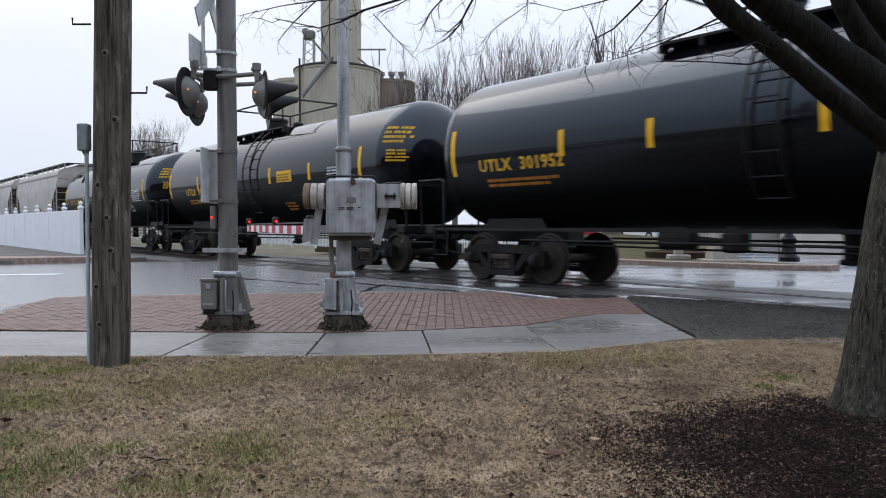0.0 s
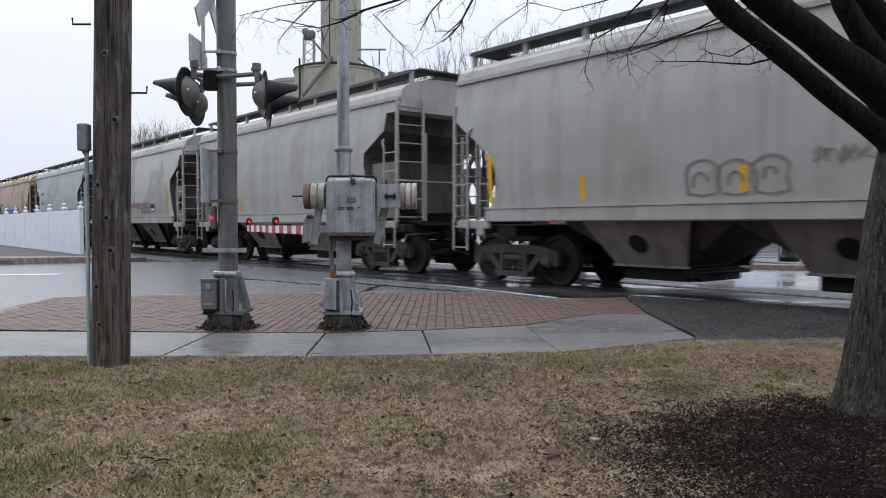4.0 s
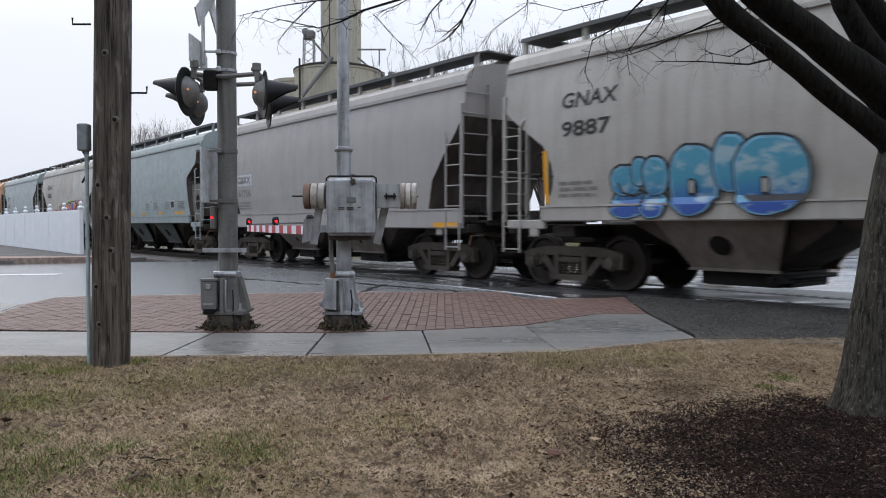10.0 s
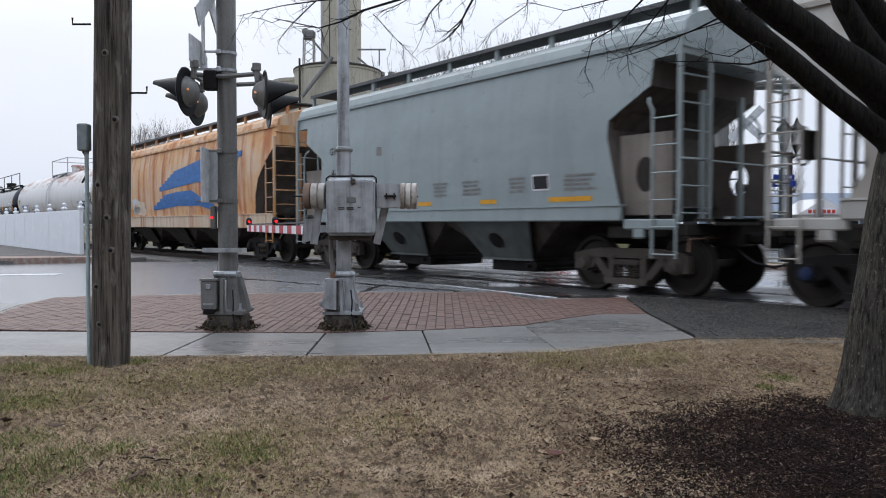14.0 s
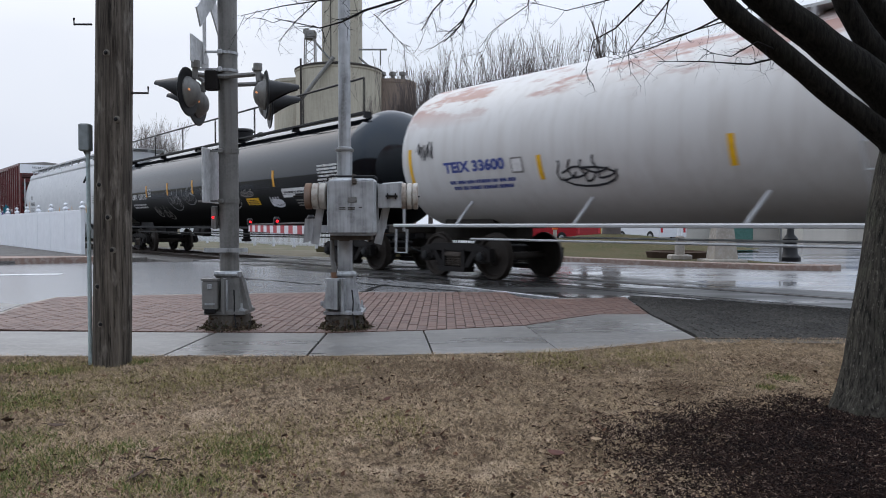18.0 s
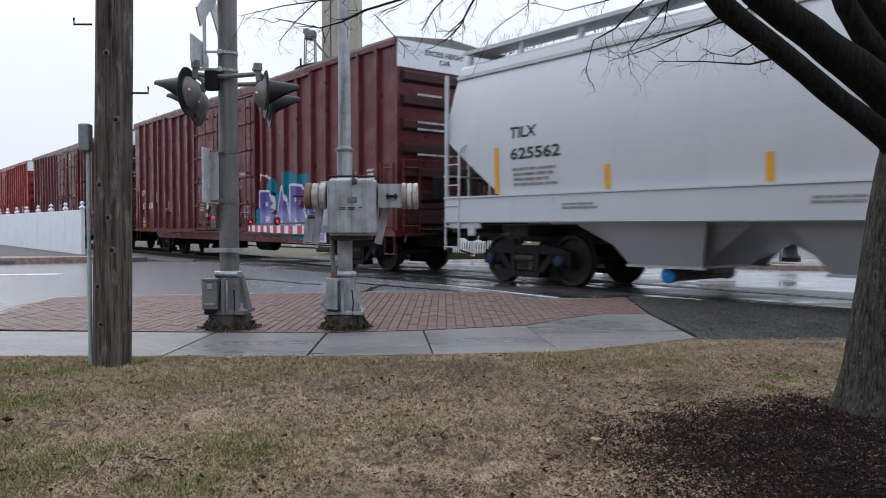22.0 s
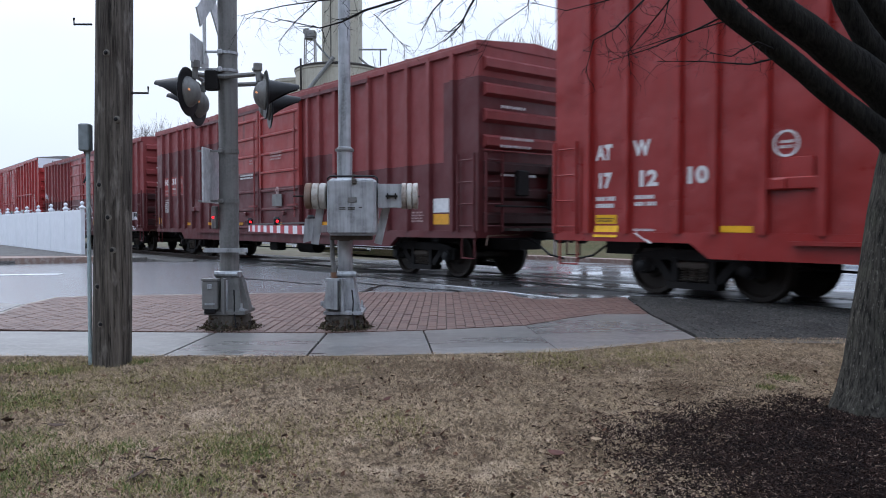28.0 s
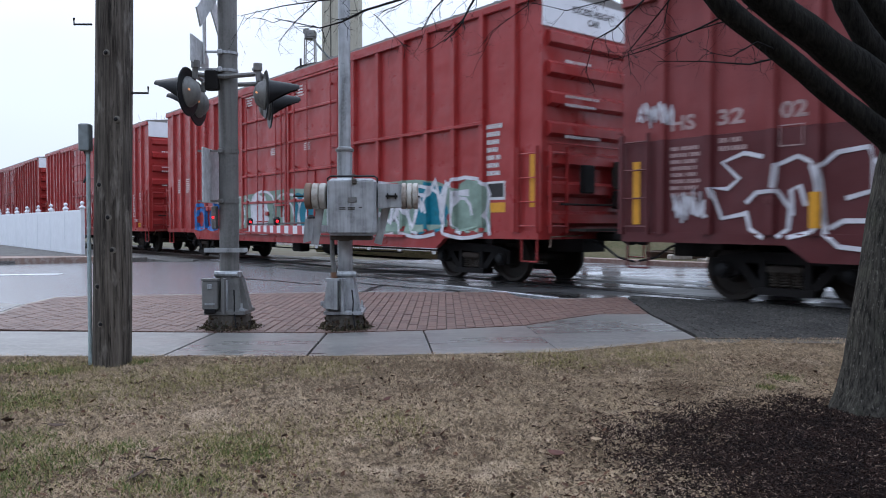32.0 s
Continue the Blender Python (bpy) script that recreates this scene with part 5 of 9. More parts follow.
    # roof walk
    for y in (-1, 1):
        b = Mesh().box((0, y * 0.78, walk_z), (2 * half - 0.1, 0.62, 0.03)).box((0, y * 1.09, walk_z - 0.025), (2 * half - 0.1, 0.02, 0.07))
        part("roof_walk", b, M_WALKWAY if paint is not M_HWHITE else paint, car)
        k = max(6, int(length / 1.35))
        pm = Mesh().prism([(-0.05, eave + 0.10), (0.05, eave + 0.10), (0.05 + post_slant, walk_z), (-0.05 + post_slant, walk_z)], -0.03, 0.03).data("walk_post", paint)
        for i in range(k + 1):
            p = part("walk_post", pm, None, car, at=pose(-half + 0.1 + (2 * half - 0.2) * i / k, y * 1.02, 0))
    for q in (-1, 1):
        b = Mesh()
        b.box((q * (half - 0.12), 0, walk_z + 0.02), (0.5, 1.9, 0.03))
        part("end_platform", b, M_WALKWAY if paint is not M_HWHITE else paint, car)
    for i in range(8):
        part("roof_hatch", Mesh().box((-half + length * (i + 0.5) / 8, 0, ridge + 0.06), (length / 8 - 0.25, 0.62, 0.10), None, 0.03), paint, car)
    for q in (-1, 1):
        part("crossover_platform", Mesh().box((q * (half + 0.14), 0, 1.16), (0.34, 2.2, 0.04)).box((q * (half + 0.3), 0, 1.13), (0.02, 2.2, 0.09)), M_UNDER, car)
    part("air_reservoir", Mesh().lathe([(0.03, -0.5), (0.15, -0.44), (0.17, -0.36), (0.17, 0.36), (0.15, 0.44), (0.03, 0.5)], 14, Matrix.Translation((-half + 0.95, -0.1, 1.55)) @ Matrix.Rotation(radians(90), 4, "X")), M_UNDER, car, smooth=40)
    part("brake_cylinder", Mesh().lathe([(0.04, -0.3), (0.14, -0.24), (0.14, 0.2), (0.05, 0.26)], 14, Matrix.Translation((half - 0.85, -0.55, 1.45)) @ Matrix.Rotation(radians(90), 4, "Y")).box((half - 0.85, -0.55, 1.25), (0.3, 0.2, 0.2)), M_UNDER, car, smooth=40)
    running_gear(car, half, inset, gear, caps, hang=0.7)

    def surf(x, z):
        return (width + 0.022 if z < sill[1] + 0.02 else wid(z)) + 0.0
    return car, Side(car, surf, half)


GLAB = "weathered light grey covered hopper with two bays and roof walk"
H = [-57.11, -70.56, -83.43, -96.79, -110.01, -123.01, -135.61, -149.06, -162.14, -174.97]
SQUARE = dict(cut=((3.56, 0.0), (3.55, 0.50), (3.16, 0.53), (2.72, 1.3), (2.45, 1.32), (1.4, 1.1)), z_end=3.56, sill_inset=1.05, oval=True)
HL = 11.55
c3, s = hopper_car(GLAB, H[0], HL, M_HGREY)
for x, a, b in ((1.0, 1.5, 2.4), (3.2, 1.5, 1.9), (6.0, 1.5, 1.9), (7.9, 1.5, 1.95), (10.2, 1.5, 2.45)):
    s.rect(x, a, x + 0.11, b, M_YELLOW, "reflective_stripe")
s.strokes(bubbles(31, 1.5, 0.55, 3), 0.035, M_LETTERG, 5.2, 1.5, "graffiti")
s.strokes(scribble(5, 0.9, 0.3), 0.03, M_LETTERG, 7.0, 1.8)
s.rect(8.6, 1.55, 9.0, 1.85, M_LETTERG)
c4, s = hopper_car(GLAB, H[1], HL, M_HGREY, **SQUARE)
s.text("GNAX", 1.5, 3.0, 0.26, 1.1, M_LETTERG, offset=0.012)
s.text("4281", 1.5, 2.54, 0.26, 1.0, M_LETTERD, offset=0.02)
s.strokes(scribble(9, 1.4, 0.35, 40), 0.04, M_SPRAYK, 1.3, 1.85)
for x, a, b in ((1.2, 1.5, 2.35), (3.3, 1.5, 1.9)):
    s.rect(x, a, x + 0.11, b, M_AMBER, "reflective_stripe")
s.lines(1.5, 1.5, 1.0, 0.25, 3, M_LETTERG, 2)
c5, s = hopper_car("stained grey covered hopper with pale streaks and pink graffiti", H[2], HL, M_HPALE, **SQUARE)
s.text("LLCX", 1.3, 3.1, 0.24, 1.3, M_LETTERG, offset=0.012)
s.text("243972", 1.3, 2.60, 0.24, 1.45, M_LETTERD, offset=0.016)
s.strokes(scribble(12, 1.3, 0.34, 36), 0.04, M_MAGENTA, 5.5, 1.7)
s.strokes(bubbles(13, 1.1, 0.4, 3), 0.05, M_LETTERG, 6.8, 1.55)
s.rect(8.0, 1.58, 8.45, 1.88, M_PANELB, "placard")
s.rect(8.05, 1.62, 8.4, 1.72, M_WHITE, off=0.009)
for x, a, b in ((5.45, 1.45, 1.85), (7.7, 1.5, 1.95), (9.85, 1.5, 2.35)):
    s.rect(x, a, x + 0.11, b, M_AMBER, "reflective_stripe")


def blue_marks(s, num):
    s.text("GNAX", 1.72, 2.78, 0.17, 0.8, M_LETTER, spacing=1.3, offset=0.008)
    s.text(num, 1.8, 2.24, 0.19, 0.72, M_LETTER, spacing=1.3, offset=0.008)
    for x, w in ((1.7, 0.85), (3.8, 0.4), (5.25, 0.45), (7.2, 0.45), (8.95, 0.95)):
        s.rect(x, 1.48, x + w, 1.56, M_AMBER, "reflective_stripe")
    for x, w in ((1.8, 0.7), (2.9, 0.6), (5.8, 0.45), (6.7, 0.55), (8.0, 0.4), (9.3, 0.7)):
        s.lines(x, 1.66, w, 0.3, 4, M_LETTERG, int(x * 10))
    s.rect(8.58, 1.68, 8.98, 1.96, M_WHITE, "placard")
    s.rect(8.61, 1.71, 8.95, 1.93, M_PANELB, off=0.009)
    s.rect(3.75, 2.62, 3.95, 2.82, M_LETTERG)


BL = "blue grey covered hopper with amber reflectors"
c6, s = hopper_car(BL, H[3], HL, M_HBLUEP, flat=True, **SQUARE)
blue_marks(s, "4403")
c7, s = hopper_car("rust stained tan covered hopper with blue graffiti", H[4], HL, M_HTAN, sill_inset=0.1, cut=((3.5, 0.0), (3.4, 0.05), (2.84, 0.5), (2.36, 1.04), (1.9, 1.25), (1.4, 1.3)), z_end=3.5)
s.text("GNAX", 1.28, 2.42, 0.18, 0.84, M_LETTER, offset=0.01)
s.text("8222", 1.33, 1.96, 0.18, 0.68, M_LETTER, offset=0.01)
s.lines(1.3, 1.6, 0.7, 0.22, 2, M_LETTERG, 6)
for i in range(7):
    s.blob(0.75, 0.34, M_SKYB, 3.25 + 0.5 * i, 1.95 + 0.06 * (i % 3), 20 + i, 0.16, 0.008, "", 2.2)
s.blob(0.5, 0.7, M_SKYB, 3.25, 1.25, 2, 0.16, 0.008, "", 2.2)
for ch, x0, w, h in (("P", 3.6, 0.78, 0.98), ("U", 4.28, 0.66, 0.98), ("C", 4.86, 0.76, 0.98), ("K", 5.56, 0.94, 1.0), ("!", 6.55, 0.34, 0.84)):
    fat_letter(s, ch, x0, 1.2, w, h, ((M_BLUED, 0.175), (M_SPRAYW, 0.15), (M_DENIM, 0.072)), "blue and white bubble lettering")
s.strokes(scribble(21, 1.5, 0.3, 34), 0.05, M_SPRAYK, 6.5, 1.95)
s.strokes(scribble(22, 2.2, 0.28, 40), 0.06, M_SPRAYK, 6.7, 1.5)
s.strokes(scribble(23, 1.3, 0.25, 26), 0.05, M_MAGENTA, 6.6, 1.62)
s.strokes(scribble(24, 0.9, 0.45, 14), 0.07, M_LETTERR, 9.1, 2.0)
s.rect(8.0, 1.72, 8.5, 1.98, M_PANELB, "placard")
c8, s = hopper_car("light grey covered hopper with blue and white graffiti", H[5], HL, M_HGREY)
s.text("GNAX", 1.4, 3.02, 0.24, 1.15, M_LETTER, offset=0.008, shear=0.1)
s.text("9887", 1.42, 2.55, 0.24, 1.02, M_LETTER, offset=0.008)
s.lines(1.3, 1.55, 0.9, 0.3, 3, M_LETTERG, 3)
for i, (x0, z0, w, h) in enumerate(((2.42, 1.17, 0.72, 0.48), (2.42, 1.52, 0.6, 0.5), (2.84, 1.66, 0.3, 0.46), (3.02, 1.17, 0.46, 0.44), (3.05, 1.5, 0.46, 0.62), (3.5, 1.17, 0.84, 1.1), (4.22, 1.5, 0.56, 0.86), (4.5, 1.17, 1.1, 1.14))):
    s.blob(w + 0.07, h + 0.06, M_SPRAYK, x0 - 0.035, z0 - 0.02, 4, 0.015, 0.008 + 0.009 * i, "", 2.4)
    s.blob(w, h, M_SKYB, x0, z0, 4, 0.015, 0.011 + 0.009 * i, "", 2.4)
    s.blob(w - 0.06, h - 0.06, M_BUBBLE, x0 + 0.03, z0 + 0.02, 4, 0.015, 0.014 + 0.009 * i, "blue bubble graffiti", 2.4)
for x0, z0 in ((3.84, 1.5), (4.92, 1.48)):
    s.blob(0.14, 0.26, M_SPRAYK, x0, z0, 3, 0.02, 0.09)
    s.blob(0.09, 0.2, M_HGREY, x0 + 0.025, z0 + 0.03, 3, 0.02, 0.093)
s.strokes([[(0.0, 0.22), (0.1, 0.06), (0.3, 0.0), (0.45, 0.05)]], 0.035, M_SPRAYK, 2.62, 1.52, off=0.09)
s.strokes(bubbles(45, 3.1, 0.95, 4), 0.05, M_SPRAYK, 6.4, 1.28, "graffiti", "black outline graffiti", 0.012)
s.rect(1.0, 1.45, 1.1, 2.35, M_AMBER, "reflective_stripe")
s.rect(10.2, 1.5, 10.31, 2.38, M_AMBER, "reflective_stripe")
c9, s = hopper_car("grey taupe covered hopper with pale ghost lettering", H[6] - 0.1, HL, M_HTAUPE, sill=(1.02, 1.40), sill_inset=0.05, cut=((3.2, 0.0), (2.9, 0.2), (2.43, 0.6), (2.0, 0.95), (1.4, 1.15)), z_end=3.2)
s.rect(1.05, 2.24, 2.1, 2.56, M_HWHITE)
s.text("GBRX", 1.11, 2.3, 0.2, 0.92, M_LETTERG, offset=0.012)
s.text("61716", 1.15, 1.92, 0.2, 0.85, M_LETTERG, offset=0.012)
s.lines(1.1, 1.55, 0.9, 0.24, 3, M_LETTERG, 4)
s.strokes(bubbles(50, 1.0, 0.6, 1), 0.10, M_HGREY, 6.5, 1.55)
for x in (0.06, 10.7):
    s.rect(x, 1.04, x + 0.75, 1.14, M_AMBER, "reflective_stripe")
c10, s = hopper_car(BL, H[7], HL, M_HBLUE, flat=True, **SQUARE)
blue_marks(s, "4440")
c11, s = hopper_car("light grey covered hopper with orange and purple graffiti", H[8], HL, M_HDRIP, gear="k", caps="b")
s.text("GNAX", 1.55, 3.04, 0.24, 1.12, M_LETTER, offset=0.008, shear=0.1)
s.text("2855", 1.55, 2.60, 0.24, 1.0, M_LETTER, offset=0.008)
s.blob(7.2, 0.52, M_MINT, 2.2, 1.16, 61, 0.05, 0.008)
s.blob(1.2, 0.5, M_MINT, 7.8, 1.5, 62, 0.06, 0.008)
for ch, x0, w, h, lean in (("A", 3.93, 1.02, 0.86, 0.04), ("M", 4.92, 1.2, 0.95, 0.06), ("e", 6.08, 1.0, 0.98, 0.0), ("R", 7.04, 1.3, 1.04, 0.04)):
    fat_letter(s, ch, x0, 1.21, w, h, ((M_LIME, 0.155), (M_SPRAYK, 0.125), (M_SPRAYW, 0.07), (M_FIERY, 0.045)), "orange and purple graffiti lettering", lean, 1.15)
s.strokes(scribble(63, 1.5, 0.4, 44), 0.05, M_MAGENTA, 7.9, 1.98)
s.strokes(scribble(64, 0.7, 0.5, 30), 0.05, M_MAGENTA, 9.7, 1.42)
s.strokes(scribble(65, 0.6, 0.3, 16), 0.05, M_MAGENTA, 3.2, 1.7)
s.strokes(scribble(66, 2.6, 0.14, 30), 0.04, M_MAGENTA, 8.0, 1.2)
s.rect(10.1, 1.5, 10.21, 2.4, M_AMBER, "reflective_stripe")
c12, s = hopper_car(BL, H[9], HL, M_HBLUE, flat=True, **SQUARE)
blue_marks(s, "4432")
c13, s = hopper_car("long orange rusted covered hopper with blue painted shapes", -193.19 + 0.1, 16.8, M_HORANGE, bays=3, sill=(0.99, 1.40), sill_inset=0.05, inset=1.6, cut=((3.3, 0.0), (2.9, 0.5), (2.43, 1.0), (2.0, 1.2), (1.4, 1.35)), z_end=3.3, caps="k", gear="k", under=M_UNDER, sill_mat=M_HCREAM)
s.text("ACFX", 1.5, 2.52, 0.2, 0.85, M_LETTER, offset=0.008)
s.text("51709", 1.5, 2.08, 0.2, 0.82, M_LETTER, offset=0.008)
s.lines(1.55, 1.58, 1.2, 0.26, 3, M_LETTERG, 5)
s.lines(1.7, 1.15, 1.5, 0.1, 1, M_LETTER, 6)
s.blob(1.25, 0.5, M_HCREAM, 0.35, 3.0, 8, 0.05)
s.blob(1.3, 0.3, M_HCREAM, 1.4, 1.74, 9, 0.05)
s.blob(1.5, 0.6, M_HCREAM, 4.2, 1.42, 10, 0.08)
s.rect(3.05, 1.72, 3.9, 2.12, M_HBLUE)
s.lines(3.1, 1.8, 0.7, 0.28, 3, M_LETTER, 7)
s.rect(3.85, 1.48, 3.96, 1.95, M_AMBER, "reflective_stripe")
s.blob(1.0, 0.65, M_HWHITE, 4.0, 1.5, 71, 0.08)
for i in range(6):
    s.strokes([[(0.3 * i, 0.10 * i), (1.8 + 0.25 * i, 0.1 + 0.11 * i), (3.6 + 0.2 * i, 0.2 + 0.13 * i), (6.0 + 0.25 * i, 0.12 + 0.14 * i)]], 0.17, M_BLUE, 7.4, 2.4, "graffiti", "blue painted band", 0.012 + 0.002 * i)
for i in range(4):
    s.strokes([[(0.4 * i, 0.12 * i), (2.6, 0.12 + 0.11 * i), (4.6 - 0.2 * i, 0.10 + 0.12 * i), (6.4 - 0.5 * i, -0.18 + 0.12 * i)]], 0.17, M_BLUE, 6.6, 1.72, "graffiti", "blue painted band", 0.012 + 0.002 * i)

# ---- long tanks ----
L14 = 20.3
c14, s = tank_car("long white tank car with rust stained top", -214.81 + 0.45, L14, M_TANKW, dark=False, r=1.52, zc=2.56, inset=1.78, dome=0.5, rail_low=True)
s.dx = -0.55
s.text("TEIX 33600", 2.55, 2.12, 0.19, 1.75, M_LETTERB, offset=0.012)
s.lines(2.6, 1.78, 2.0, 0.22, 2, M_LETTERB, 4)
for x, a, b in ((1.4, 1.9, 2.66), (5.1, 1.88, 2.3), (8.7, 1.9, 2.33), (11.9, 1.9, 2.33), (15.65, 1.95, 2.38), (19.65, 1.95, 2.84)):
    s.rect(x, a, x + 0.11, b, M_YELLOW, "reflective_stripe", "yellow reflective stripe")
s.strokes(loops(81, 1.25, 0.5), 0.035, M_SPRAYK, 5.5, 1.72)
s.rect(4.45, 2.02, 4.75, 2.3, M_LETTERG)
s.rect(4.48, 2.05, 4.72, 2.27, M_WHITE, off=0.009)
s.strokes(scribble(82, 0.55, 0.5, 24), 0.03, M_SPRAYK, 1.7, 2.35)
s.strokes(scribble(83, 0.8, 0.3, 16), 0.04, M_SPRAYK, 11.0, 1.75)
s.rect(14.7, 1.58, 15.5, 1.80, M_YELLOW, "placard")
s.lines(14.75, 1.61, 0.7, 0.15, 2, M_LETTER, 4)
s.rect(18.5, 2.07, 19.54, 2.62, M_PANELB, "placard", "black data panel")
s.lines(18.53, 2.10, 0.98, 0.48, 9, M_WHITE, 5, 0.009)
s.rect(18.3, 2.64, 19.45, 3.0, M_FENCE, "patch", "fresh white paint patch")
s.rect(18.5, 3.0, 19.4, 3.12, M_FENCE, "patch")
s.rect(16.75, 2.15, 18.45, 2.25, M_PANELB)
s.lines(16.78, 2.165, 1.64, 0.09, 1, M_WHITE, 6, 0.009)
s.lines(17.6, 1.89, 0.45, 0.2, 5, M_LETTERG, 6, 0.009)
s.lines(17.98, 1.63, 0.38, 0.18, 3, M_WHITE, 7, 0.009)
s.rect(17.55, 1.86, 18.1, 2.14, M_PANELB)
s.rect(17.95, 1.6, 18.4, 1.84, M_PANELB)
s.rect(17.2, 1.86, 17.54, 2.1, M_HTAUPE)
s.lines(16.4, 1.72, 0.8, 0.12, 2, M_LETTERG, 8)
s.lines(17.2, 1.52, 0.7, 0.14, 2, M_LETTERG, 9)
s14 = s
part("valve_box", Mesh().lathe([(0.03, -0.42), (0.11, -0.38), (0.125, -0.3), (0.125, 0.3), (0.11, 0.38), (0.03, 0.42)], 16, Matrix.Translation((L14 / 2 - 1.0, -1.25, 1.24)) @ Matrix.Rotation(radians(90), 4, "Y")), M_WHITE, c14, smooth=40)
part("brake_bracket", Mesh().prism([(L14 / 2 - 1.75, 1.05), (L14 / 2 - 1.5, 1.05), (L14 / 2 - 1.5, 1.75), (L14 / 2 - 1.62, 1.8), (L14 / 2 - 1.75, 1.7)], -1.36, -1.30), M_HWHITE, c14)
L15 = 19.8
c15, s = tank_car("long glossy black tank car with pale scrawls", -235.16 - 0.05, L15, M_TANK, r=1.46, zc=2.48, inset=(1.78, 1.36), dome=0.505, long_walk=True)
s.text("PLMX  135113", 2.13, 2.10, 0.2, 1.92, M_WHITE, offset=0.010, spacing=1.12)
s.lines(2.2, 1.76, 1.7, 0.2, 2, M_WHITE, 4)
for x, a, b in ((0.8, 1.95, 2.84), (4.1, 2.17, 2.6), (6.5, 2.17, 2.62), (9.0, 2.16, 2.6), (11.85, 2.15, 2.6), (15.15, 2.15, 2.6), (19.0, 1.97, 2.82)):
    s.rect(x, a, x + 0.12, b, M_AMBER, "reflective_stripe", "amber reflective stripe")
for i, (x, z, w, h) in enumerate(((6.5, 1.6, 1.3, 0.8), (8.05, 1.78, 1.2, 0.62), (11.3, 1.58, 1.45, 0.75), (9.7, 1.95, 0.9, 0.4), (5.3, 1.3, 0.85, 0.52), (4.5, 1.4, 0.6, 0.45), (12.9, 1.92, 0.9, 0.25))):
    s.strokes(loops(90 + i, w, h), 0.024, M_CHALK if i < 3 else M_LETTERG, x, z)
s.rect(4.36, 2.17, 4.66, 2.46, M_WHITE, off=0.006)
s.rect(4.39, 2.20, 4.63, 2.43, M_PANELB, off=0.009)
s.lines(4.45, 2.24, 0.12, 0.12, 2, M_WHITE, 7, 0.012)
s.rect(13.15, 1.68, 14.0, 1.88, M_YELLOW, "placard")
s.lines(13.2, 1.70, 0.75, 0.15, 3, M_LETTER, 3)
s.strokes(loops(99, 0.75, 0.3) + scribble(99, 0.7, 0.25, 40), 0.05, M_SPRAYW, 14.75, 1.6)
s.rect(15.6, 1.93, 17.25, 2.08, M_WHITE, "placard")
s.lines(15.65, 1.95, 1.5, 0.09, 1, M_LETTER, 9)
s.rect(15.6, 1.84, 16.3, 1.92, M_WHITE, "placard")
s.lines(16.2, 1.60, 1.0, 0.2, 3, M_LETTERG, 9)
s.lines(17.7, 2.03, 1.1, 0.6, 7, M_WHITE, 10)
s.rect(17.6, 1.62, 18.1, 1.85, M_LETTERG)
s.rect(17.66, 1.66, 18.04, 1.81, M_PANELB, off=0.009)


def diamond(sd, x, z, r, out):
    """A flat hazard placard hung on the side rail."""
    x += sd.dx - sd.half
    d = part("placard", Mesh().prism([(x, z - r), (x + r, z), (x, z + r), (x - r, z)], -out, -out - 0.012), M_WHITE, sd.car, "red and white diamond hazard placard")
    k = r - 0.02
    for q in (-1, 1):
        part("red_field", Mesh().prism([(x - k + 0.06, z + q * 0.06), (x + k - 0.06, z + q * 0.06), (x, z + q * k)], -out - 0.013, -out - 0.016), M_REDTAPE, d)


diamond(s, 18.4, 1.40, 0.22, 1.44)
diamond(s14, 19.05, 1.41, 0.24, 1.47)
L16 = 18.9
c16, s = hopper_car("clean pale grey four bay covered hopper", -255.23 + 0.1, L16, M_HWHITE, bays=4, sill=(1.13, 1.62), eave=4.02, ridge=4.42, walk_z=4.53, inset=1.75, barrel=True, sill_inset=0.02, width=1.55, gate=M_VALVE, caps="b", gear="k",
                    cut=((2.75, 0.0), (2.6, 0.2), (2.2, 0.75), (1.62, 1.55)), z_end=2.75, under=M_HWHITE, post_slant=0.12)
s.text("TILX", 1.8, 2.64, 0.19, 0.66, M_LETTER, offset=0.008)
s.text("625562", 1.82, 2.26, 0.19, 1.2, M_LETTER, offset=0.008)
s.lines(1.85, 1.78, 1.1, 0.36, 4, M_LETTERG, 4)
for x, b in ((1.4, 2.5), (3.95, 2.04), (6.6, 2.04), (9.4, 2.04), (12.2, 2.03), (15.0, 2.03), (17.5, 2.5)):
    s.rect(x, 1.66, x + 0.12, b, M_AMBER, "reflective_stripe")
s.lines(10.4, 1.76, 1.45, 0.2, 2, M_LETTERR, 5)
s.lines(16.2, 2.1, 0.7, 0.4, 4, M_LETTERG, 6)
for x in (3.1, 7.2, 11.0, 15.6):
    s.lines(x, 1.36, 0.8, 0.12, 2, M_LETTERG, int(x))
s.rect(16.0, 1.72, 16.35, 1.86, M_WHITE)


# ---- boxcars ----
REAR_RIBS = (0.73, 1.48, 2.38, 2.96, 3.68, 4.44, 5.20, 5.94)
FRONT_RIBS = (11.75, 12.33, 13.07, 13.81, 14.55, 15.29, 16.03, 16.78, 17.53)


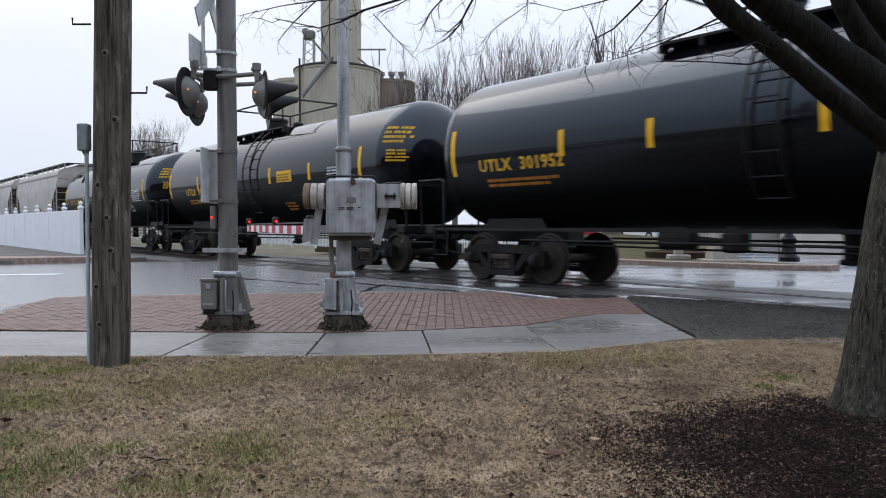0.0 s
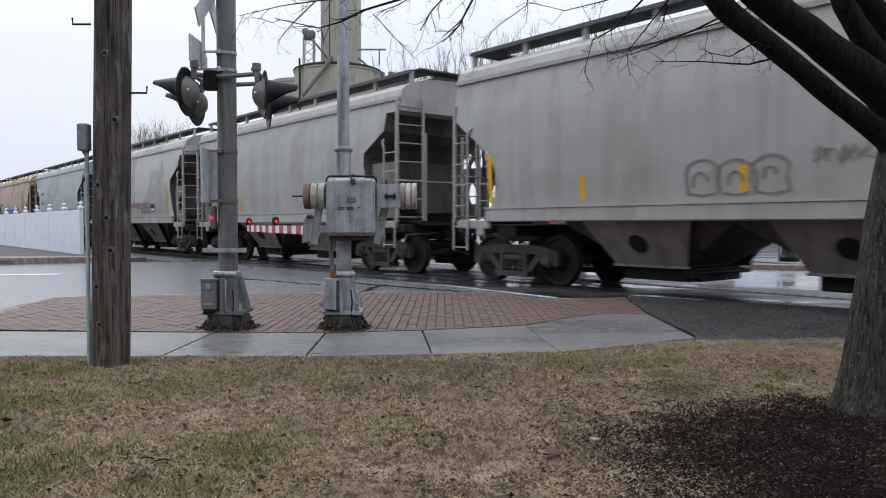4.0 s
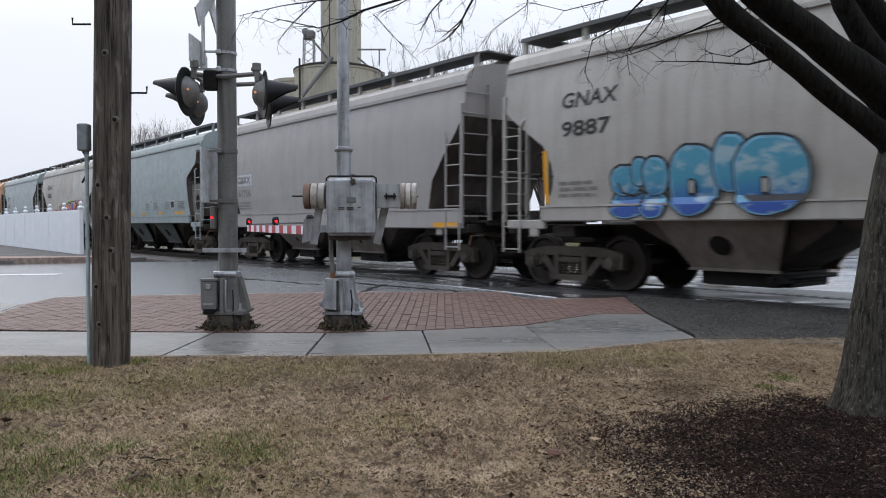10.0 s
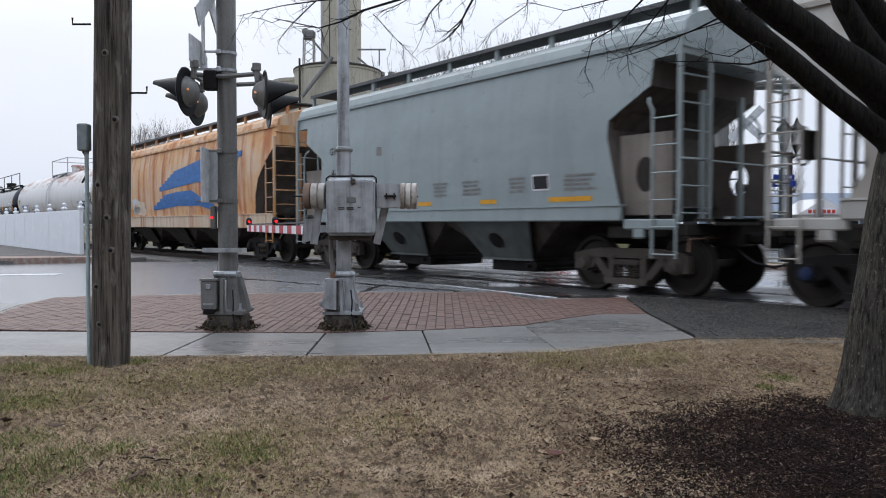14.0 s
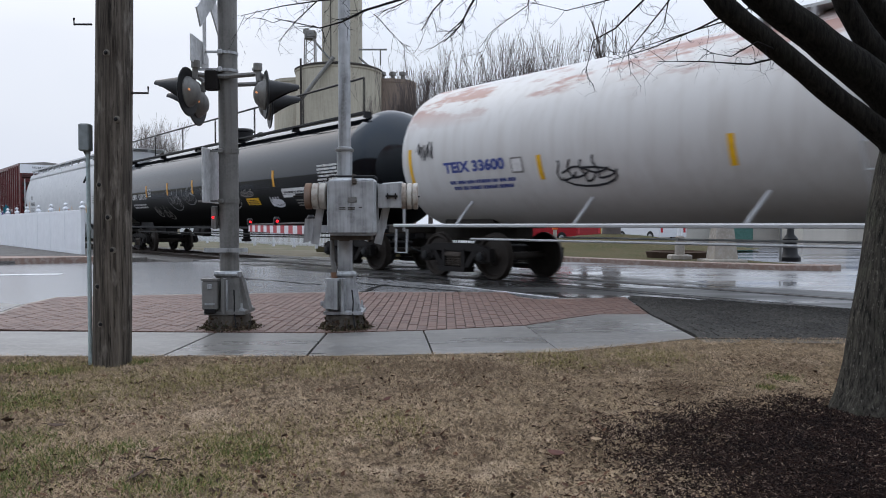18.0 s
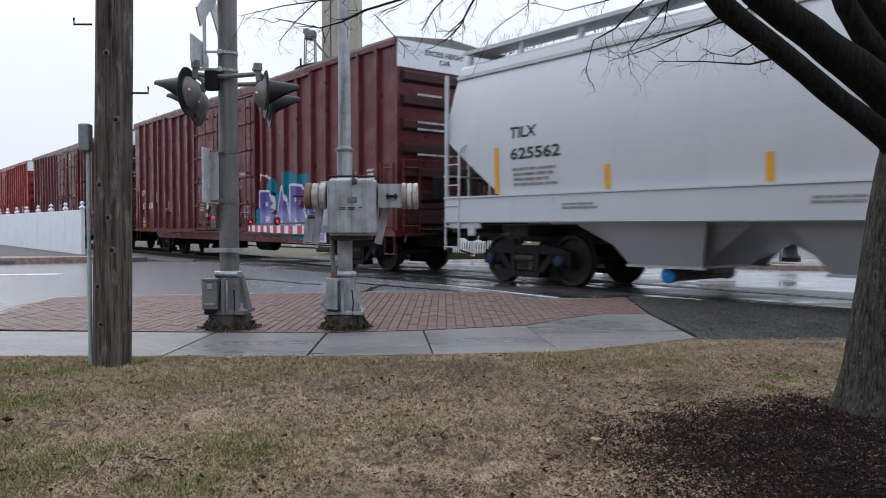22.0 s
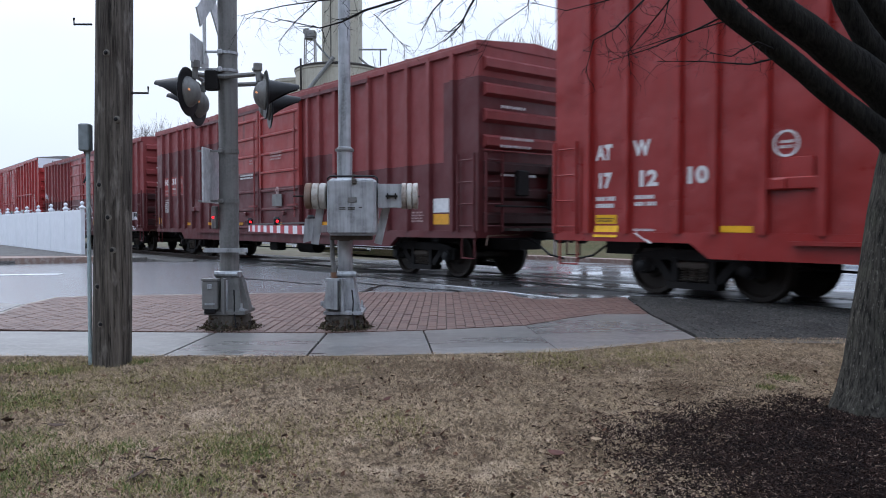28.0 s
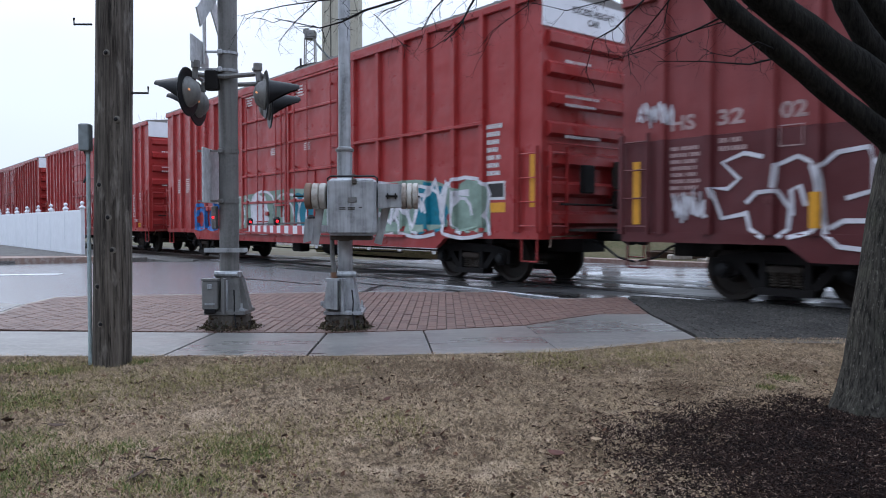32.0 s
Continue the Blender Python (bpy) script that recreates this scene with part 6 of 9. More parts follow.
def boxcar(label, rear, paint, top, lower=None, white_end=False, length=18.25, door_paint=None, steps=(), front_ribs=FRONT_RIBS):
    """steps: where a repainted lower part ends at another height than usual, as (from, to, height)."""
    car = start_car("boxcar", label, rear, length, "boxcar")
    half, w, z0 = length / 2, 1.50, 0.84
    base = lower or paint
    split = 2.33 if lower else None

    def split_at(x):
        return next((z for a, b, z in steps if a <= x + half < b), split)

    # side and end sheets, one shell a band
    if lower:
        ends = sorted({0.0, length, *(k for a, b, z in steps for k in (a, b))})
        for xa, xb in zip(ends, ends[1:]):
            zs = split_at((xa + xb) / 2 - half)
            for a, b, m in ((z0, zs, base), (zs, top, paint)):
                part("body", Mesh().box(((xa + xb) / 2 - half, 0, (a + b) / 2), (xb - xa, 2 * w, b - a - 0.002)), m, car)
    else:
        part("body", Mesh().box((0, 0, (z0 + top) / 2), (2 * half, 2 * w, top - z0)), paint, car)
    rf = Mesh()
    rf.loft([[(x, -w - 0.05, top - 0.02), (x, -w - 0.05, top + 0.05), (x, 0, top + 0.20), (x, w + 0.05, top + 0.05), (x, w + 0.05, top - 0.02)] for x in (-half - 0.02, half + 0.02)])
    for i in range(1, 16):
        x = -half + length * i / 16
        rf.box((x, -w / 2 - 0.02, top + 0.125), (0.1, w, 0.05), Matrix.Rotation(radians(5.5), 4, "X"))
        rf.box((x, w / 2 + 0.02, top + 0.125), (0.1, w, 0.05), Matrix.Rotation(radians(-5.5), 4, "X"))
    part("roof", rf, M_LETTERG if not lower else paint, car)
    # ribs
    d0, d1 = 6.58 - half, front_ribs[0] - 0.33 - half
    xs = [x - half for x in REAR_RIBS + front_ribs]
    rb = 0.085
    def rib(a, b):
        r = []
        for z in (a, b):
            r.append([(-0.075, 0, z), (-0.052, -rb, z), (0.052, -rb, z), (0.075, 0, z)])
        return Mesh().loft(r)
    made = {}
    for x in xs:
        zs = split_at(x)
        for a, b, m in ((z0 + 0.12, zs, base), (zs, top - 0.06, paint)) if lower else ((z0 + 0.12, top - 0.06, paint),):
            if (a, b) not in made:
                made[a, b] = rib(a, b).data("rib", m)
            me = made[a, b]
            for y, t in ((-1, 0), (1, 180)):
                part("rib", me, None, car, at=pose(x, y * w, 0, 0, 0, t))
    for y in (-1, 1):
        part("top_chord", Mesh().box((0, y * (w + 0.03), top - 0.06), (2 * half, 0.08, 0.13), None, 0.01), paint, car)
        fs = Mesh().prism([(-half + 0.02, z0 + 0.14), (-half + 0.02, z0), (-half + 2.6, z0 - 0.01), (-half + 2.9, 0.62), (half - 2.9, 0.62), (half - 2.6, z0 - 0.01), (half - 0.02, z0), (half - 0.02, z0 + 0.14)], y * (w - 0.06), y * (w + 0.045))
        part("side_sill", fs, base, car)
        part("door_track", Mesh().box((0.2, y * (w + 0.09), 0.86), (10.5, 0.10, 0.05)).box((0.2, y * (w + 0.07), top - 0.16), (10.5, 0.06, 0.08)), base, car)
        for i in range(2):
            x0 = d0 + (d1 - d0) / 2 * i + 0.03
            x1 = x0 + (d1 - d0) / 2 - 0.06
            zs = split_at((x0 + x1) / 2)
            bands = [(0.90, zs, base), (zs, top - 0.2, door_paint or paint)] if lower else [(0.90, top - 0.2, paint)]
            for a, b, m in bands:
                dr = Mesh().box(((x0 + x1) / 2, y * (w + 0.045), (a + b) / 2), (x1 - x0, 0.05, b - a))
                part("door", dr, m, car)
            fr, lf = Mesh(), Mesh()
            for zz in (np.linspace(1.02, top - 0.42, 7) if lower else np.linspace(0.95, top - 0.25, 6)):
                (lf if lower and zz < zs else fr).prism([(y * (w + 0.07), zz - 0.05), (y * (w + 0.12), zz - 0.03), (y * (w + 0.12), zz + 0.01), (y * (w + 0.07), zz + 0.04)], x0 + 0.02, x1 - 0.02, "x")
            for xx in (x0 + 0.05, x1 - 0.05):
                za = zs if lower else 0.9
                fr.box((xx, y * (w + 0.09), (za + top - 0.2) / 2), (0.09, 0.06, top - 0.2 - za))
                if lower:
                    lf.box((xx, y * (w + 0.09), (0.9 + zs) / 2), (0.09, 0.06, zs - 0.9))
            if not lower:
                fr.box(((x0 + x1) / 2, y * (w + 0.085), 1.75), (0.06, 0.05, 1.4))
            part("door_frame", fr, door_paint or paint, car)
            if lower:
                part("door_frame", lf, base, car)
            hd = Mesh().tube([(x1 - 0.2, y * (w + 0.15), 1.3), (x1 - 0.2, y * (w + 0.15), top - 0.5)], 0.022, 6).box((x1 - 0.35, y * (w + 0.13), 1.62), (0.5, 0.05, 0.05))
            part("door_bar", hd, paint, car)
            for xx in () if lower else (x0 + 0.45, x0 + 1.15, x1 - 0.55):
                lr = Mesh().tube([(xx, y * (w + 0.14), 0.95), (xx, y * (w + 0.14), top - 0.35)], 0.016, 6)
                for zz in (1.1, 1.75, 2.6, top - 0.6):
                    lr.box((xx, y * (w + 0.12), zz), (0.09, 0.07, 0.05))
                part("lock_rod", lr, paint, car)
            part("door_handle", Mesh().box(((x0 + x1) / 2, y * (w + 0.14), 1.18), (0.7, 0.03, 0.035)).box(((x0 + x1) / 2 + 0.3, y * (w + 0.13), 1.40), (0.16, 0.06, 0.12), None, 0.02), base, car)
    for y in (-1, 1):
        for xx, zz in ((-half + 4.06, 1.62), (-half + 14.18, 1.66)):
            sb = Mesh().box((xx, y * (w + 0.045), zz), (0.66, 0.05, 0.16), None, 0.015).box((xx - 0.16, y * (w + 0.075), zz - 0.01), (0.2, 0.07, 0.15), None, 0.02).box((xx + 0.05, y * (w + 0.02), zz + 0.2), (0.44, 0.05, 0.26), None, 0.01)
            part("cable_loop", Mesh().box((xx - 1.68, y * (w + 0.05), zz - 0.22), (0.14, 0.08, 0.1), None, 0.015), base, car)
            part("jack_bracket", sb, base, car)
    # corrugated ends
    for q in (-1, 1):
        zt = top - (0.62 if white_end else 0.2)
        k = 7
        for i in range(k):
            zc = 1.2 + (zt - 1.35) * i / (k - 1)
            h = (zt - 1.3) / k * 0.62
            c = Mesh().loft([[(q * half, y, zc - h / 2), (q * (half + 0.10), y, zc - h * 0.28), (q * (half + 0.10), y, zc + h * 0.28), (q * half, y, zc + h / 2)] for y in (-w + 0.12, w - 0.12)])
            part("end_corrugation", c, M_SOOT if paint is M_MAROON or (lower and zc < 2.4) else paint, car)
        if white_end:
            part("end_panel", Mesh().box((q * (half + 0.012), 0, top - 0.29), (0.03, 2 * w, 0.58)), M_FENCE, car, "white excess height end panel")
            for body, zz in (("EXCESS HEIGHT", top - 0.25), ("CAR", top - 0.42)):
                me = lettering(body, 0.11, offset=0.004)
                wd = max(v.co.x for v in me.vertices)
                for v in me.vertices:
                    v.co = (q * (half + 0.031), q * (v.co.x - wd / 2 - 0.2), zz + v.co.y)
                me.materials.append(M_LETTER)
                part("lettering", me, None, car)
        rnd = random.Random(len(TRAIN))
        for zz, n in ((top - 1.15, 9), (top - 1.75, 12), (top - 1.9, 11), (top - 2.45, 13)):
            st = Mesh()
            for i in range(n):
                st.box((q * (half + 0.108), q * (-1.0 + 0.075 * i), zz), (0.006, rnd.uniform(0.03, 0.055), 0.05))
            tagged(part("stencil", st, M_WHITE, car), kind="stuff")
        g = Mesh().box((q * (half + 0.22), 0.3, 1.0), (0.4, 2.3, 0.05))
        part("crossover_platform", g, M_UNDER, car)
        part("handbrake", hand_wheel(q * (half + 0.3), 0.45 * q, 2.0).box((q * (half + 0.16), 0.45 * q, 2.0), (0.18, 0.3, 0.5)), M_UNDER, car)
        part("brake_rigging", Mesh().box((q * (half + 0.2), 0.45 * q, 1.55), (0.22, 0.42, 0.34), None, 0.03).box((q * (half + 0.16), -0.5, 1.9), (0.12, 0.3, 0.5), None, 0.02).tube([(q * (half + 0.2), 0.45 * q, 1.4), (q * (half + 0.2), 0.45 * q, 1.0)], 0.02, 5).tube([(q * (half + 0.16), -1.2, 1.45), (q * (half + 0.16), 1.2, 1.45)], 0.02, 5), M_TRUCKB, car)
        eb = Mesh().tube([(q * (half + 0.12), -w + 0.05, 2.5), (q * (half + 0.12), w - 0.05, 2.5)], 0.015, 5)
        part("end_handrail", eb, paint, car)
    sl = ladder_mesh("ladder", base, 0.46, 0.95, 2.45, 0.42, 0.013)
    el = ladder_mesh("end_ladder", base, 0.42, 0.95, 2.45, 0.42, 0.013)
    for q in (-1, 1):
        for y in (-1, 1):
            part("ladder", sl, None, car, at=pose(q * (half - 0.28), y * (w + 0.07), 0))
            part("end_ladder", el, None, car, at=pose(q * (half + 0.12), y * (w - 0.3), 0, 0, 0, 90))
            part("stirrup_step", Mesh().tube([(q * (half - 0.1), y * w, 0.84), (q * (half - 0.1), y * w, 0.45), (q * (half - 0.48), y * w, 0.45), (q * (half - 0.48), y * w, 0.84)], 0.02, 5), base, car)
    u = Mesh().box((0, 0, 0.74), (2 * half - 0.2, 0.6, 0.3)).tube([(-half + 3.4, -0.9, 0.62), (half - 3.4, -0.9, 0.55)], 0.02, 5).tube([(-half + 3.2, -0.6, 0.5), (-2, -0.6, 0.42), (4, -0.6, 0.45)], 0.02, 5)
    u.lathe([(0.02, -0.5), (0.2, -0.45), (0.2, 0.45), (0.02, 0.5)], 14, Matrix.Translation((1.2, -0.7, 0.52)) @ Matrix.Rotation(radians(90), 4, "Y")).box((-0.6, -0.8, 0.5), (0.5, 0.3, 0.3), None, 0.03)
    for i in range(7):
        u.box((-half + 1.5 + i * (2 * half - 3) / 6, 0, 0.8), (0.2, 2.7, 0.12))
    part("underframe", u, M_TRUCKB, car)
    running_gear(car, half, 2.35, "k", "k", hang=0.88)
    cuts = []
    for x in xs:
        cuts += [x + half - 0.077, x + half - 0.052, x + half + 0.052, x + half + 0.077]
    dd = (d0 + half, d1 + half)

    def surf(x, z):
        if z < 0.98:
            return w + 0.05
        if dd[0] < x < dd[1]:
            return w + 0.075
        for c in xs:
            e = abs(x - half - c)
            if e <= 0.0525:
                return w + rb
            if e < 0.0765:
                return w + rb * (0.077 - e) / 0.025
        return w
    return car, Side(car, surf, half, cuts + [dd[0], dd[1]])


def atw_marks(s, first, second, stacked=True):
    if stacked:
        s.text("ATW", 0.83, 2.22, 0.21, 0.53, M_WHITE, offset=0.012)
        s.text(first, 0.87, 1.73, 0.21, 0.44, M_WHITE, offset=0.012)
        s.text(second, 1.60, 1.73, 0.21, 0.47, M_WHITE, offset=0.012)
    s.lines(0.85, 1.18, 0.48, 0.24, 2, M_WHITE, 4)
    s.rect(0.88, 0.99, 1.30, 1.12, M_YELLOW, "placard")
    s.lines(0.92, 1.03, 0.34, 0.06, 1, M_LETTER, 14, 0.012)
    s.rect(1.56, 1.03, 1.72, 1.13, M_LETTERR)
    rd = [(0.17 * math.cos(a * 0.3927), 0.17 * math.sin(a * 0.3927)) for a in range(17)]
    s.strokes([rd], 0.035, M_WHITE, 2.67, 2.12, "emblem")
    s.lines(2.57, 2.06, 0.2, 0.14, 2, M_WHITE, 6)
    s.dx = -0.06
    for x, a, b in ((0.62, 1.36, 2.28), (3.58, 0.97, 1.42), (5.83, 0.98, 1.44), (12.22, 1.0, 1.44), (14.45, 1.0, 1.42), (9.12, 1.4, 1.88), (17.38, 1.3, 2.2)):
        s.rect(x, a, x + 0.12, b, M_AMBER, "reflective_stripe", "amber reflective stripe")
    s.dx = -0.34
    for i, (x, z, w, h) in enumerate(((7.1, 4.5, 0.5, 0.3), (9.8, 4.4, 0.5, 0.3), (9.3, 2.8, 0.16, 0.3), (10.6, 2.5, 0.5, 0.15), (7.5, 1.55, 0.25, 0.25), (9.9, 1.5, 0.3, 0.4), (10.9, 1.3, 0.3, 0.2), (15.3, 1.95, 0.55, 0.25), (15.35, 1.25, 0.35, 0.12), (17.0, 1.2, 0.3, 0.14), (16.6, 1.4, 0.12, 0.95), (16.98, 1.4, 0.12, 0.95), (17.42, 2.1, 0.4, 0.3), (10.4, 2.15, 0.3, 0.16), (11.6, 1.3, 0.22, 0.22))):
        s.lines(x, z, w, h, 3 if h < 0.5 else 9, M_WHITE, 40 + i, 0.012)
    s.strokes([[(0.1 * math.cos(a * 0.7), 0.1 * math.sin(a * 0.7)) for a in range(10)]], 0.03, M_GHOST, 10.8, 2.3, "emblem", off=0.05)
    s.rect(16.75, 1.06, 16.97, 1.18, M_LETTERR)
    s.rect(17.22, 1.0, 17.72, 1.16, M_YELLOW, "placard")
    s.lines(17.26, 1.03, 0.42, 0.1, 2, M_LETTER, 12)
    for x, z, a, b in ((10.45, 1.62, 0.2, 0.3), (10.1, 1.35, 0.3, 0.1), (8.1, 1.6, 0.18, 0.22), (8.0, 1.35, 0.2, 0.12), (12.1, 1.02, 0.4, 0.05)):
        s.rect(x, z, x + a, z + b, M_WHITE, off=0.05)
    s.strokes([[(0.1 * math.cos(a * 0.45), 0.12 * math.sin(a * 0.45)) for a in range(15)]], 0.025, M_WHITE, 7.9, 2.02, "emblem", off=0.05)


DARK = "tall dark maroon boxcar with ribbed sides and plug doors"
c17, s = boxcar("tall dark maroon boxcar with violet and teal graffiti", -275.08, M_MAROON, 5.08, white_end=True)
atw_marks(s, "171", "124")
s.dx = -0.24
s.blob(4.5, 1.45, M_TEAL, 11.45, 0.66, 5, 0.07, 0.010, "", 3.0)
for i, (x, z) in enumerate(((12.1, 1.85), (13.1, 2.0), (13.9, 1.9), (14.7, 1.6))):
    s.blob(0.8, 0.55, M_TEAL, x, z, 50 + i, 0.05, 0.010, "", 2.2)
for ch, x0, w, h in (("B", 11.75, 0.98, 1.12), ("A", 12.7, 0.95, 1.2), ("R", 13.6, 1.02, 1.22)):
    fat_letter(s, ch, x0, 0.90, w, h, ((M_SPRAYW, 0.125), (M_PLUM, 0.07)), "violet and white graffiti lettering", 0.0, 0.7)
s.rect(14.62, 0.66, 15.62, 1.72, M_SPRAYW, "graffiti", off=0.05)
s.rect(14.70, 0.70, 15.54, 1.66, M_PLUM, "graffiti", off=0.055)
s.lines(14.85, 1.3, 0.5, 0.14, 2, M_PANELB, 8, 0.06)
s.strokes(scribble(101, 0.9, 0.3, 14), 0.05, M_SPRAYW, 11.75, 2.3)
s.strokes(bubbles(102, 0.5, 0.7, 1), 0.05, M_SPRAYW, 15.75, 1.1)
s.strokes(scribble(103, 0.4, 0.3, 12), 0.04, M_SPRAYW, 16.5, 1.3)
c18, s = boxcar(DARK, -295.32, M_MAROON, 5.08, white_end=True)
atw_marks(s, "171", "104")
s.strokes(scribble(104, 0.5, 0.6, 24), 0.05, M_SPRAYW, 16.7, 1.1)
c19, s = boxcar("tall bright red boxcar with plug doors and white end panels", -315.38, M_RED, 5.08, white_end=True)
for t, x, z, w in (("AT", 0.88, 2.12, 0.32), ("W", 1.60, 2.14, 0.32), ("17", 0.89, 1.68, 0.25), ("12", 1.65, 1.68, 0.32), ("10", 2.47, 1.69, 0.33)):
    s.text(t, x, z, 0.22, w, M_WHITE, offset=0.014)
s.lines(0.87, 1.36, 0.4, 0.22, 2, M_WHITE, 4)
s.lines(1.62, 1.38, 0.4, 0.2, 2, M_WHITE, 5)
s.rect(0.86, 0.90, 1.32, 1.08, M_YELLOW, "placard")
s.rect(0.87, 1.11, 1.28, 1.25, M_YELLOW, "placard")
s.lines(0.91, 1.14, 0.33, 0.08, 2, M_LETTER, 4, 0.012)
s.lines(1.6, 1.0, 0.4, 0.06, 1, M_WHITE, 15)
s.strokes([[(0.0, 0.0), (0.3, -0.16)]], 0.03, M_WHITE, 1.66, 0.98, "chalk_mark")
s.strokes([[(0.16 * math.cos(a * 0.3927), 0.16 * math.sin(a * 0.3927)) for a in range(17)]], 0.03, M_WHITE, 3.96, 2.13, "emblem")
s.lines(3.87, 2.07, 0.18, 0.13, 2, M_WHITE, 6)
for x in (3.04, 5.2, 12.5, 15.0):
    s.rect(x, 0.99, x + 0.48, 1.08, M_YELLOW, "reflective_stripe", "yellow reflective stripe")
for i, (x, z, w, h) in enumerate(((6.9, 4.5, 0.5, 0.3), (9.9, 4.4, 0.5, 0.3), (8.0, 2.3, 0.4, 0.2), (7.9, 1.85, 0.3, 0.25), (10.4, 2.0, 0.35, 0.3), (6.0, 1.5, 0.2, 0.1), (14.9, 1.8, 0.5, 0.3), (16.8, 1.9, 0.3, 0.4), (17.4, 1.9, 0.3, 0.4))):
    s.lines(x, z, w, h, 3, M_WHITE, 60 + i, 0.012)
HS = "sun faded red boxcar with maroon repainted lower half"
c20, s = boxcar(HS, -335.60, M_FADED, 4.50, lower=M_LOWER, door_paint=M_DOOR, steps=((0.0, 6.55, 3.68), (6.55, 9.0, 2.60), (9.0, 11.42, 2.12), (11.42, 13.07, 2.82), (17.2, 18.25, 3.9)))
for x0, x1 in ((0.82, 1.34), (1.56, 2.08), (2.46, 2.80)):
    s.rect(x0, 2.12, x1, 2.79, M_DOOR, "paint_patch", "patch of bright red paint", 0.005)
s.text("HS", 0.85, 2.53, 0.2, 0.40, M_WHITE, offset=0.014)
s.text("31", 1.60, 2.53, 0.2, 0.40, M_WHITE, offset=0.014)
s.text("01", 2.50, 2.51, 0.2, 0.25, M_GHOST, offset=0.014)
s.lines(0.86, 2.16, 0.36, 0.24, 2, M_GHOST, 41, 0.012)
s.lines(1.60, 2.34, 0.42, 0.1, 1, M_WHITE, 42, 0.012)
s.lines(1.66, 2.18, 0.3, 0.1, 1, M_GHOST, 43, 0.012)
s.strokes([[(0.0, 0.0), (0.27, 0.0), (0.27, 0.26), (0.0, 0.26), (0.0, 0.0)]], 0.02, M_GHOST, 2.50, 2.15, "stencil_box", off=0.012)
s.lines(0.84, 1.54, 0.48, 0.5, 7, M_WHITE, 4)
s.rect(0.14, 1.13, 0.46, 1.36, M_AMBER, "placard")
s.rect(0.28, 1.04, 0.42, 1.12, M_WHITE, "placard")
for x in (3.06, 5.1, 7.4, 9.93, 12.4, 14.62):
    s.rect(x, 1.08, x + 0.42, 1.17, M_AMBER, "reflective_stripe", "amber reflective stripe")
s.lines(7.75, 2.42, 0.95, 0.16, 2, M_WHITE, 4, 0.05)
s.lines(9.7, 2.86, 0.75, 0.24, 3, M_GHOST, 44, 0.05)
s.lines(8.4, 2.82, 0.24, 0.16, 2, M_GHOST, 45, 0.05)
s.strokes([[(0.07 * math.cos(a * 0.7), 0.08 * math.sin(a * 0.7)) for a in range(10)]], 0.06, M_GHOST, 10.15, 2.02, "decal", off=0.05)
s.rect(16.88, 1.34, 17.38, 1.62, M_WHITE, "placard")
s.rect(16.88, 1.10, 17.38, 1.31, M_AMBER, "placard")
s.lines(16.12, 1.15, 0.42, 0.24, 4, M_GHOST, 7)
s.rect(9.84, 1.60, 10.42, 1.92, M_GALV, "placard", "grey steel plate", 0.05)
c21, s = boxcar("sun faded red boxcar with white outline graffiti", -355.33, M_FADED, 4.50, length=18.05, lower=M_LOWER, door_paint=M_DOOR)
s.text("HS", 0.84, 2.45, 0.2, 0.40, M_GHOST, offset=0.01)
s.text("32", 1.58, 2.46, 0.2, 0.40, M_GHOST, offset=0.01)
s.text("02", 2.48, 2.46, 0.2, 0.36, M_GHOST, offset=0.01)
s.lines(0.84, 1.5, 0.5, 0.75, 8, M_GHOST, 31)
s.lines(1.6, 2.1, 0.4, 0.22, 2, M_GHOST, 32)
s.strokes([[(0.0, 0.0), (0.3, 0.0), (0.3, 0.26), (0.0, 0.26), (0.0, 0.0)]], 0.02, M_GHOST, 2.48, 2.1, "stencil_box")
bold = [[(0.76, 0.98), (0.5, 1.05), (0.18, 0.94), (0.43, 0.71), (0.26, 0.58), (0.01, 0.6), (0.18, 0.18), (0.51, 0.24)],
        [(0.53, 0.38), (0.68, 0.52), (0.96, 0.53), (1.13, 0.3), (1.11, 0.04), (0.98, -0.07)],
        [(0.53, 0.28), (0.59, 0.04), (0.8, -0.08)],
        [(0.92, 0.57), (0.95, 0.86), (1.22, 0.96), (1.42, 0.86), (1.49, 0.61), (1.55, 0.14), (1.44, 0.01), (1.12, -0.07)],
        [(1.16, 0.21), (1.14, 0.53), (1.25, 0.59), (1.33, 0.33)],
        [(1.56, 0.14), (1.49, 0.8), (1.7, 0.97), (2.06, 1.01), (2.14, 0.84), (2.13, 0.5), (1.81, 0.41)],
        [(2.17, 0.82), (2.41, 0.93), (2.69, 0.93), (2.83, 0.84), (2.83, 0.63)],
        [(2.09, 0.49), (2.33, 0.49), (2.47, 0.36)],
        [(2.63, 0.05), (2.42, 0.29), (2.52, 0.49), (2.8, 0.56), (3.07, 0.51), (3.11, 0.34)],
        [(2.65, 0.2), (2.92, 0.3), (3.22, 0.22), (3.36, 0.02)],
        [(1.55, 0.2), (1.58, -0.02), (1.75, -0.17), (2.05, -0.2), (2.26, -0.09)],
        [(2.3, 0.14), (1.79, 0.14), (1.62, 0.05)]]
s.strokes(bold, 0.06, M_SPRAYW, 1.5, 1.0, "graffiti", "bold white outline graffiti")
for sd, x, w, n in ((112, 5.7, 2.55, 3), (113, 8.9, 3.0, 3), (116, 12.3, 2.6, 2)):
    s.strokes(throwup(sd, w, 1.1, n), 0.055, M_SPRAYW, x, 0.86, "graffiti", "white outline graffiti")
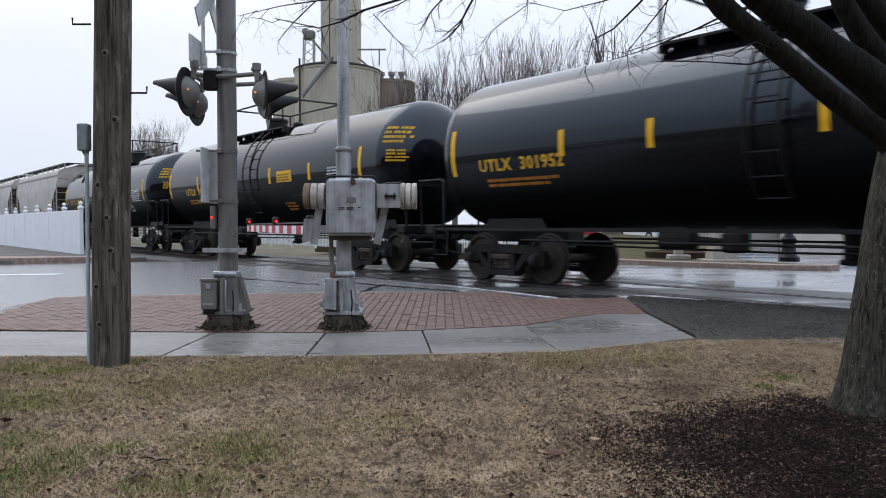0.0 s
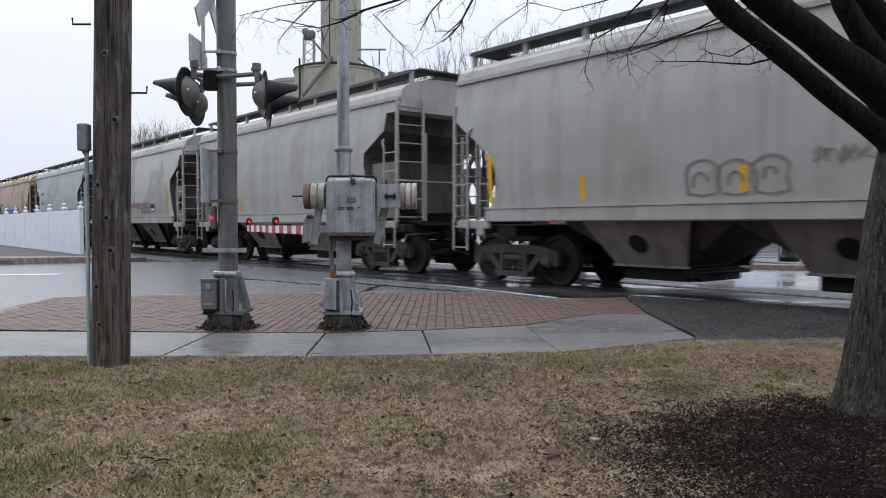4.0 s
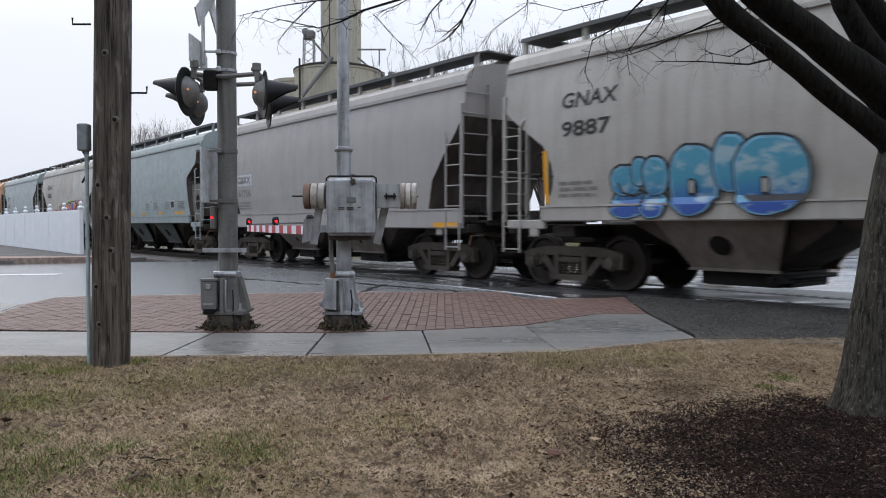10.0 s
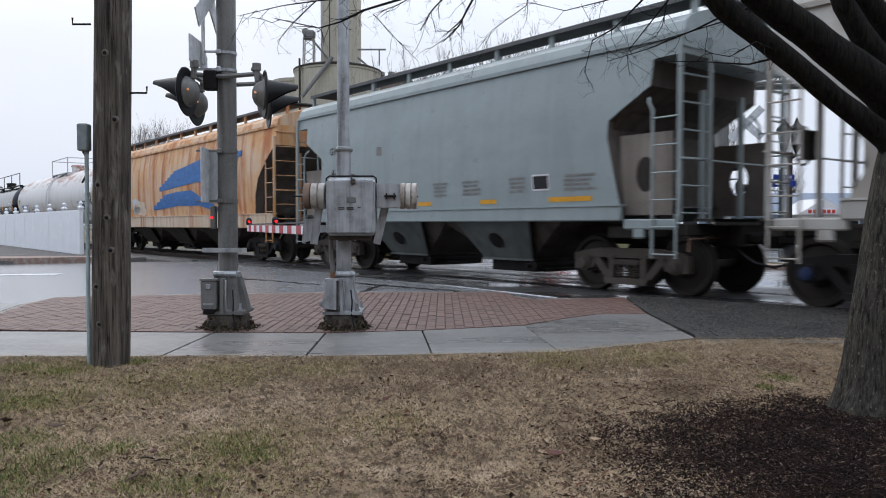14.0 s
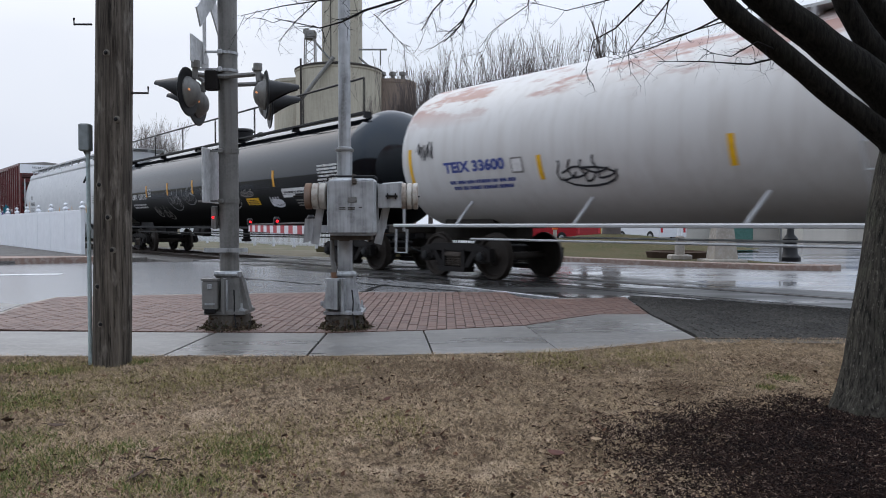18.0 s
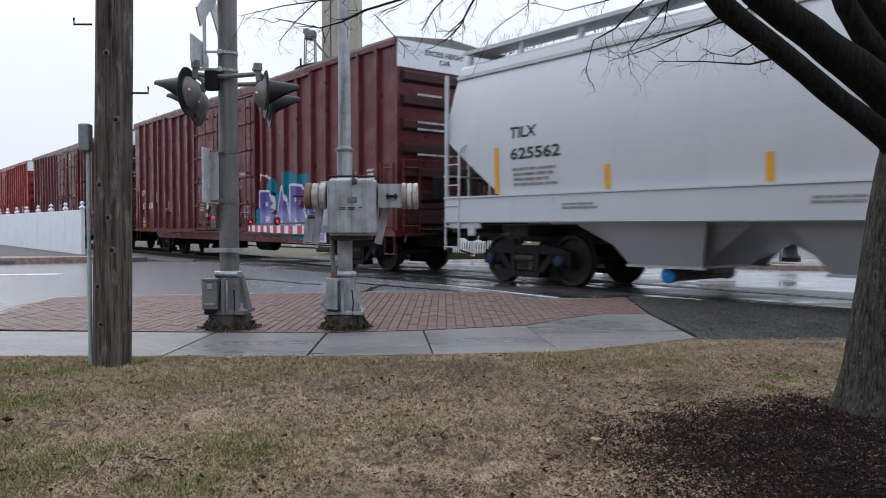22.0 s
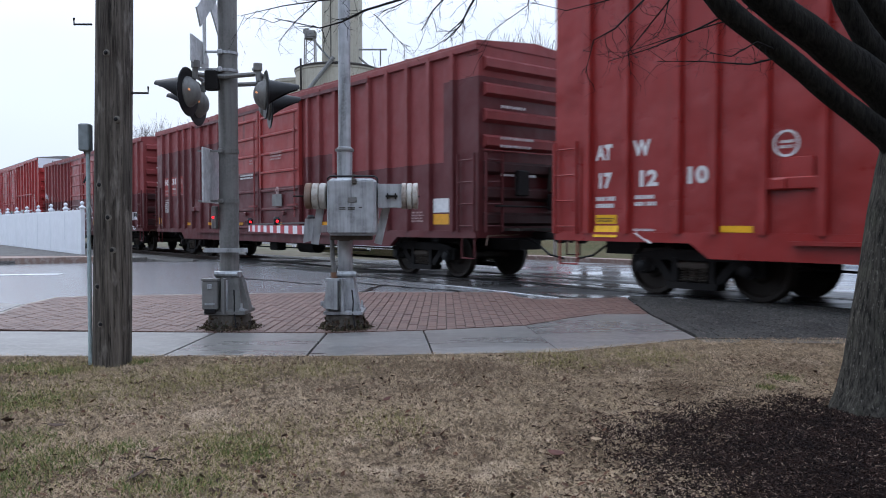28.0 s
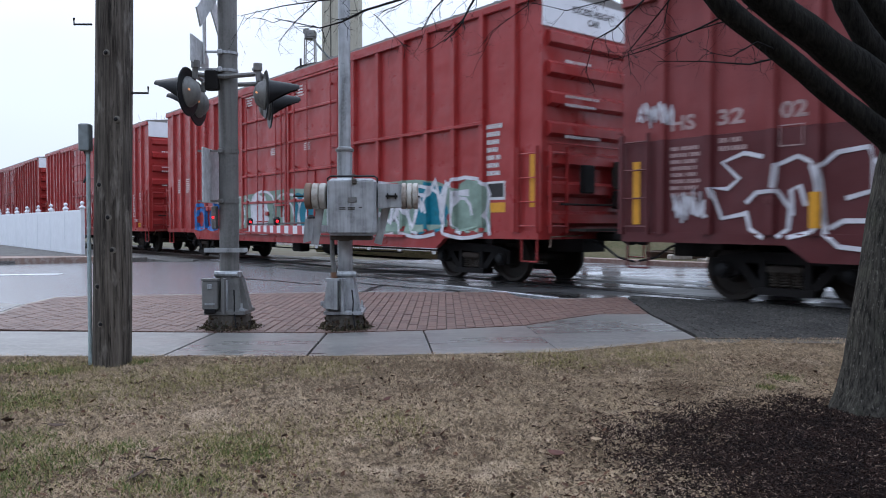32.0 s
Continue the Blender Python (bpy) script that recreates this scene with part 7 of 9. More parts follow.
s.rect(10.05, 1.5, 10.7, 1.86, M_GALV, "placard", "grey steel plate", 0.02)
s.strokes(scribble(114, 0.6, 0.45, 30), 0.04, M_SPRAYW, 0.3, 2.5)
s.strokes(scribble(115, 0.6, 0.5, 24), 0.05, M_SPRAYW, 0.9, 1.1)
s.strokes([[(0.2 * math.cos(a * 0.7), 0.3 * math.sin(a * 0.7)) for a in range(10)]], 0.06, M_SPRAYW, 16.1, 1.85)
s.strokes([[(0.25 * math.cos(a * 0.7), 0.26 * math.sin(a * 0.7)) for a in range(10)]], 0.06, M_SPRAYW, 17.02, 1.16)
for x, a, b in ((0.2, 1.1, 2.04), (2.9, 1.05, 1.5), (5.6, 1.1, 1.6), (7.2, 1.05, 1.5), (10.85, 1.05, 1.5), (12.75, 1.25, 1.75), (17.75, 1.1, 2.1)):
    s.rect(x, a, x + 0.13, b, M_AMBER, "reflective_stripe", "amber reflective stripe", 0.014)
s.rect(16.82, 1.30, 17.32, 1.60, M_WHITE, "placard")
s.rect(16.85, 1.36, 17.05, 1.57, M_LETTER, "decal", off=0.010)
s.rect(17.08, 1.36, 17.28, 1.57, M_LETTER, "decal", off=0.010)
s.lines(16.05, 1.3, 0.42, 0.22, 3, M_GHOST, 9)
s.lines(9.7, 2.95, 0.9, 0.24, 3, M_GHOST, 9, 0.05)
c22, s = boxcar("red boxcar with green and white graffiti and white end panels", -375.75, M_RED2, 5.08, white_end=True, length=18.7, front_ribs=(12.74, 13.75, 14.67, 15.51, 16.38, 17.21, 18.06))
s.blob(11.4, 1.3, M_GREENG, 5.6, 0.80, 31, 0.05, 0.008)
s.strokes(scribble(140, 3.2, 1.1, 22), 0.14, M_SPRAYW, 13.6, 0.95, "graffiti", "white and green graffiti", 0.016)
for i in range(9):
    s.blob(1.15, 1.1, (M_GREENG, M_SPRAYW, M_GREENG, M_TEAL)[i % 4], 5.9 + i * 1.3, 0.88, 40 + i, 0.07, 0.012)
s.strokes(bubbles(121, 11.6, 1.2, 8), 0.07, M_SPRAYW, 5.8, 0.84, "graffiti", "white and green graffiti", 0.018)
s.strokes(bubbles(122, 2.2, 0.9, 2), 0.12, M_BLUE, 2.6, 0.95, "graffiti", "blue graffiti", 0.016)
part("side_stiffener", Mesh().prism([(-1.50, 2.92), (-1.60, 2.95), (-1.60, 3.0), (-1.50, 3.03)], 2.4, 7.9, "x"), M_RED2, c22)
s.rect(17.3, 1.55, 17.8, 1.89, M_WHITE, "placard")
s.rect(17.34, 1.6, 17.76, 1.85, M_LETTER, "decal", off=0.010)
s.rect(17.3, 1.32, 17.8, 1.5, M_AMBER, "placard")
s.rect(18.42, 1.4, 18.54, 2.32, M_AMBER, "reflective_stripe", "amber reflective stripe")
for i, (x, z, w, h) in enumerate(((6.9, 4.5, 0.5, 0.3), (9.9, 4.4, 0.5, 0.3), (8.5, 3.0, 0.3, 0.2), (10.4, 3.0, 0.35, 0.2), (17.3, 2.0, 0.4, 1.0), (1.0, 2.2, 0.5, 0.5), (1.8, 2.2, 0.4, 0.5))):
    s.lines(x, z, w, h, 4 if h < 0.5 else 7, M_WHITE, 80 + i, 0.012)
for i, (pnt, tp) in enumerate(((M_RED2, 5.08), (M_RED, 5.08), (M_MAROON, 5.08), (M_MAROON, 5.08))):
    cc, s = boxcar("tall red boxcar far down the line", -396.2 - 20.3 * i, pnt, tp, white_end=True)
    atw_marks(s, "171", "200")
    if i == 0:
        s.strokes(scribble(130, 2.0, 0.7, 30), 0.08, M_SPRAYW, 6.5, 1.0)


def motions():
    """The whole train rolls by; each wheelset turns while its car is near."""
    def place(t):
        return V0 * t + ACC * t * t
    stops = [2.0 * k for k in range(17)]
    for car, s0 in TRAIN:
        walk(car, [(t, along(s0 + place(t))) for t in stops])
    for w, x, xc, car in SPIN:
        s0 = dict((c.name, v) for c, v in TRAIN)[car.name] + xc
        rows, ang = [(0, pose(x, 0, 0.457))], 0.0
        k0 = k1 = None
        for k in range(1, 960):
            s = s0 + place(k / 30)
            if -32 < s < 0:
                k0 = k if k0 is None else k0
                k1 = k
        if k0 is not None:
            for k in range(k0, k1 + 1):
                a = math.degrees((place(k / 30) - place(k0 / 30)) / 0.457)
                rows.append((k / 30, pose(x, 0, 0.457, 0, a, 0)))
            if k1 < 959:
                rows.append((32, rows[-1][1]))
        if len(rows) > 1 and rows[-1][0] < 32:
            rows.append((32, rows[-1][1]))
        if len(rows) == 1:
            rows.append((32, rows[0][1]))
        walk(w, rows)


# ---- beside the lawn: pole, signal, gate ----
RZ90, RY90, RX90 = Matrix.Rotation(radians(90), 4, "Z"), Matrix.Rotation(radians(90), 4, "Y"), Matrix.Rotation(radians(90), 4, "X")
pole = thing("utility_pole", "weathered grey brown wooden utility pole by the sidewalk", "pole", at=pose(-2.615, 5.93, 0))
pm = Mesh()
rings = []
for k in range(15):
    z = -0.1 + 9.1 * k / 14
    r = 0.143 - 0.003 * z
    rings.append([(0.020 * z + r * (1 + 0.03 * noise.noise((math.cos(a) * 2, math.sin(a) * 2, z))) * math.cos(a), r * math.sin(a), z) for a in (i * 2 * math.pi / 28 for i in range(28))])
pm.loft(rings)
part("shaft", pm, M_WOOD, pole, smooth=50)
for x, z, w in ((-0.12, 2.65, -0.14), (0.18, 2.12, 0.13)):
    part("pole_step", Mesh().tube([(x, 0, z), (x + w, 0, z), (x + w, 0, z + 0.05)], 0.008, 6), M_TRUCKB, pole)
for x, z in ((-0.03, 0.33), (0.05, 0.9), (-0.05, 1.4), (0.07, 1.9), (0.0, 2.4), (-0.06, 0.62), (0.02, 1.15)):
    part("knot", Mesh().lathe([(0.030, -0.006), (0.026, 0.006), (0.012, 0.010)], 10, Matrix.Translation((x + 0.02 * z, -math.sqrt(0.138 ** 2 - x * x) + 0.004, z)) @ RX90), M_KNOT, pole, smooth=40)
    part("knot_hole", Mesh().lathe([(0.014, 0.0), (0.016, 0.012), (0.006, 0.016)], 8, Matrix.Translation((x + 0.02 * z, -math.sqrt(0.138 ** 2 - x * x) + 0.004, z)) @ RX90), M_BLACK, pole)
part("conduit", Mesh().tube([(-0.152, -0.04, 0), (-0.148, -0.04, 1.66)], 0.016, 10), plain("grey plastic pipe", (0.36, 0.44, 0.45), 0.5), pole)
part("junction_box", Mesh().box((-0.165, -0.04, 1.77), (0.08, 0.085, 0.21), None, 0.008).lathe([(0.02, 1.64), (0.02, 1.70)], 8, Matrix.Translation((-0.148, -0.04, 0))), plain("grey painted box", (0.22, 0.25, 0.26), 0.5), pole)
part("cable", Mesh().tube([(-0.2, -0.02, 1.69), (-0.17, 0.0, 1.62), (-0.165, 0.0, 1.5), (-0.19, -0.03, 1.42)], 0.008, 6), M_BLACK, pole)


def footing(parent, r, seed):
    rnd = random.Random(seed)
    part("concrete_footing", Mesh().lathe([(r * 0.86, 0.0), (r * 0.84, 0.15), (r * 0.78, 0.165)], 20), M_EDGE, parent, smooth=40)
    st = Mesh()
    for i in range(420):
        a, q = rnd.uniform(0, 6.283), r * rnd.uniform(0.8, 1.12) * (1 + 0.35 * rnd.random() ** 4)
        z = max(0.005, 0.14 * (1 - (q / r - 0.8) / 0.35) * rnd.uniform(0.1, 1.05))
        e = rnd.uniform(0.007, 0.021)
        st.box((q * math.cos(a), q * math.sin(a), z), (e * 1.8, e, e * 0.7), Euler((rnd.uniform(0, 3), rnd.uniform(0, 3), rnd.uniform(0, 3))).to_matrix())
    tagged(part("stone_rubble", st, M_STONE, parent, "loose brown rubble round the footing"), kind="stuff")


def flasher(parent, x, y, z, face, turn=0):
    """One crossing lamp; face is -1 to the left or 1 to the right, turn swings it about the mast."""
    m = Matrix.Translation((x, y, z)) @ Matrix.Rotation(radians(turn), 4, "Z") @ Matrix.Rotation(radians(90 * face), 4, "Y")
    disc = part("background_disc", Mesh().lathe([(0.0, 0.0), (0.235, 0.0), (0.245, 0.008), (0.235, 0.016), (0.0, 0.016)], 32, m), M_BLACK, parent)
    part("lamp_housing", Mesh().lathe([(0.155, 0.0), (0.155, -0.012), (0.14, -0.02), (0.125, -0.055), (0.09, -0.09), (0.045, -0.11), (0.0, -0.115)], 24, m), M_GALV, disc, smooth=40)
    b = Mesh()
    rg = []
    for k in range(8):
        f = k / 7
        r, dep, lift, e = 0.155 - 0.09 * f, 0.016 + 0.32 * f, 0.055 * f, 2.3 - 1.0 * f
        ring = [m @ Vector((-face * (r * math.cos(a) + lift), r * math.sin(a), dep)) for a in np.linspace(-e, e, 13)]
        ring += [m @ Vector((-face * ((r - 0.01) * math.cos(a) + lift), (r - 0.01) * math.sin(a), dep)) for a in np.linspace(e, -e, 13)]
        rg.append(ring)
    b.loft(rg)
    part("hood", b, M_BLACK, disc, smooth=40)
    part("lens", Mesh().lathe([(0.0, 0.05), (0.10, 0.035), (0.15, 0.018), (0.15, 0.01)], 24, m), M_LENSD, disc, "dark red lens")
    part("side_light", Mesh().lathe([(0.010, 0.0), (0.010, 0.02), (0.0, 0.022)], 10, Matrix.Translation((x - face * 0.05, y - 0.13, z)) @ RX90), M_LENSA, disc, "small lit side lens")
    part("bracket", Mesh().tube([(x - face * 0.06, y, z + 0.13), (x - face * 0.07, y, z + 0.27)], 0.03, 8).lathe([(0.045, 0.24), (0.045, 0.31)], 10, Matrix.Translation((x - face * 0.07, y, z))), M_GALV, disc)


SX, SY = -2.265, 7.98
sig = thing("crossing_signal", "grey steel crossing signal mast with flashing lamps and crossbuck", "signal", at=pose(SX, SY, 0))
footing(sig, 0.26, 4)
part("mast", Mesh().lathe([(0.10, 0.5), (0.098, 4.6)], 24), M_GALV, sig, smooth=40)
part("base_casting", Mesh().loft([[(x * k, y * k, z) for x, y in ((-1, -1), (1, -1), (1, 1), (-1, 1))] for k, z in ((0.21, 0.165), (0.21, 0.20), (0.165, 0.22), (0.115, 0.54), (0.115, 0.56))]).box((0, -0.2, 0.36), (0.03, 0.12, 0.36)).prism([(0.10, 0.20), (0.225, 0.20), (0.14, 0.54), (0.10, 0.54)], -0.06, 0.06), M_GALV, sig)
part("clamp_band", Mesh().lathe([(0.125, 0.545), (0.13, 0.56), (0.13, 0.60), (0.10, 0.61)], 20).tube([(-0.12, -0.12, 0.585), (0.12, -0.12, 0.585)], 0.03, 8), M_CAST, sig)
part("terminal_box", Mesh().box((-0.14, -0.17, 0.37), (0.17, 0.13, 0.30), None, 0.012).box((-0.14, -0.17, 0.53), (0.18, 0.14, 0.02)), M_GALV, sig)
part("step_bracket", Mesh().box((0.0, -0.13, 0.83), (0.45, 0.03, 0.045)).box((0.03, -0.15, 0.83), (0.025, 0.02, 0.02)), M_CAST, sig)
for z in (1.86, 1.34, 2.88, 2.70):
    h = 0.014 if z > 2 else 0.022
    part("clamp", Mesh().lathe([(0.104, z - h), (0.107, z - h), (0.107, z + h), (0.10, z + h)], 20).box((-0.16, -0.1, z), (0.26, 0.03, 0.02)).box((-0.05, -0.115, z), (0.05, 0.03, 0.05), None, 0.008), M_CAST if z > 2 else M_GALV, sig)
part("sign_panel", Mesh().box((-0.17, -0.05, 1.6), (0.02, 0.56, 0.56), None, 0.004), M_SIGNB, sig, "blank back of a metal sign")
part("lower_sign", Mesh().prism([(-0.45, 2.72), (0.1, 2.72), (0.1, 2.85), (-0.05, 2.98), (-0.45, 2.98)], -0.245, -0.23, "x"), M_SIGNB, sig, "blank back of a metal plate")
for a in (52, -52):
    part("crossbuck_blade", Mesh().box((-0.165 if a > 0 else -0.14, -0.06, 3.48), (0.015, 0.2, 1.15), Matrix.Rotation(radians(a), 4, "X")), M_SIGNB, sig, "pale crossbuck blade")
part("sign_post", Mesh().box((-0.21, -0.1, 3.0), (0.02, 0.06, 0.5)), M_SIGNB, sig)
for q, xe in ((-1, -0.36), (1, 0.35)):
    part("crossarm", Mesh().tube([(0, -0.12, 2.62), (xe, -0.12, 2.65)], 0.024, 8).tube([(0, 0.12, 2.58), (xe * 0.95, 0.25, 2.62)], 0.024, 8).tube([(xe, -0.3, 2.66), (xe, 0.38, 2.66)], 0.022, 8), M_GALV, sig)
part("junction", Mesh().box((-0.13, -0.12, 2.58), (0.13, 0.1, 0.2), None, 0.01), M_TRUCKB, sig)
flasher(sig, -0.30, -0.33, 2.43, -1, -6)
flasher(sig, -0.45, 0.42, 2.43, -1, -6)
flasher(sig, 0.465, -0.33, 2.40, 1, 20)
flasher(sig, 0.335, 0.42, 2.40, 1, 20)
part("arm_light", Mesh().lathe([(0.013, 0), (0.013, 0.012)], 10, Matrix.Translation((-0.135, -0.11, 1.17)) @ RX90), M_LENSR, sig)
part("light_bracket", Mesh().box((-0.135, -0.05, 1.17), (0.05, 0.1, 0.24), None, 0.01), M_GALV, sig)

GX, GY = -1.045, 7.98
gate = thing("crossing_gate", "silver crossing gate with counterweights and a striped arm", "gate", at=pose(GX, GY, 0))
footing(gate, 0.24, 9)
part("mast", Mesh().lathe([(0.079, 0.5), (0.079, 0.98), (0.079, 1.52), (0.082, 1.90), (0.064, 1.91), (0.063, 4.6)], 24), M_CAST, gate, smooth=40)
part("collar", Mesh().lathe([(0.085, 1.86), (0.098, 1.865), (0.098, 1.885), (0.085, 1.89)], 20), M_GALV, gate)
part("base_casting", Mesh().loft([[(x * k, y * k, z) for x, y in ((-1, -1), (1, -1), (1, 1), (-1, 1))] for k, z in ((0.20, 0.165), (0.20, 0.195), (0.15, 0.21), (0.095, 0.54), (0.095, 0.56))]).box((0.0, -0.19, 0.36), (0.025, 0.1, 0.36)), M_CAST, gate)
part("clamp_band", Mesh().lathe([(0.10, 0.545), (0.105, 0.56), (0.105, 0.60), (0.08, 0.61)], 20).tube([(-0.1, -0.1, 0.58), (0.13, -0.1, 0.58)], 0.026, 8), M_CAST, gate)
part("terminal_box", Mesh().prism([(-0.20, 0.24), (-0.05, 0.22), (-0.05, 0.52), (-0.15, 0.52)], -0.24, -0.1).box((-0.1, -0.17, 0.53), (0.15, 0.12, 0.02)).box((-0.21, -0.17, 0.28), (0.04, 0.06, 0.05)), M_CAST, gate)
part("conduit", Mesh().tube([(-0.1, -0.1, 0.52), (-0.1, -0.1, 0.64), (-0.12, -0.08, 0.72), (-0.13, -0.06, 1.02)], [0.03, 0.03, 0.024, 0.024], 8), M_GALV, gate)
part("conduit_union", Mesh().lathe([(0.036, 0.54), (0.036, 0.60)], 8, Matrix.Translation((-0.1, -0.1, 0))), M_RUSTY, gate)
part("mechanism_case", Mesh().box((0.105, -0.14, 1.275), (0.50, 0.34, 0.58), None, 0.035), M_CAST, gate, "silver painted mechanism case")
part("case_lid", Mesh().box((0.105, -0.325, 1.275), (0.47, 0.03, 0.54), None, 0.012), M_CAST, gate)
part("case_gasket", Mesh().tube([(-0.15, -0.2, 1.50), (-0.15, -0.2, 1.57), (-0.12, -0.2, 1.592), (0.33, -0.2, 1.592), (0.36, -0.2, 1.57), (0.36, -0.2, 1.52)], 0.010, 6), M_BLACK, gate)
part("padlock", Mesh().box((0.14, -0.35, 1.53), (0.05, 0.03, 0.06), None, 0.012).tube([(0.12, -0.35, 1.55), (0.13, -0.35, 1.60), (0.16, -0.35, 1.59)], 0.008, 6), M_TRUCK, gate)
part("emblem", Mesh().box((0.12, -0.342, 1.345), (0.09, 0.006, 0.05), None, 0.003), M_GALV, gate)
for i, (w, z) in enumerate(((0.06, 1.268), (0.07, 1.268), (0.03, 1.268), (0.06, 1.252), (0.07, 1.252))):
    part("cast_mark", Mesh().box((0.02 + (i % 3) * 0.09, -0.342, z), (w, 0.004, 0.008)), M_UNDER, gate)
part("case_flange", Mesh().box((0.08, -0.05, 0.96), (0.42, 0.3, 0.05), None, 0.01).box((0.02, -0.2, 0.95), (0.1, 0.05, 0.05)), M_TRUCK, gate)


def weights(x0, step, n, rust_first):
    for i in range(n):
        x = x0 + step * i
        part("counterweight", Mesh().lathe([(0.02, 0.0), (0.125, 0.0), (0.135, 0.01), (0.135, abs(step) * 0.84), (0.125, abs(step) * 0.9), (0.02, abs(step) * 0.9)], 24, Matrix.Translation((x, -0.12, 1.39)) @ Matrix.Rotation(radians(90 if step > 0 else -90), 4, "Y")), M_RUSTY if i == rust_first else M_PEEL, gate, "rusty counterweight" if i == rust_first else "counterweight with peeling white paint", smooth=40)


M_PEEL = worn("peeling white paint on iron", (0.48, 0.46, 0.42), (0.15, 0.085, 0.05), 0.7, streak=0.7, blotch=0.8, big=6.0, rust=(0.12, 0.06, 0.035), rust_amount=0.2)
weights(-0.17, -0.075, 3, 2)
weights(0.60, 0.06, 3, 9)
part("weight_rod", Mesh().tube([(-0.52, -0.12, 1.39), (-0.1, -0.12, 1.39)], 0.008, 6).tube([(0.3, -0.12, 1.385), (0.79, -0.12, 1.385)], 0.008, 6), M_TRUCKB, gate)
part("weight_bracket", Mesh().box((0.49, -0.25, 1.39), (0.24, 0.015, 0.24)).box((0.49, 0.0, 1.39), (0.24, 0.015, 0.24)).box((0.49, -0.12, 1.50), (0.24, 0.25, 0.015)).box((0.38, -0.12, 1.39), (0.015, 0.25, 0.24)), M_CAST, gate)
part("weight_spring", Mesh().tube([(0.45, -0.27, 1.385), (0.57, -0.27, 1.385)], 0.012, 6).box((0.47, -0.27, 1.385), (0.015, 0.03, 0.06)).box((0.55, -0.27, 1.385), (0.015, 0.03, 0.06)), M_TRUCKB, gate)
for x, a in ((-0.27, 9), (0.40, 13)):
    part("arm_support", Mesh().box((x, -0.1, 1.09), (0.08, 0.012, 0.40), Matrix.Rotation(radians(a), 4, "Y")), M_CAST, gate)
arm = Vector((-3.42 - GX, 13.3 - GY, 1.03)) - Vector((-0.36, 0.55, 1.03))
a0, al = Vector((-0.36, 0.55, 1.03)), arm.length
am = Matrix.Translation(a0) @ arm.to_track_quat("X", "Z").to_matrix().to_4x4()
bar = part("gate_arm", Mesh().box((al / 2, 0, 0), (al, 0.03, 0.105)), M_FENCE, gate, "white gate arm with red stripes", at=am)
for i in range(9):
    part("red_stripe", Mesh().box((al * (0.08 + 0.108 * i), 0, 0), (al * 0.052, 0.034, 0.108)), M_REDTAPE, bar)
part("arm_stay", Mesh().tube([(0, 0, 0.09), (al, 0, 0.07)], 0.012, 5), M_BLACK, bar)
for f in (0.08, 0.50, 0.985):
    part("arm_lamp", Mesh().lathe([(0.03, 0.06), (0.05, 0.07), (0.05, 0.15), (0.03, 0.18)], 10, Matrix.Translation((al * f, 0, 0))), M_BLACK, bar)
    part("arm_lens", Mesh().lathe([(0.022, 0.0), (0.019, 0.012), (0.0, 0.018)], 12, Matrix.Translation((al * f, 0, 0.115)) @ Matrix.Rotation(radians(-90), 4, "Y") @ Matrix.Translation((0, 0, 0.045))), M_LENSR, bar, "lit red arm lamp")
part("arm_hub", Mesh().prism([(-0.46, 0.90), (-0.34, 0.93), (-0.30, 1.16), (-0.44, 1.16)], 0.1, 0.125).box((-0.30, 0.3, 1.05), (0.05, 0.6, 0.08)), M_CAST, gate)


for thg, wide in ((sig, 0.17), (gate, 0.16)):
    for x, y in ((-1, -1), (1, -1), (-1, 1), (1, 1)):
        part("anchor_bolt", Mesh().lathe([(0.012, 0.16), (0.012, 0.28)], 8, Matrix.Translation((x * wide, y * wide, 0))).lathe([(0.026, 0.198), (0.026, 0.226)], 6, Matrix.Translation((x * wide, y * wide, 0))), M_CAST, thg)
    part("front_rib", Mesh().box((0.01, -wide + 0.0, 0.36), (0.035, 0.05, 0.33), None, 0.008), M_CAST, thg)
    part("grounding_cable", Mesh().tube([(0.09, -wide, 0.42), (0.11, -wide - 0.05, 0.3), (0.10, -wide - 0.03, 0.19), (0.13, -wide - 0.08, 0.04)], 0.008, 6), M_BLACK, thg)
part("hasp", Mesh().box((-0.14, -0.24, 0.46), (0.05, 0.02, 0.05), None, 0.005).box((-0.14, -0.24, 0.28), (0.10, 0.012, 0.02)), M_CAST, sig)
part("lower_vent", Mesh().box((-0.14, -0.2, 0.205), (0.12, 0.08, 0.05), None, 0.008), M_BLACK, sig)

# ---- across the line: second signal, street lamp, building, vehicles, silo ----
cs = thing("cantilever_signal", "pale cantilever crossing signal beyond the tracks", "signal", at=pose(7.52, 20.5, 0))
part("base", Mesh().loft([[(x * k, y * k, z) for x, y in ((-1, -1), (1, -1), (1, 1), (-1, 1))] for k, z in ((0.5, 0.08), (0.5, 0.15), (0.32, 0.17), (0.22, 1.1), (0.19, 1.3))]), M_CURB, cs)
part("mast", Mesh().lathe([(0.19, 1.2), (0.17, 5.7)], 16), M_GALV, cs, smooth=40)
tr = Mesh()
for y in (-0.35, 0.35):
    for z in (4.75, 5.45):
        tr.tube([(-0.6, y, z), (7.5, y - 1.0, z + 0.35)], 0.045, 6)
    for i in range(6):
        x = i * 1.3
        tr.tube([(x, y - x * 0.13, 4.75 + x * 0.045), (x + 0.65, y - x * 0.13, 5.45 + x * 0.045)], 0.025, 5)
        tr.tube([(x, y - x * 0.13, 4.75 + x * 0.045), (x, y - x * 0.13, 5.45 + x * 0.045)], 0.025, 5)
part("truss_arm", tr, M_GALV, cs)
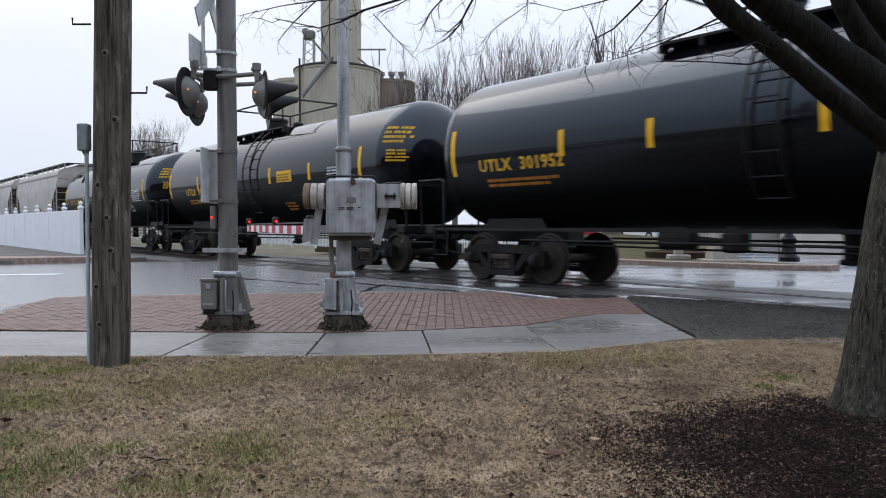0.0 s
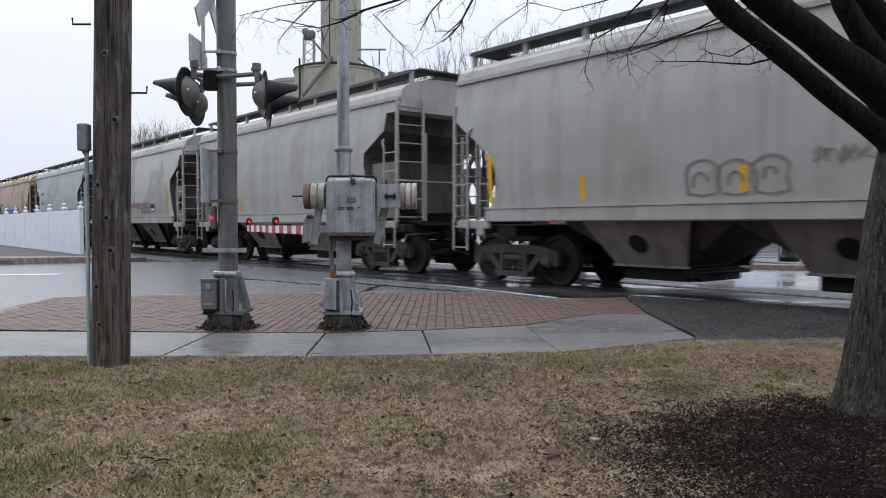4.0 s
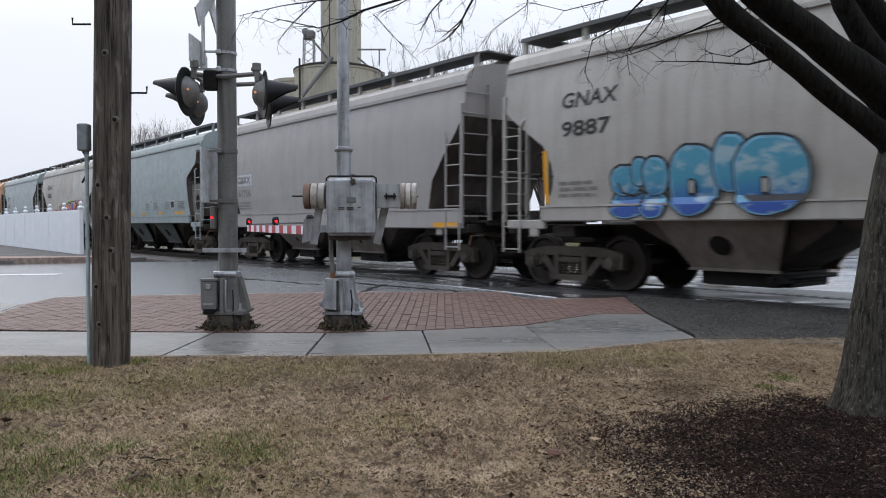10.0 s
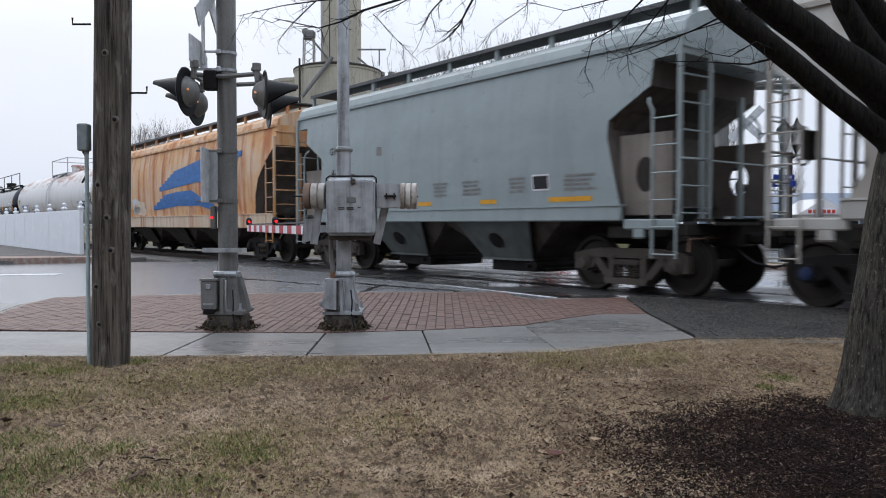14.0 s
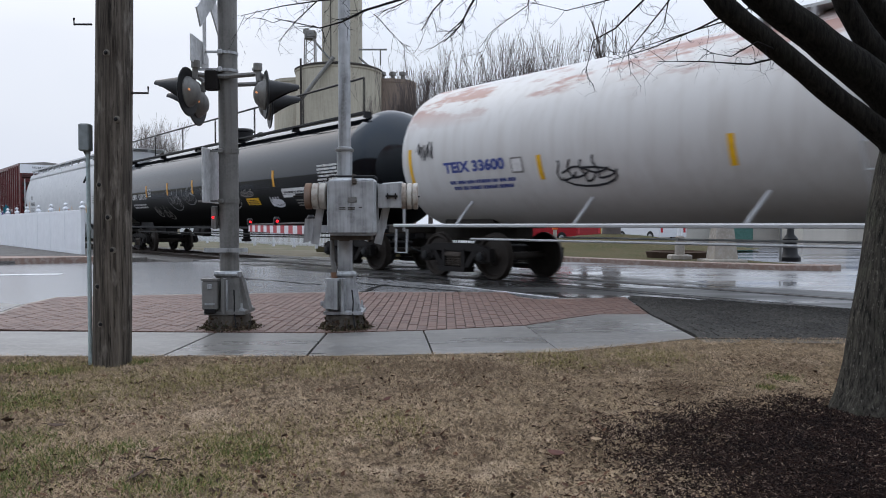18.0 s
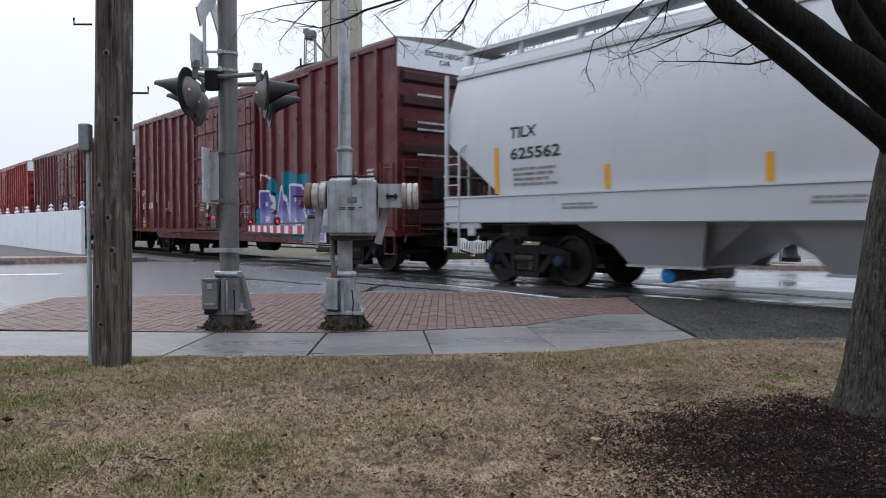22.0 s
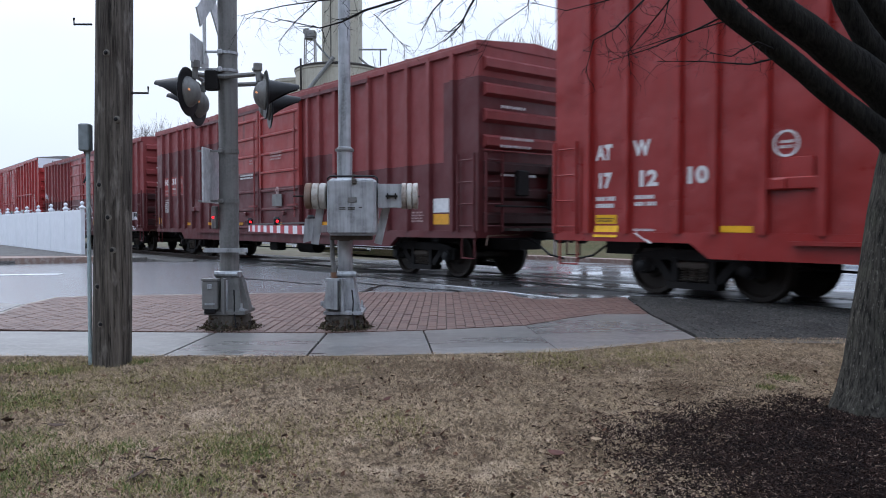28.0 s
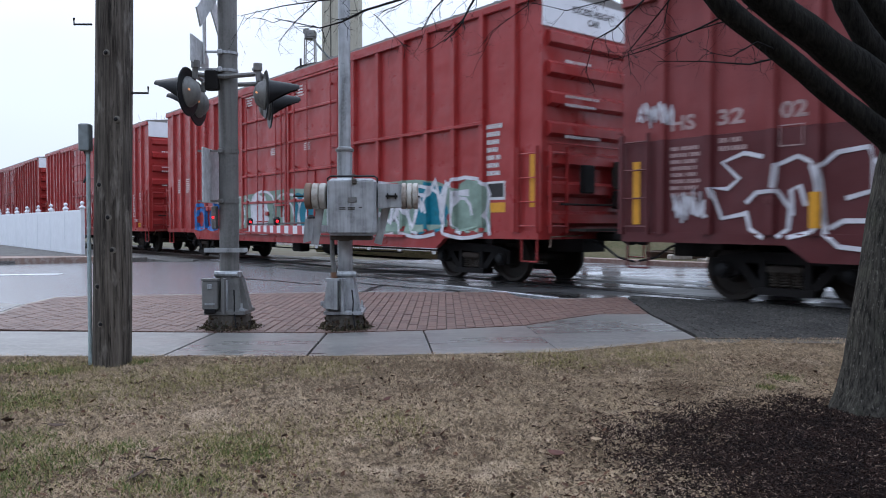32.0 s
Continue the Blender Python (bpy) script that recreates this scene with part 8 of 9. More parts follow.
part("walkway", Mesh().box((3.2, -0.5, 4.75), (7.4, 0.6, 0.05), Matrix.Rotation(radians(-7), 4, "Z")), M_GALV, cs)
part("bell", Mesh().lathe([(0.08, 5.7), (0.15, 5.85), (0.15, 6.0), (0.05, 6.08)], 12), M_GALV, cs)
for a in (45, -45):
    part("crossbuck_blade", Mesh().box((0.45, -0.5, 3.75), (0.02, 0.2, 1.1), Matrix.Rotation(radians(60), 4, "Z") @ Matrix.Rotation(radians(a), 4, "X")), M_SIGNB, cs)
for x, y in ((0.0, -0.85), (0.62, -0.6)):
    part("lamp_disc", Mesh().lathe([(0.0, 0.0), (0.30, 0.0), (0.30, 0.02), (0.0, 0.02)], 24, Matrix.Translation((x, y, 2.78)) @ RX90), M_BLACK, cs)
    part("lamp_housing", Mesh().lathe([(0.17, 0.0), (0.15, 0.1), (0.05, 0.15)], 16, Matrix.Translation((x, y - 0.02, 2.78)) @ RX90), M_GALV, cs, smooth=40)
part("lamp_arm", Mesh().tube([(0, -0.2, 3.05), (0.0, -0.8, 3.1), (0.65, -0.6, 3.1)], 0.03, 6).tube([(0.1, -0.3, 2.3), (0.3, -0.5, 2.3), (0.35, -0.55, 3.0)], 0.03, 6), M_GALV, cs)
part("hooded_lamp", Mesh().lathe([(0.2, 0.0), (0.22, 0.03), (0.1, 0.06), (0.09, 0.4)], 16, Matrix.Translation((0.15, -0.8, 2.05)) @ RY90), M_BLACK, cs)
ctl = thing("signal_stand", "weathered concrete stand with a stub post", "post", at=pose(6.75, 21.7, 0.08))
part("block", Mesh().box((0, 0, 0.08), (0.6, 0.45, 0.16), None, 0.03).box((0, 0, 0.4), (0.24, 0.22, 0.6), None, 0.04), M_CURB, ctl)
part("post", Mesh().lathe([(0.07, 0.7), (0.07, 1.5)], 10).box((-0.3, 0, 1.2), (0.14, 0.04, 0.6)), M_FENCE, ctl)
lp = thing("street_lamp", "black street lamp with twin lantern heads", "street lamp", at=pose(9.55, 20.9, 0.08))
part("post", Mesh().lathe([(0.28, 0.0), (0.28, 0.12), (0.2, 0.2), (0.17, 0.5), (0.2, 0.62), (0.1, 0.75), (0.075, 1.3), (0.06, 2.9), (0.09, 2.95), (0.06, 3.0)], 14), M_BLACK, lp, smooth=40)
for q in (-1, 1):
    part("arm", Mesh().tube([(0, 0, 2.8), (q * 0.16, 0, 2.92), (q * 0.17, 0, 3.05)], 0.035, 6).lathe([(0.05, 3.02), (0.1, 3.12), (0.11, 3.2)], 10, Matrix.Translation((q * 0.17, 0, 0))), M_BLACK, lp)
    part("lantern", Mesh().lathe([(0.11, 3.2), (0.19, 3.55), (0.17, 3.62)], 8, Matrix.Translation((q * 0.17, 0, 0))), plain("frosted glass", (0.62, 0.62, 0.6), 0.2), lp)
    part("cap", Mesh().lathe([(0.22, 3.6), (0.2, 3.66), (0.07, 3.8), (0.02, 3.95)], 10, Matrix.Translation((q * 0.17, 0, 0))), M_BLACK, lp)
st = thing("street_sign", "small post with two blue street signs", "sign", at=pose(9.15, 20.6, 0.08))
part("post", Mesh().lathe([(0.03, 0), (0.03, 2.5)], 8), M_GALV, st)
for z, a in ((2.3, 10), (2.12, -30)):
    pl = part("blade", Mesh().box((0.1, 0, z), (0.62, 0.02, 0.15), Matrix.Rotation(radians(a), 4, "Z")), plain("blue sign", (0.02, 0.05, 0.28), 0.4), st)
    for i in range(3):
        part("letter_bar", Mesh().box((-0.08 + 0.17 * i, -0.013 if a > 0 else -0.02, z), (0.1, 0.006, 0.05), Matrix.Rotation(radians(a), 4, "Z")), M_WHITE, pl)
M_SIDING = worn("blue grey siding", (0.16, 0.19, 0.24), (0.12, 0.14, 0.18), 0.6, streak=0.2)
M_PALE = worn("pale masonry", (0.50, 0.47, 0.42), (0.40, 0.38, 0.34), 0.8)
bld = thing("low_building", "long low building with pale walls and blue grey roof", "building", at=pose(13.5, 49, -0.2))
part("wall", Mesh().box((25, 4, 0.55), (50, 8, 1.1)), M_PALE, bld)
part("siding", Mesh().box((25, 4, 1.45), (50.1, 8.1, 0.7)), M_SIDING, bld)
part("roof", Mesh().prism([(-0.6, 1.75), (-0.6, 1.9), (4, 3.5), (8.6, 1.9), (8.6, 1.75)], 4.5, 50.6, "x"), M_SIDING, bld)
for i in range(9):
    w = part("window", Mesh().box((2.2 + i * 5.2, -0.03, 1.4), (1.7, 0.06, 0.4)), M_WHITE, bld)
    part("pane", Mesh().box((2.2 + i * 5.2, -0.065, 1.4), (1.4, 0.02, 0.26)), M_PANELB, w)
part("door", Mesh().box((20.4, -0.04, 0.62), (2.1, 0.08, 1.25)), M_PANELB, bld)
kk = thing("gabled_shop", "small white gabled shop front with a red sign", "building", at=pose(21.4, 45, -0.1))
part("wall", Mesh().box((1.2, 1.5, 0.9), (2.6, 3, 1.8)), M_PALE, kk)
part("gable", Mesh().prism([(-0.4, 1.8), (2.8, 1.8), (1.2, 2.75)], -0.1, 3), M_WHITE, kk)
part("sign", Mesh().box((1.0, -0.14, 1.98), (1.7, 0.05, 0.34)), M_FENCE, kk)
for i in range(6):
    part("letter_bar", Mesh().box((0.3 + i * 0.28, -0.175, 1.98), (0.2, 0.02, 0.22)), M_LETTERR, kk)


def vehicle(name, label, at, length, width, body, cab, pickup, cat):
    v = thing(name, label, cat, at=at)
    h = length / 2
    part("body", Mesh().prism([(-h, 0.4), (-h, 0.95), (-h + 0.15, 1.02), (h - 0.1, 1.0), (h, 0.85), (h, 0.4)], -width / 2, width / 2), body, v)
    if pickup:
        part("cab", Mesh().prism([(-0.9, 1.0), (-0.6, 1.75), (0.75, 1.75), (1.25, 1.0)], -width / 2 + 0.06, width / 2 - 0.06), body, v)
        part("windows", Mesh().prism([(-0.72, 1.08), (-0.5, 1.66), (0.68, 1.66), (1.05, 1.08)], -width / 2 + 0.05, width / 2 - 0.05), M_PANELB, v)
    else:
        part("cab", Mesh().prism([(-h + 0.05, 1.0), (-h + 0.3, 1.72), (0.7, 1.72), (1.35, 1.0)], -width / 2 + 0.05, width / 2 - 0.05), body, v)
        part("windows", Mesh().prism([(-h + 0.35, 1.08), (-h + 0.5, 1.62), (0.62, 1.62), (1.1, 1.08)], -width / 2 + 0.04, width / 2 - 0.04), M_PANELB, v)
    for x in (-h * 0.62, h * 0.62):
        for y in (-1, 1):
            w = part("wheel", Mesh().lathe([(0.36, -0.11), (0.37, 0), (0.36, 0.11)], 18, Matrix.Translation((x, y * (width / 2 - 0.1), 0.37)) @ RX90), M_BLACK, v)
            part("rim", Mesh().lathe([(0.2, -0.125), (0.2, 0.125)], 12, Matrix.Translation((x, y * (width / 2 - 0.1), 0.37)) @ RX90), M_CHROME, w)
    for q in (-1, 1):
        part("headlight", Mesh().box((h, q * width * 0.36, 0.75), (0.04, 0.3, 0.16)), M_WHITE, v)
        part("taillight", Mesh().box((-h, q * width * 0.42, 0.8), (0.04, 0.14, 0.3)), M_REDTAPE, v)
    return v


M_CARRED = plain("red car paint", (0.26, 0.012, 0.018), 0.25, var=0.08)
M_CARWH = plain("white car paint", (0.62, 0.63, 0.65), 0.25, var=0.05)
vehicle("pickup_truck", "red pickup truck parked on the wet lot", pose(5.95, 42, -0.02, 0, 0, 128), 5.4, 1.9, M_CARRED, None, True, "truck")
vehicle("parked_suv", "white sport utility car parked behind the fence", pose(4.2, 45, -0.02, 0, 0, 100), 4.6, 1.85, M_CARWH, None, False, "car")
vehicle("parked_van", "white van parked by the building", pose(12.7, 47, -0.02, 0, 0, 110), 4.8, 1.9, M_CARWH, None, False, "van")
for x, z in ((9.0, 44), (9.55, 44)):
    bo = thing("bollard", "yellow painted steel bollard by the lot", "bollard", "bollards by the lot", at=pose(x, z, -0.02))
    part("post", Mesh().lathe([(0.12, 0), (0.12, 1.0), (0.06, 1.08)], 12), M_YELLOW, bo)
dm = thing("waste_container", "green waste containers by the wall", "container", at=pose(18.0, 47.5, 0))
part("bin", Mesh().box((0, 0, 0.65), (2.2, 1.4, 1.2), None, 0.05), plain("dull green", (0.06, 0.14, 0.12), 0.6), dm)
part("lid", Mesh().box((0, 0, 1.28), (2.3, 1.5, 0.08)), M_BLACK, dm)
pg = thing("marker_post", "short weathered wooden marker post with an orange cap", "post", at=pose(3.6, 24.6, 0.1))
part("post", Mesh().box((0, 0, 0.4), (0.11, 0.11, 0.9), None, 0.01), M_CURB, pg)
part("cap", Mesh().box((0, 0, 0.9), (0.16, 0.13, 0.14), None, 0.01), plain("orange marker", (0.5, 0.09, 0.02), 0.5), pg)
pt = thing("planter_wall", "low dark stone planter ring on the island", "planter", at=pose(7.1, 23.0, 0.08))
part("ring", Mesh().lathe([(0.9, 0.0), (0.95, 0.2), (0.8, 0.22), (0.7, 0.05)], 20), M_STONE, pt)

elev = thing("grain_elevator", "pale concrete grain elevator with a tall headhouse", "silo", at=pose(-16.3, 118, -0.3))
part("main_bin", Mesh().lathe([(6.6, 0), (6.6, 24.5), (6.72, 24.6), (6.72, 25.0)], 48), M_SILO, elev, smooth=40)
part("roof_rim", Mesh().lathe([(6.78, 24.85), (6.78, 25.1), (6.0, 25.4)], 48), M_UNDER, elev)
part("headhouse", Mesh().loft([[(0.6 + x * 2.75, y * 2.75, z) for x, y in ((-1, -1), (1, -1), (1, 1), (-1, 1))] for z in (24.5, 60)]), M_SILO, elev)
for k in range(3):
    part("seam", Mesh().box((-0.8 + 1.4 * k, -2.78, 42), (0.12, 0.06, 34)), M_UNDER, elev)
part("side_bin_left", Mesh().lathe([(4.0, 0), (4.0, 23.4), (4.1, 23.5), (4.1, 24.0)], 32, Matrix.Translation((-6.6, 3, 0))), M_SILO, elev, smooth=40)
part("side_bin_right", Mesh().lathe([(4.2, 0), (4.2, 23.4), (4.3, 23.5), (4.3, 24.0)], 32, Matrix.Translation((7.6, 4, 0))), M_SILOD, elev, smooth=40)
for i in range(4):
    part("vent", Mesh().lathe([(0.35, 23.8), (0.35, 24.8), (0.6, 24.9), (0.5, 25.4)], 10, Matrix.Translation((5.0 + 1.6 * i, 2, 0))), M_GALV, elev)
tower = Mesh()
for x in (-5.0, -3.4):
    tower.tube([(x, -2, 24.8), (x * 0.92 - 0.3, -2, 29.8)], 0.1, 5)
    tower.tube([(x, -0.6, 24.8), (x * 0.92 - 0.3, -0.6, 29.8)], 0.1, 5)
for z in (25.6, 27.0, 28.4):
    tower.tube([(-5.0, -2, z), (-3.4, -2, z + 1.3)], 0.06, 4).tube([(-3.4, -2, z), (-5.0, -2, z + 1.3)], 0.06, 4)
part("leg_tower", tower, M_GALV, elev)
part("leg_head", Mesh().box((-4.1, -1.4, 30.4), (1.7, 1.4, 1.2), None, 0.2).box((-4.7, -1.4, 30.9), (1.0, 1.0, 0.8), None, 0.2).lathe([(0.9, 29.7), (0.9, 29.85)], 10, Matrix.Translation((-4.2, -1.4, 0))), M_GALV, elev)
part("spout", Mesh().tube([(0.2, -6.9, 25.8), (-4.2, -7.3, 20.0)], 0.32, 8).tube([(-3.6, -2, 29.5), (-0.8, -3.2, 26.2)], 0.16, 6), M_GALV, elev)
part("gantry", Mesh().tube([(3.0, -2, 28.0), (7.6, -2, 28.0)], 0.14, 5).tube([(6.6, -2, 28.0), (6.6, -2, 25.6)], 0.12, 5).tube([(3.1, -2, 27.0), (5.0, -2, 25.4)], 0.16, 5), M_GALV, elev)
part("ladder_cage", Mesh().box((-4.95, -5.0, 19), (0.25, 0.3, 14)), M_UNDER, elev)


def branch(b, rnd, p, d, length, r, depth, seg=4, spread=0.55, up=0.1, kids=3, wob=0.18, least=0.0):
    """One limb, and its own limbs, into the mesh b."""
    pts, rad = [Vector(p)], [r]
    n = 3 if depth > 1 else 2
    for i in range(n):
        d = (d + Vector((rnd.gauss(0, wob), rnd.gauss(0, wob), rnd.gauss(0, wob) + up * 0.4))).normalized()
        pts.append(pts[-1] + d * length / n)
        rad.append(max(least, r * (1 - 0.5 * (i + 1) / n)))
    b.tube(pts, rad, seg if depth > 1 else 3, False)
    if depth:
        for k in range(kids):
            f = rnd.uniform(0.35, 1.0)
            i = min(n - 1, int(f * n))
            q = pts[i].lerp(pts[i + 1], f * n - i)
            e = (d + Vector((rnd.gauss(0, spread), rnd.gauss(0, spread), rnd.gauss(0, spread * 0.7) + up))).normalized()
            branch(b, rnd, q, e, length * rnd.uniform(0.55, 0.82), r * 0.5 * (1.15 - 0.35 * f), depth - 1, seg, spread, up, kids, wob, least)


def bare_tree(name, label, at, height, seed, mat, depth=5, r=0.22, kids=3, spread=0.5):
    rnd = random.Random(seed)
    t = thing(name, label, "tree", "bare trees in the distance", at=at)
    part("trunk", Mesh().tube([(0, 0, -0.3), (0.05, 0, height * 0.15), (0.0, 0.05, height * 0.3)], [r * 1.2, r, r * 0.8], 8), mat, t, smooth=50)
    b = Mesh()
    for k in range(13):
        a = k * 2.4 + rnd.uniform(-0.3, 0.3)
        z, e = height * rnd.uniform(0.12, 0.3), spread * rnd.uniform(0.5, 1.15)
        branch(b, rnd, (0, 0, z), Vector((math.cos(a) * e, math.sin(a) * e, 1)).normalized(), height * rnd.uniform(0.28, 0.38), r * 0.55, depth - 1, 4, 0.30, 0.34, kids, 0.10, 0.013)
    part("crown", b.data("crown", mat, 0, False), None, t)
    return t


BT = "bare winter tree with fine grey brown twigs"
base_tree = bare_tree("bare_tree", BT, pose(1.2, 78, -0.2), 19, 3, M_FARTWIG, r=0.27)
tree_b = bare_tree("bare_tree", BT, pose(7.8, 74, -0.2), 19, 8, M_FARTWIG, r=0.27)
for src, x, y, h, rz in ((base_tree, 4.6, 80, 0.95, 40), (tree_b, -4.2, 80, 0.92, 80), (base_tree, 10.5, 80, 1.05, 120), (tree_b, 15.2, 82, 0.98, 200), (base_tree, -1.5, 84, 0.9, 260), (tree_b, 18.5, 84, 0.9, 310), (base_tree, 12.8, 88, 0.95, 170), (tree_b, -34, 90, 0.68, 20), (base_tree, -37, 94, 0.7, 60), (base_tree, 22.0, 62, 0.55, 100), (tree_b, 27.5, 90, 0.40, 30), (base_tree, 41, 90, 0.42, 50), (tree_b, 36, 95, 0.36, 150), (base_tree, -8.5, 100, 0.75, 11), (tree_b, -19, 100, 0.6, 90)):
    c = copy_thing(src, pose(x, y, -0.2, 0, 0, rz))
    c.scale = (h, h, h)
isl_tree = bare_tree("bare_tree", "bare tree on the grassy mound behind the track", pose(*on_track(-21.2, -15.4).xy, 0.5), 9, 21, M_FARTWIG, depth=4, r=0.36)

# ---- the near tree with its mulch ring ----
tree = thing("shade_tree", "leafless shade tree with dark furrowed bark in a mulch bed", "tree")
tk = Mesh()
tr_pts = [(2.49, -0.10, 0.30), (2.49, 0.02, 0.262), (2.505, 0.14, 0.232), (2.515, 0.30, 0.212), (2.53, 0.55, 0.195), (2.56, 0.85, 0.178), (2.59, 1.15, 0.168), (2.64, 1.42, 0.172), (2.72, 1.68, 0.19), (2.80, 1.95, 0.16)]
rg = []
for x, z, r in tr_pts:
    ring = []
    for i in range(40):
        a = i * 2 * math.pi / 40
        k = 1 + 0.025 * math.sin(9 * a + z * 2) + 0.02 * noise.noise((3 * math.cos(a), 3 * math.sin(a), z * 2))
        if z < 0.2:
            k += 0.05 * math.sin(5 * a + 1)
        ring.append((x + r * k * math.cos(a), 4.3 + r * k * math.sin(a), z))
    rg.append(ring)
tk.loft(rg)
part("trunk", tk, M_BARK, tree, smooth=60)
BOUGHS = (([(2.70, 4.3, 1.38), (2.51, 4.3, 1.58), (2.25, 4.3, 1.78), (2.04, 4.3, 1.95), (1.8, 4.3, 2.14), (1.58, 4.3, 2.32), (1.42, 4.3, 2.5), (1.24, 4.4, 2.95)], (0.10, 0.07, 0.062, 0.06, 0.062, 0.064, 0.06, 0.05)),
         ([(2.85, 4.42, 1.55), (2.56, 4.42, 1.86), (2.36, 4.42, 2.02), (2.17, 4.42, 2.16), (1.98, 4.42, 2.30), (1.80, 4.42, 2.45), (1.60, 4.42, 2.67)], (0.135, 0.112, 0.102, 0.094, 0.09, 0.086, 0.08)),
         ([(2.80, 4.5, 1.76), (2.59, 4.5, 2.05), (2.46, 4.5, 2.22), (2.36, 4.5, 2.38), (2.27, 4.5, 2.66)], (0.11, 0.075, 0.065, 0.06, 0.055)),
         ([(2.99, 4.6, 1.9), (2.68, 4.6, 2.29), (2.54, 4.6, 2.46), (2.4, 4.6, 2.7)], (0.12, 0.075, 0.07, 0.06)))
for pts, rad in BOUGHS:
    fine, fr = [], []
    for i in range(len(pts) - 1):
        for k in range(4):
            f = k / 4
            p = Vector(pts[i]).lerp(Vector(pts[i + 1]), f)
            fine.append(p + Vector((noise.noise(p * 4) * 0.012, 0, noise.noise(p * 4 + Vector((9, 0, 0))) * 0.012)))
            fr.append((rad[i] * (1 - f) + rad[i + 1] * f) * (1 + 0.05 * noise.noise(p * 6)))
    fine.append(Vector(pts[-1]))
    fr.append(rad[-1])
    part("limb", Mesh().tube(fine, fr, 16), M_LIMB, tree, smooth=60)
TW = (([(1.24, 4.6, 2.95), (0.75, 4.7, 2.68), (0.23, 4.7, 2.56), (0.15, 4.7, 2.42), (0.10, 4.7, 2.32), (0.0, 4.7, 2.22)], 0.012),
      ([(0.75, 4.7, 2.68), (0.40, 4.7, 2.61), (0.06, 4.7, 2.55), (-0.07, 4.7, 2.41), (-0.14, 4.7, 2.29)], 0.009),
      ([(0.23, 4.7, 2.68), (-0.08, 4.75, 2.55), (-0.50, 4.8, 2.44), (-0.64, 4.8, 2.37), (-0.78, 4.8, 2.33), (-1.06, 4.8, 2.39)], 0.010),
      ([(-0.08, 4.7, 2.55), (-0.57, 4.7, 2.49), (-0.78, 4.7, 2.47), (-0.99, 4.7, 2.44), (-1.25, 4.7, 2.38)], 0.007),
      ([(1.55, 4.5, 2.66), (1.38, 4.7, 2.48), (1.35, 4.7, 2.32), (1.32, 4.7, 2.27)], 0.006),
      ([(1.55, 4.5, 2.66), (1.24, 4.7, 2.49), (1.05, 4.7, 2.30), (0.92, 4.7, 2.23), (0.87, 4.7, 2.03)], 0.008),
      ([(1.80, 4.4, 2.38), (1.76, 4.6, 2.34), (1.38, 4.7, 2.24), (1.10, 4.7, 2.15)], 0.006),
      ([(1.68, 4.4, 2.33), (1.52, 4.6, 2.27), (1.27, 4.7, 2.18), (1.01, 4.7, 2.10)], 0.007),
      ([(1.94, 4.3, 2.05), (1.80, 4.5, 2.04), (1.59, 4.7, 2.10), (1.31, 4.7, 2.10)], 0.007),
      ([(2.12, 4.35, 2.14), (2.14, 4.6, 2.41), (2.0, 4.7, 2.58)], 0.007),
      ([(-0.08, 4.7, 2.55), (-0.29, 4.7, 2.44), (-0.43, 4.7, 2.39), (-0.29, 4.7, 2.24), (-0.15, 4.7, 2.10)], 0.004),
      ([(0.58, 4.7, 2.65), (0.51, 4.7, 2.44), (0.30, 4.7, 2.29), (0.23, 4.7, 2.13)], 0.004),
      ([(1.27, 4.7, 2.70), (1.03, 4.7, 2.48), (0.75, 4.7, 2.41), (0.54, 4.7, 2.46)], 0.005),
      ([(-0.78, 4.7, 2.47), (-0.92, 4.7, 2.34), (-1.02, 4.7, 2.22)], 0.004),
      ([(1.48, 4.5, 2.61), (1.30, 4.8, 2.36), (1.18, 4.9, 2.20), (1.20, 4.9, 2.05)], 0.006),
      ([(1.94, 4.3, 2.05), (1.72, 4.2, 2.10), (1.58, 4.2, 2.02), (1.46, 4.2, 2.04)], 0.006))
rnd = random.Random(5)
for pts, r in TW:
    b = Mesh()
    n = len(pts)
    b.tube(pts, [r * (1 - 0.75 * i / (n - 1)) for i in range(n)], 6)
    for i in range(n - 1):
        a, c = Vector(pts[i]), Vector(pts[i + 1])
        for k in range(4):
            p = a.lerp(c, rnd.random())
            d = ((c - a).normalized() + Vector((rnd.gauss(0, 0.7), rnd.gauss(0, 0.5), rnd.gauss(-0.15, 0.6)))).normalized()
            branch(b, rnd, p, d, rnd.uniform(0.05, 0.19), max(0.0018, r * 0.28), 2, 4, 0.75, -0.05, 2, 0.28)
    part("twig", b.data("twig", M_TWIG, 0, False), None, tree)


def lawn_z(x, y):
    edge = 6.26 if x < -0.3 else 6.34 + 0.86 * min(1, max(0.0, x) / 2.4) ** 1.5
    k = min(1, (edge - y) / 0.8)
    return k * 0.03 * noise.noise((x * 0.9, y * 0.9, 0)) + 0.03 * math.exp(-((x - 2.3) ** 2 + (y - 3.6) ** 2) / 0.8) + 0.004 * (1 - k)


def in_bed(x, y):
    a = math.atan2(y - 3.3, x - 2.3)
    return math.hypot((x - 2.3) / 1.56, (y - 3.3) / 1.42) - 0.10 * noise.noise((math.cos(a) * 2.2, math.sin(a) * 2.2, 4)) - 0.1 * noise.noise((x * 3, y * 3, 2))


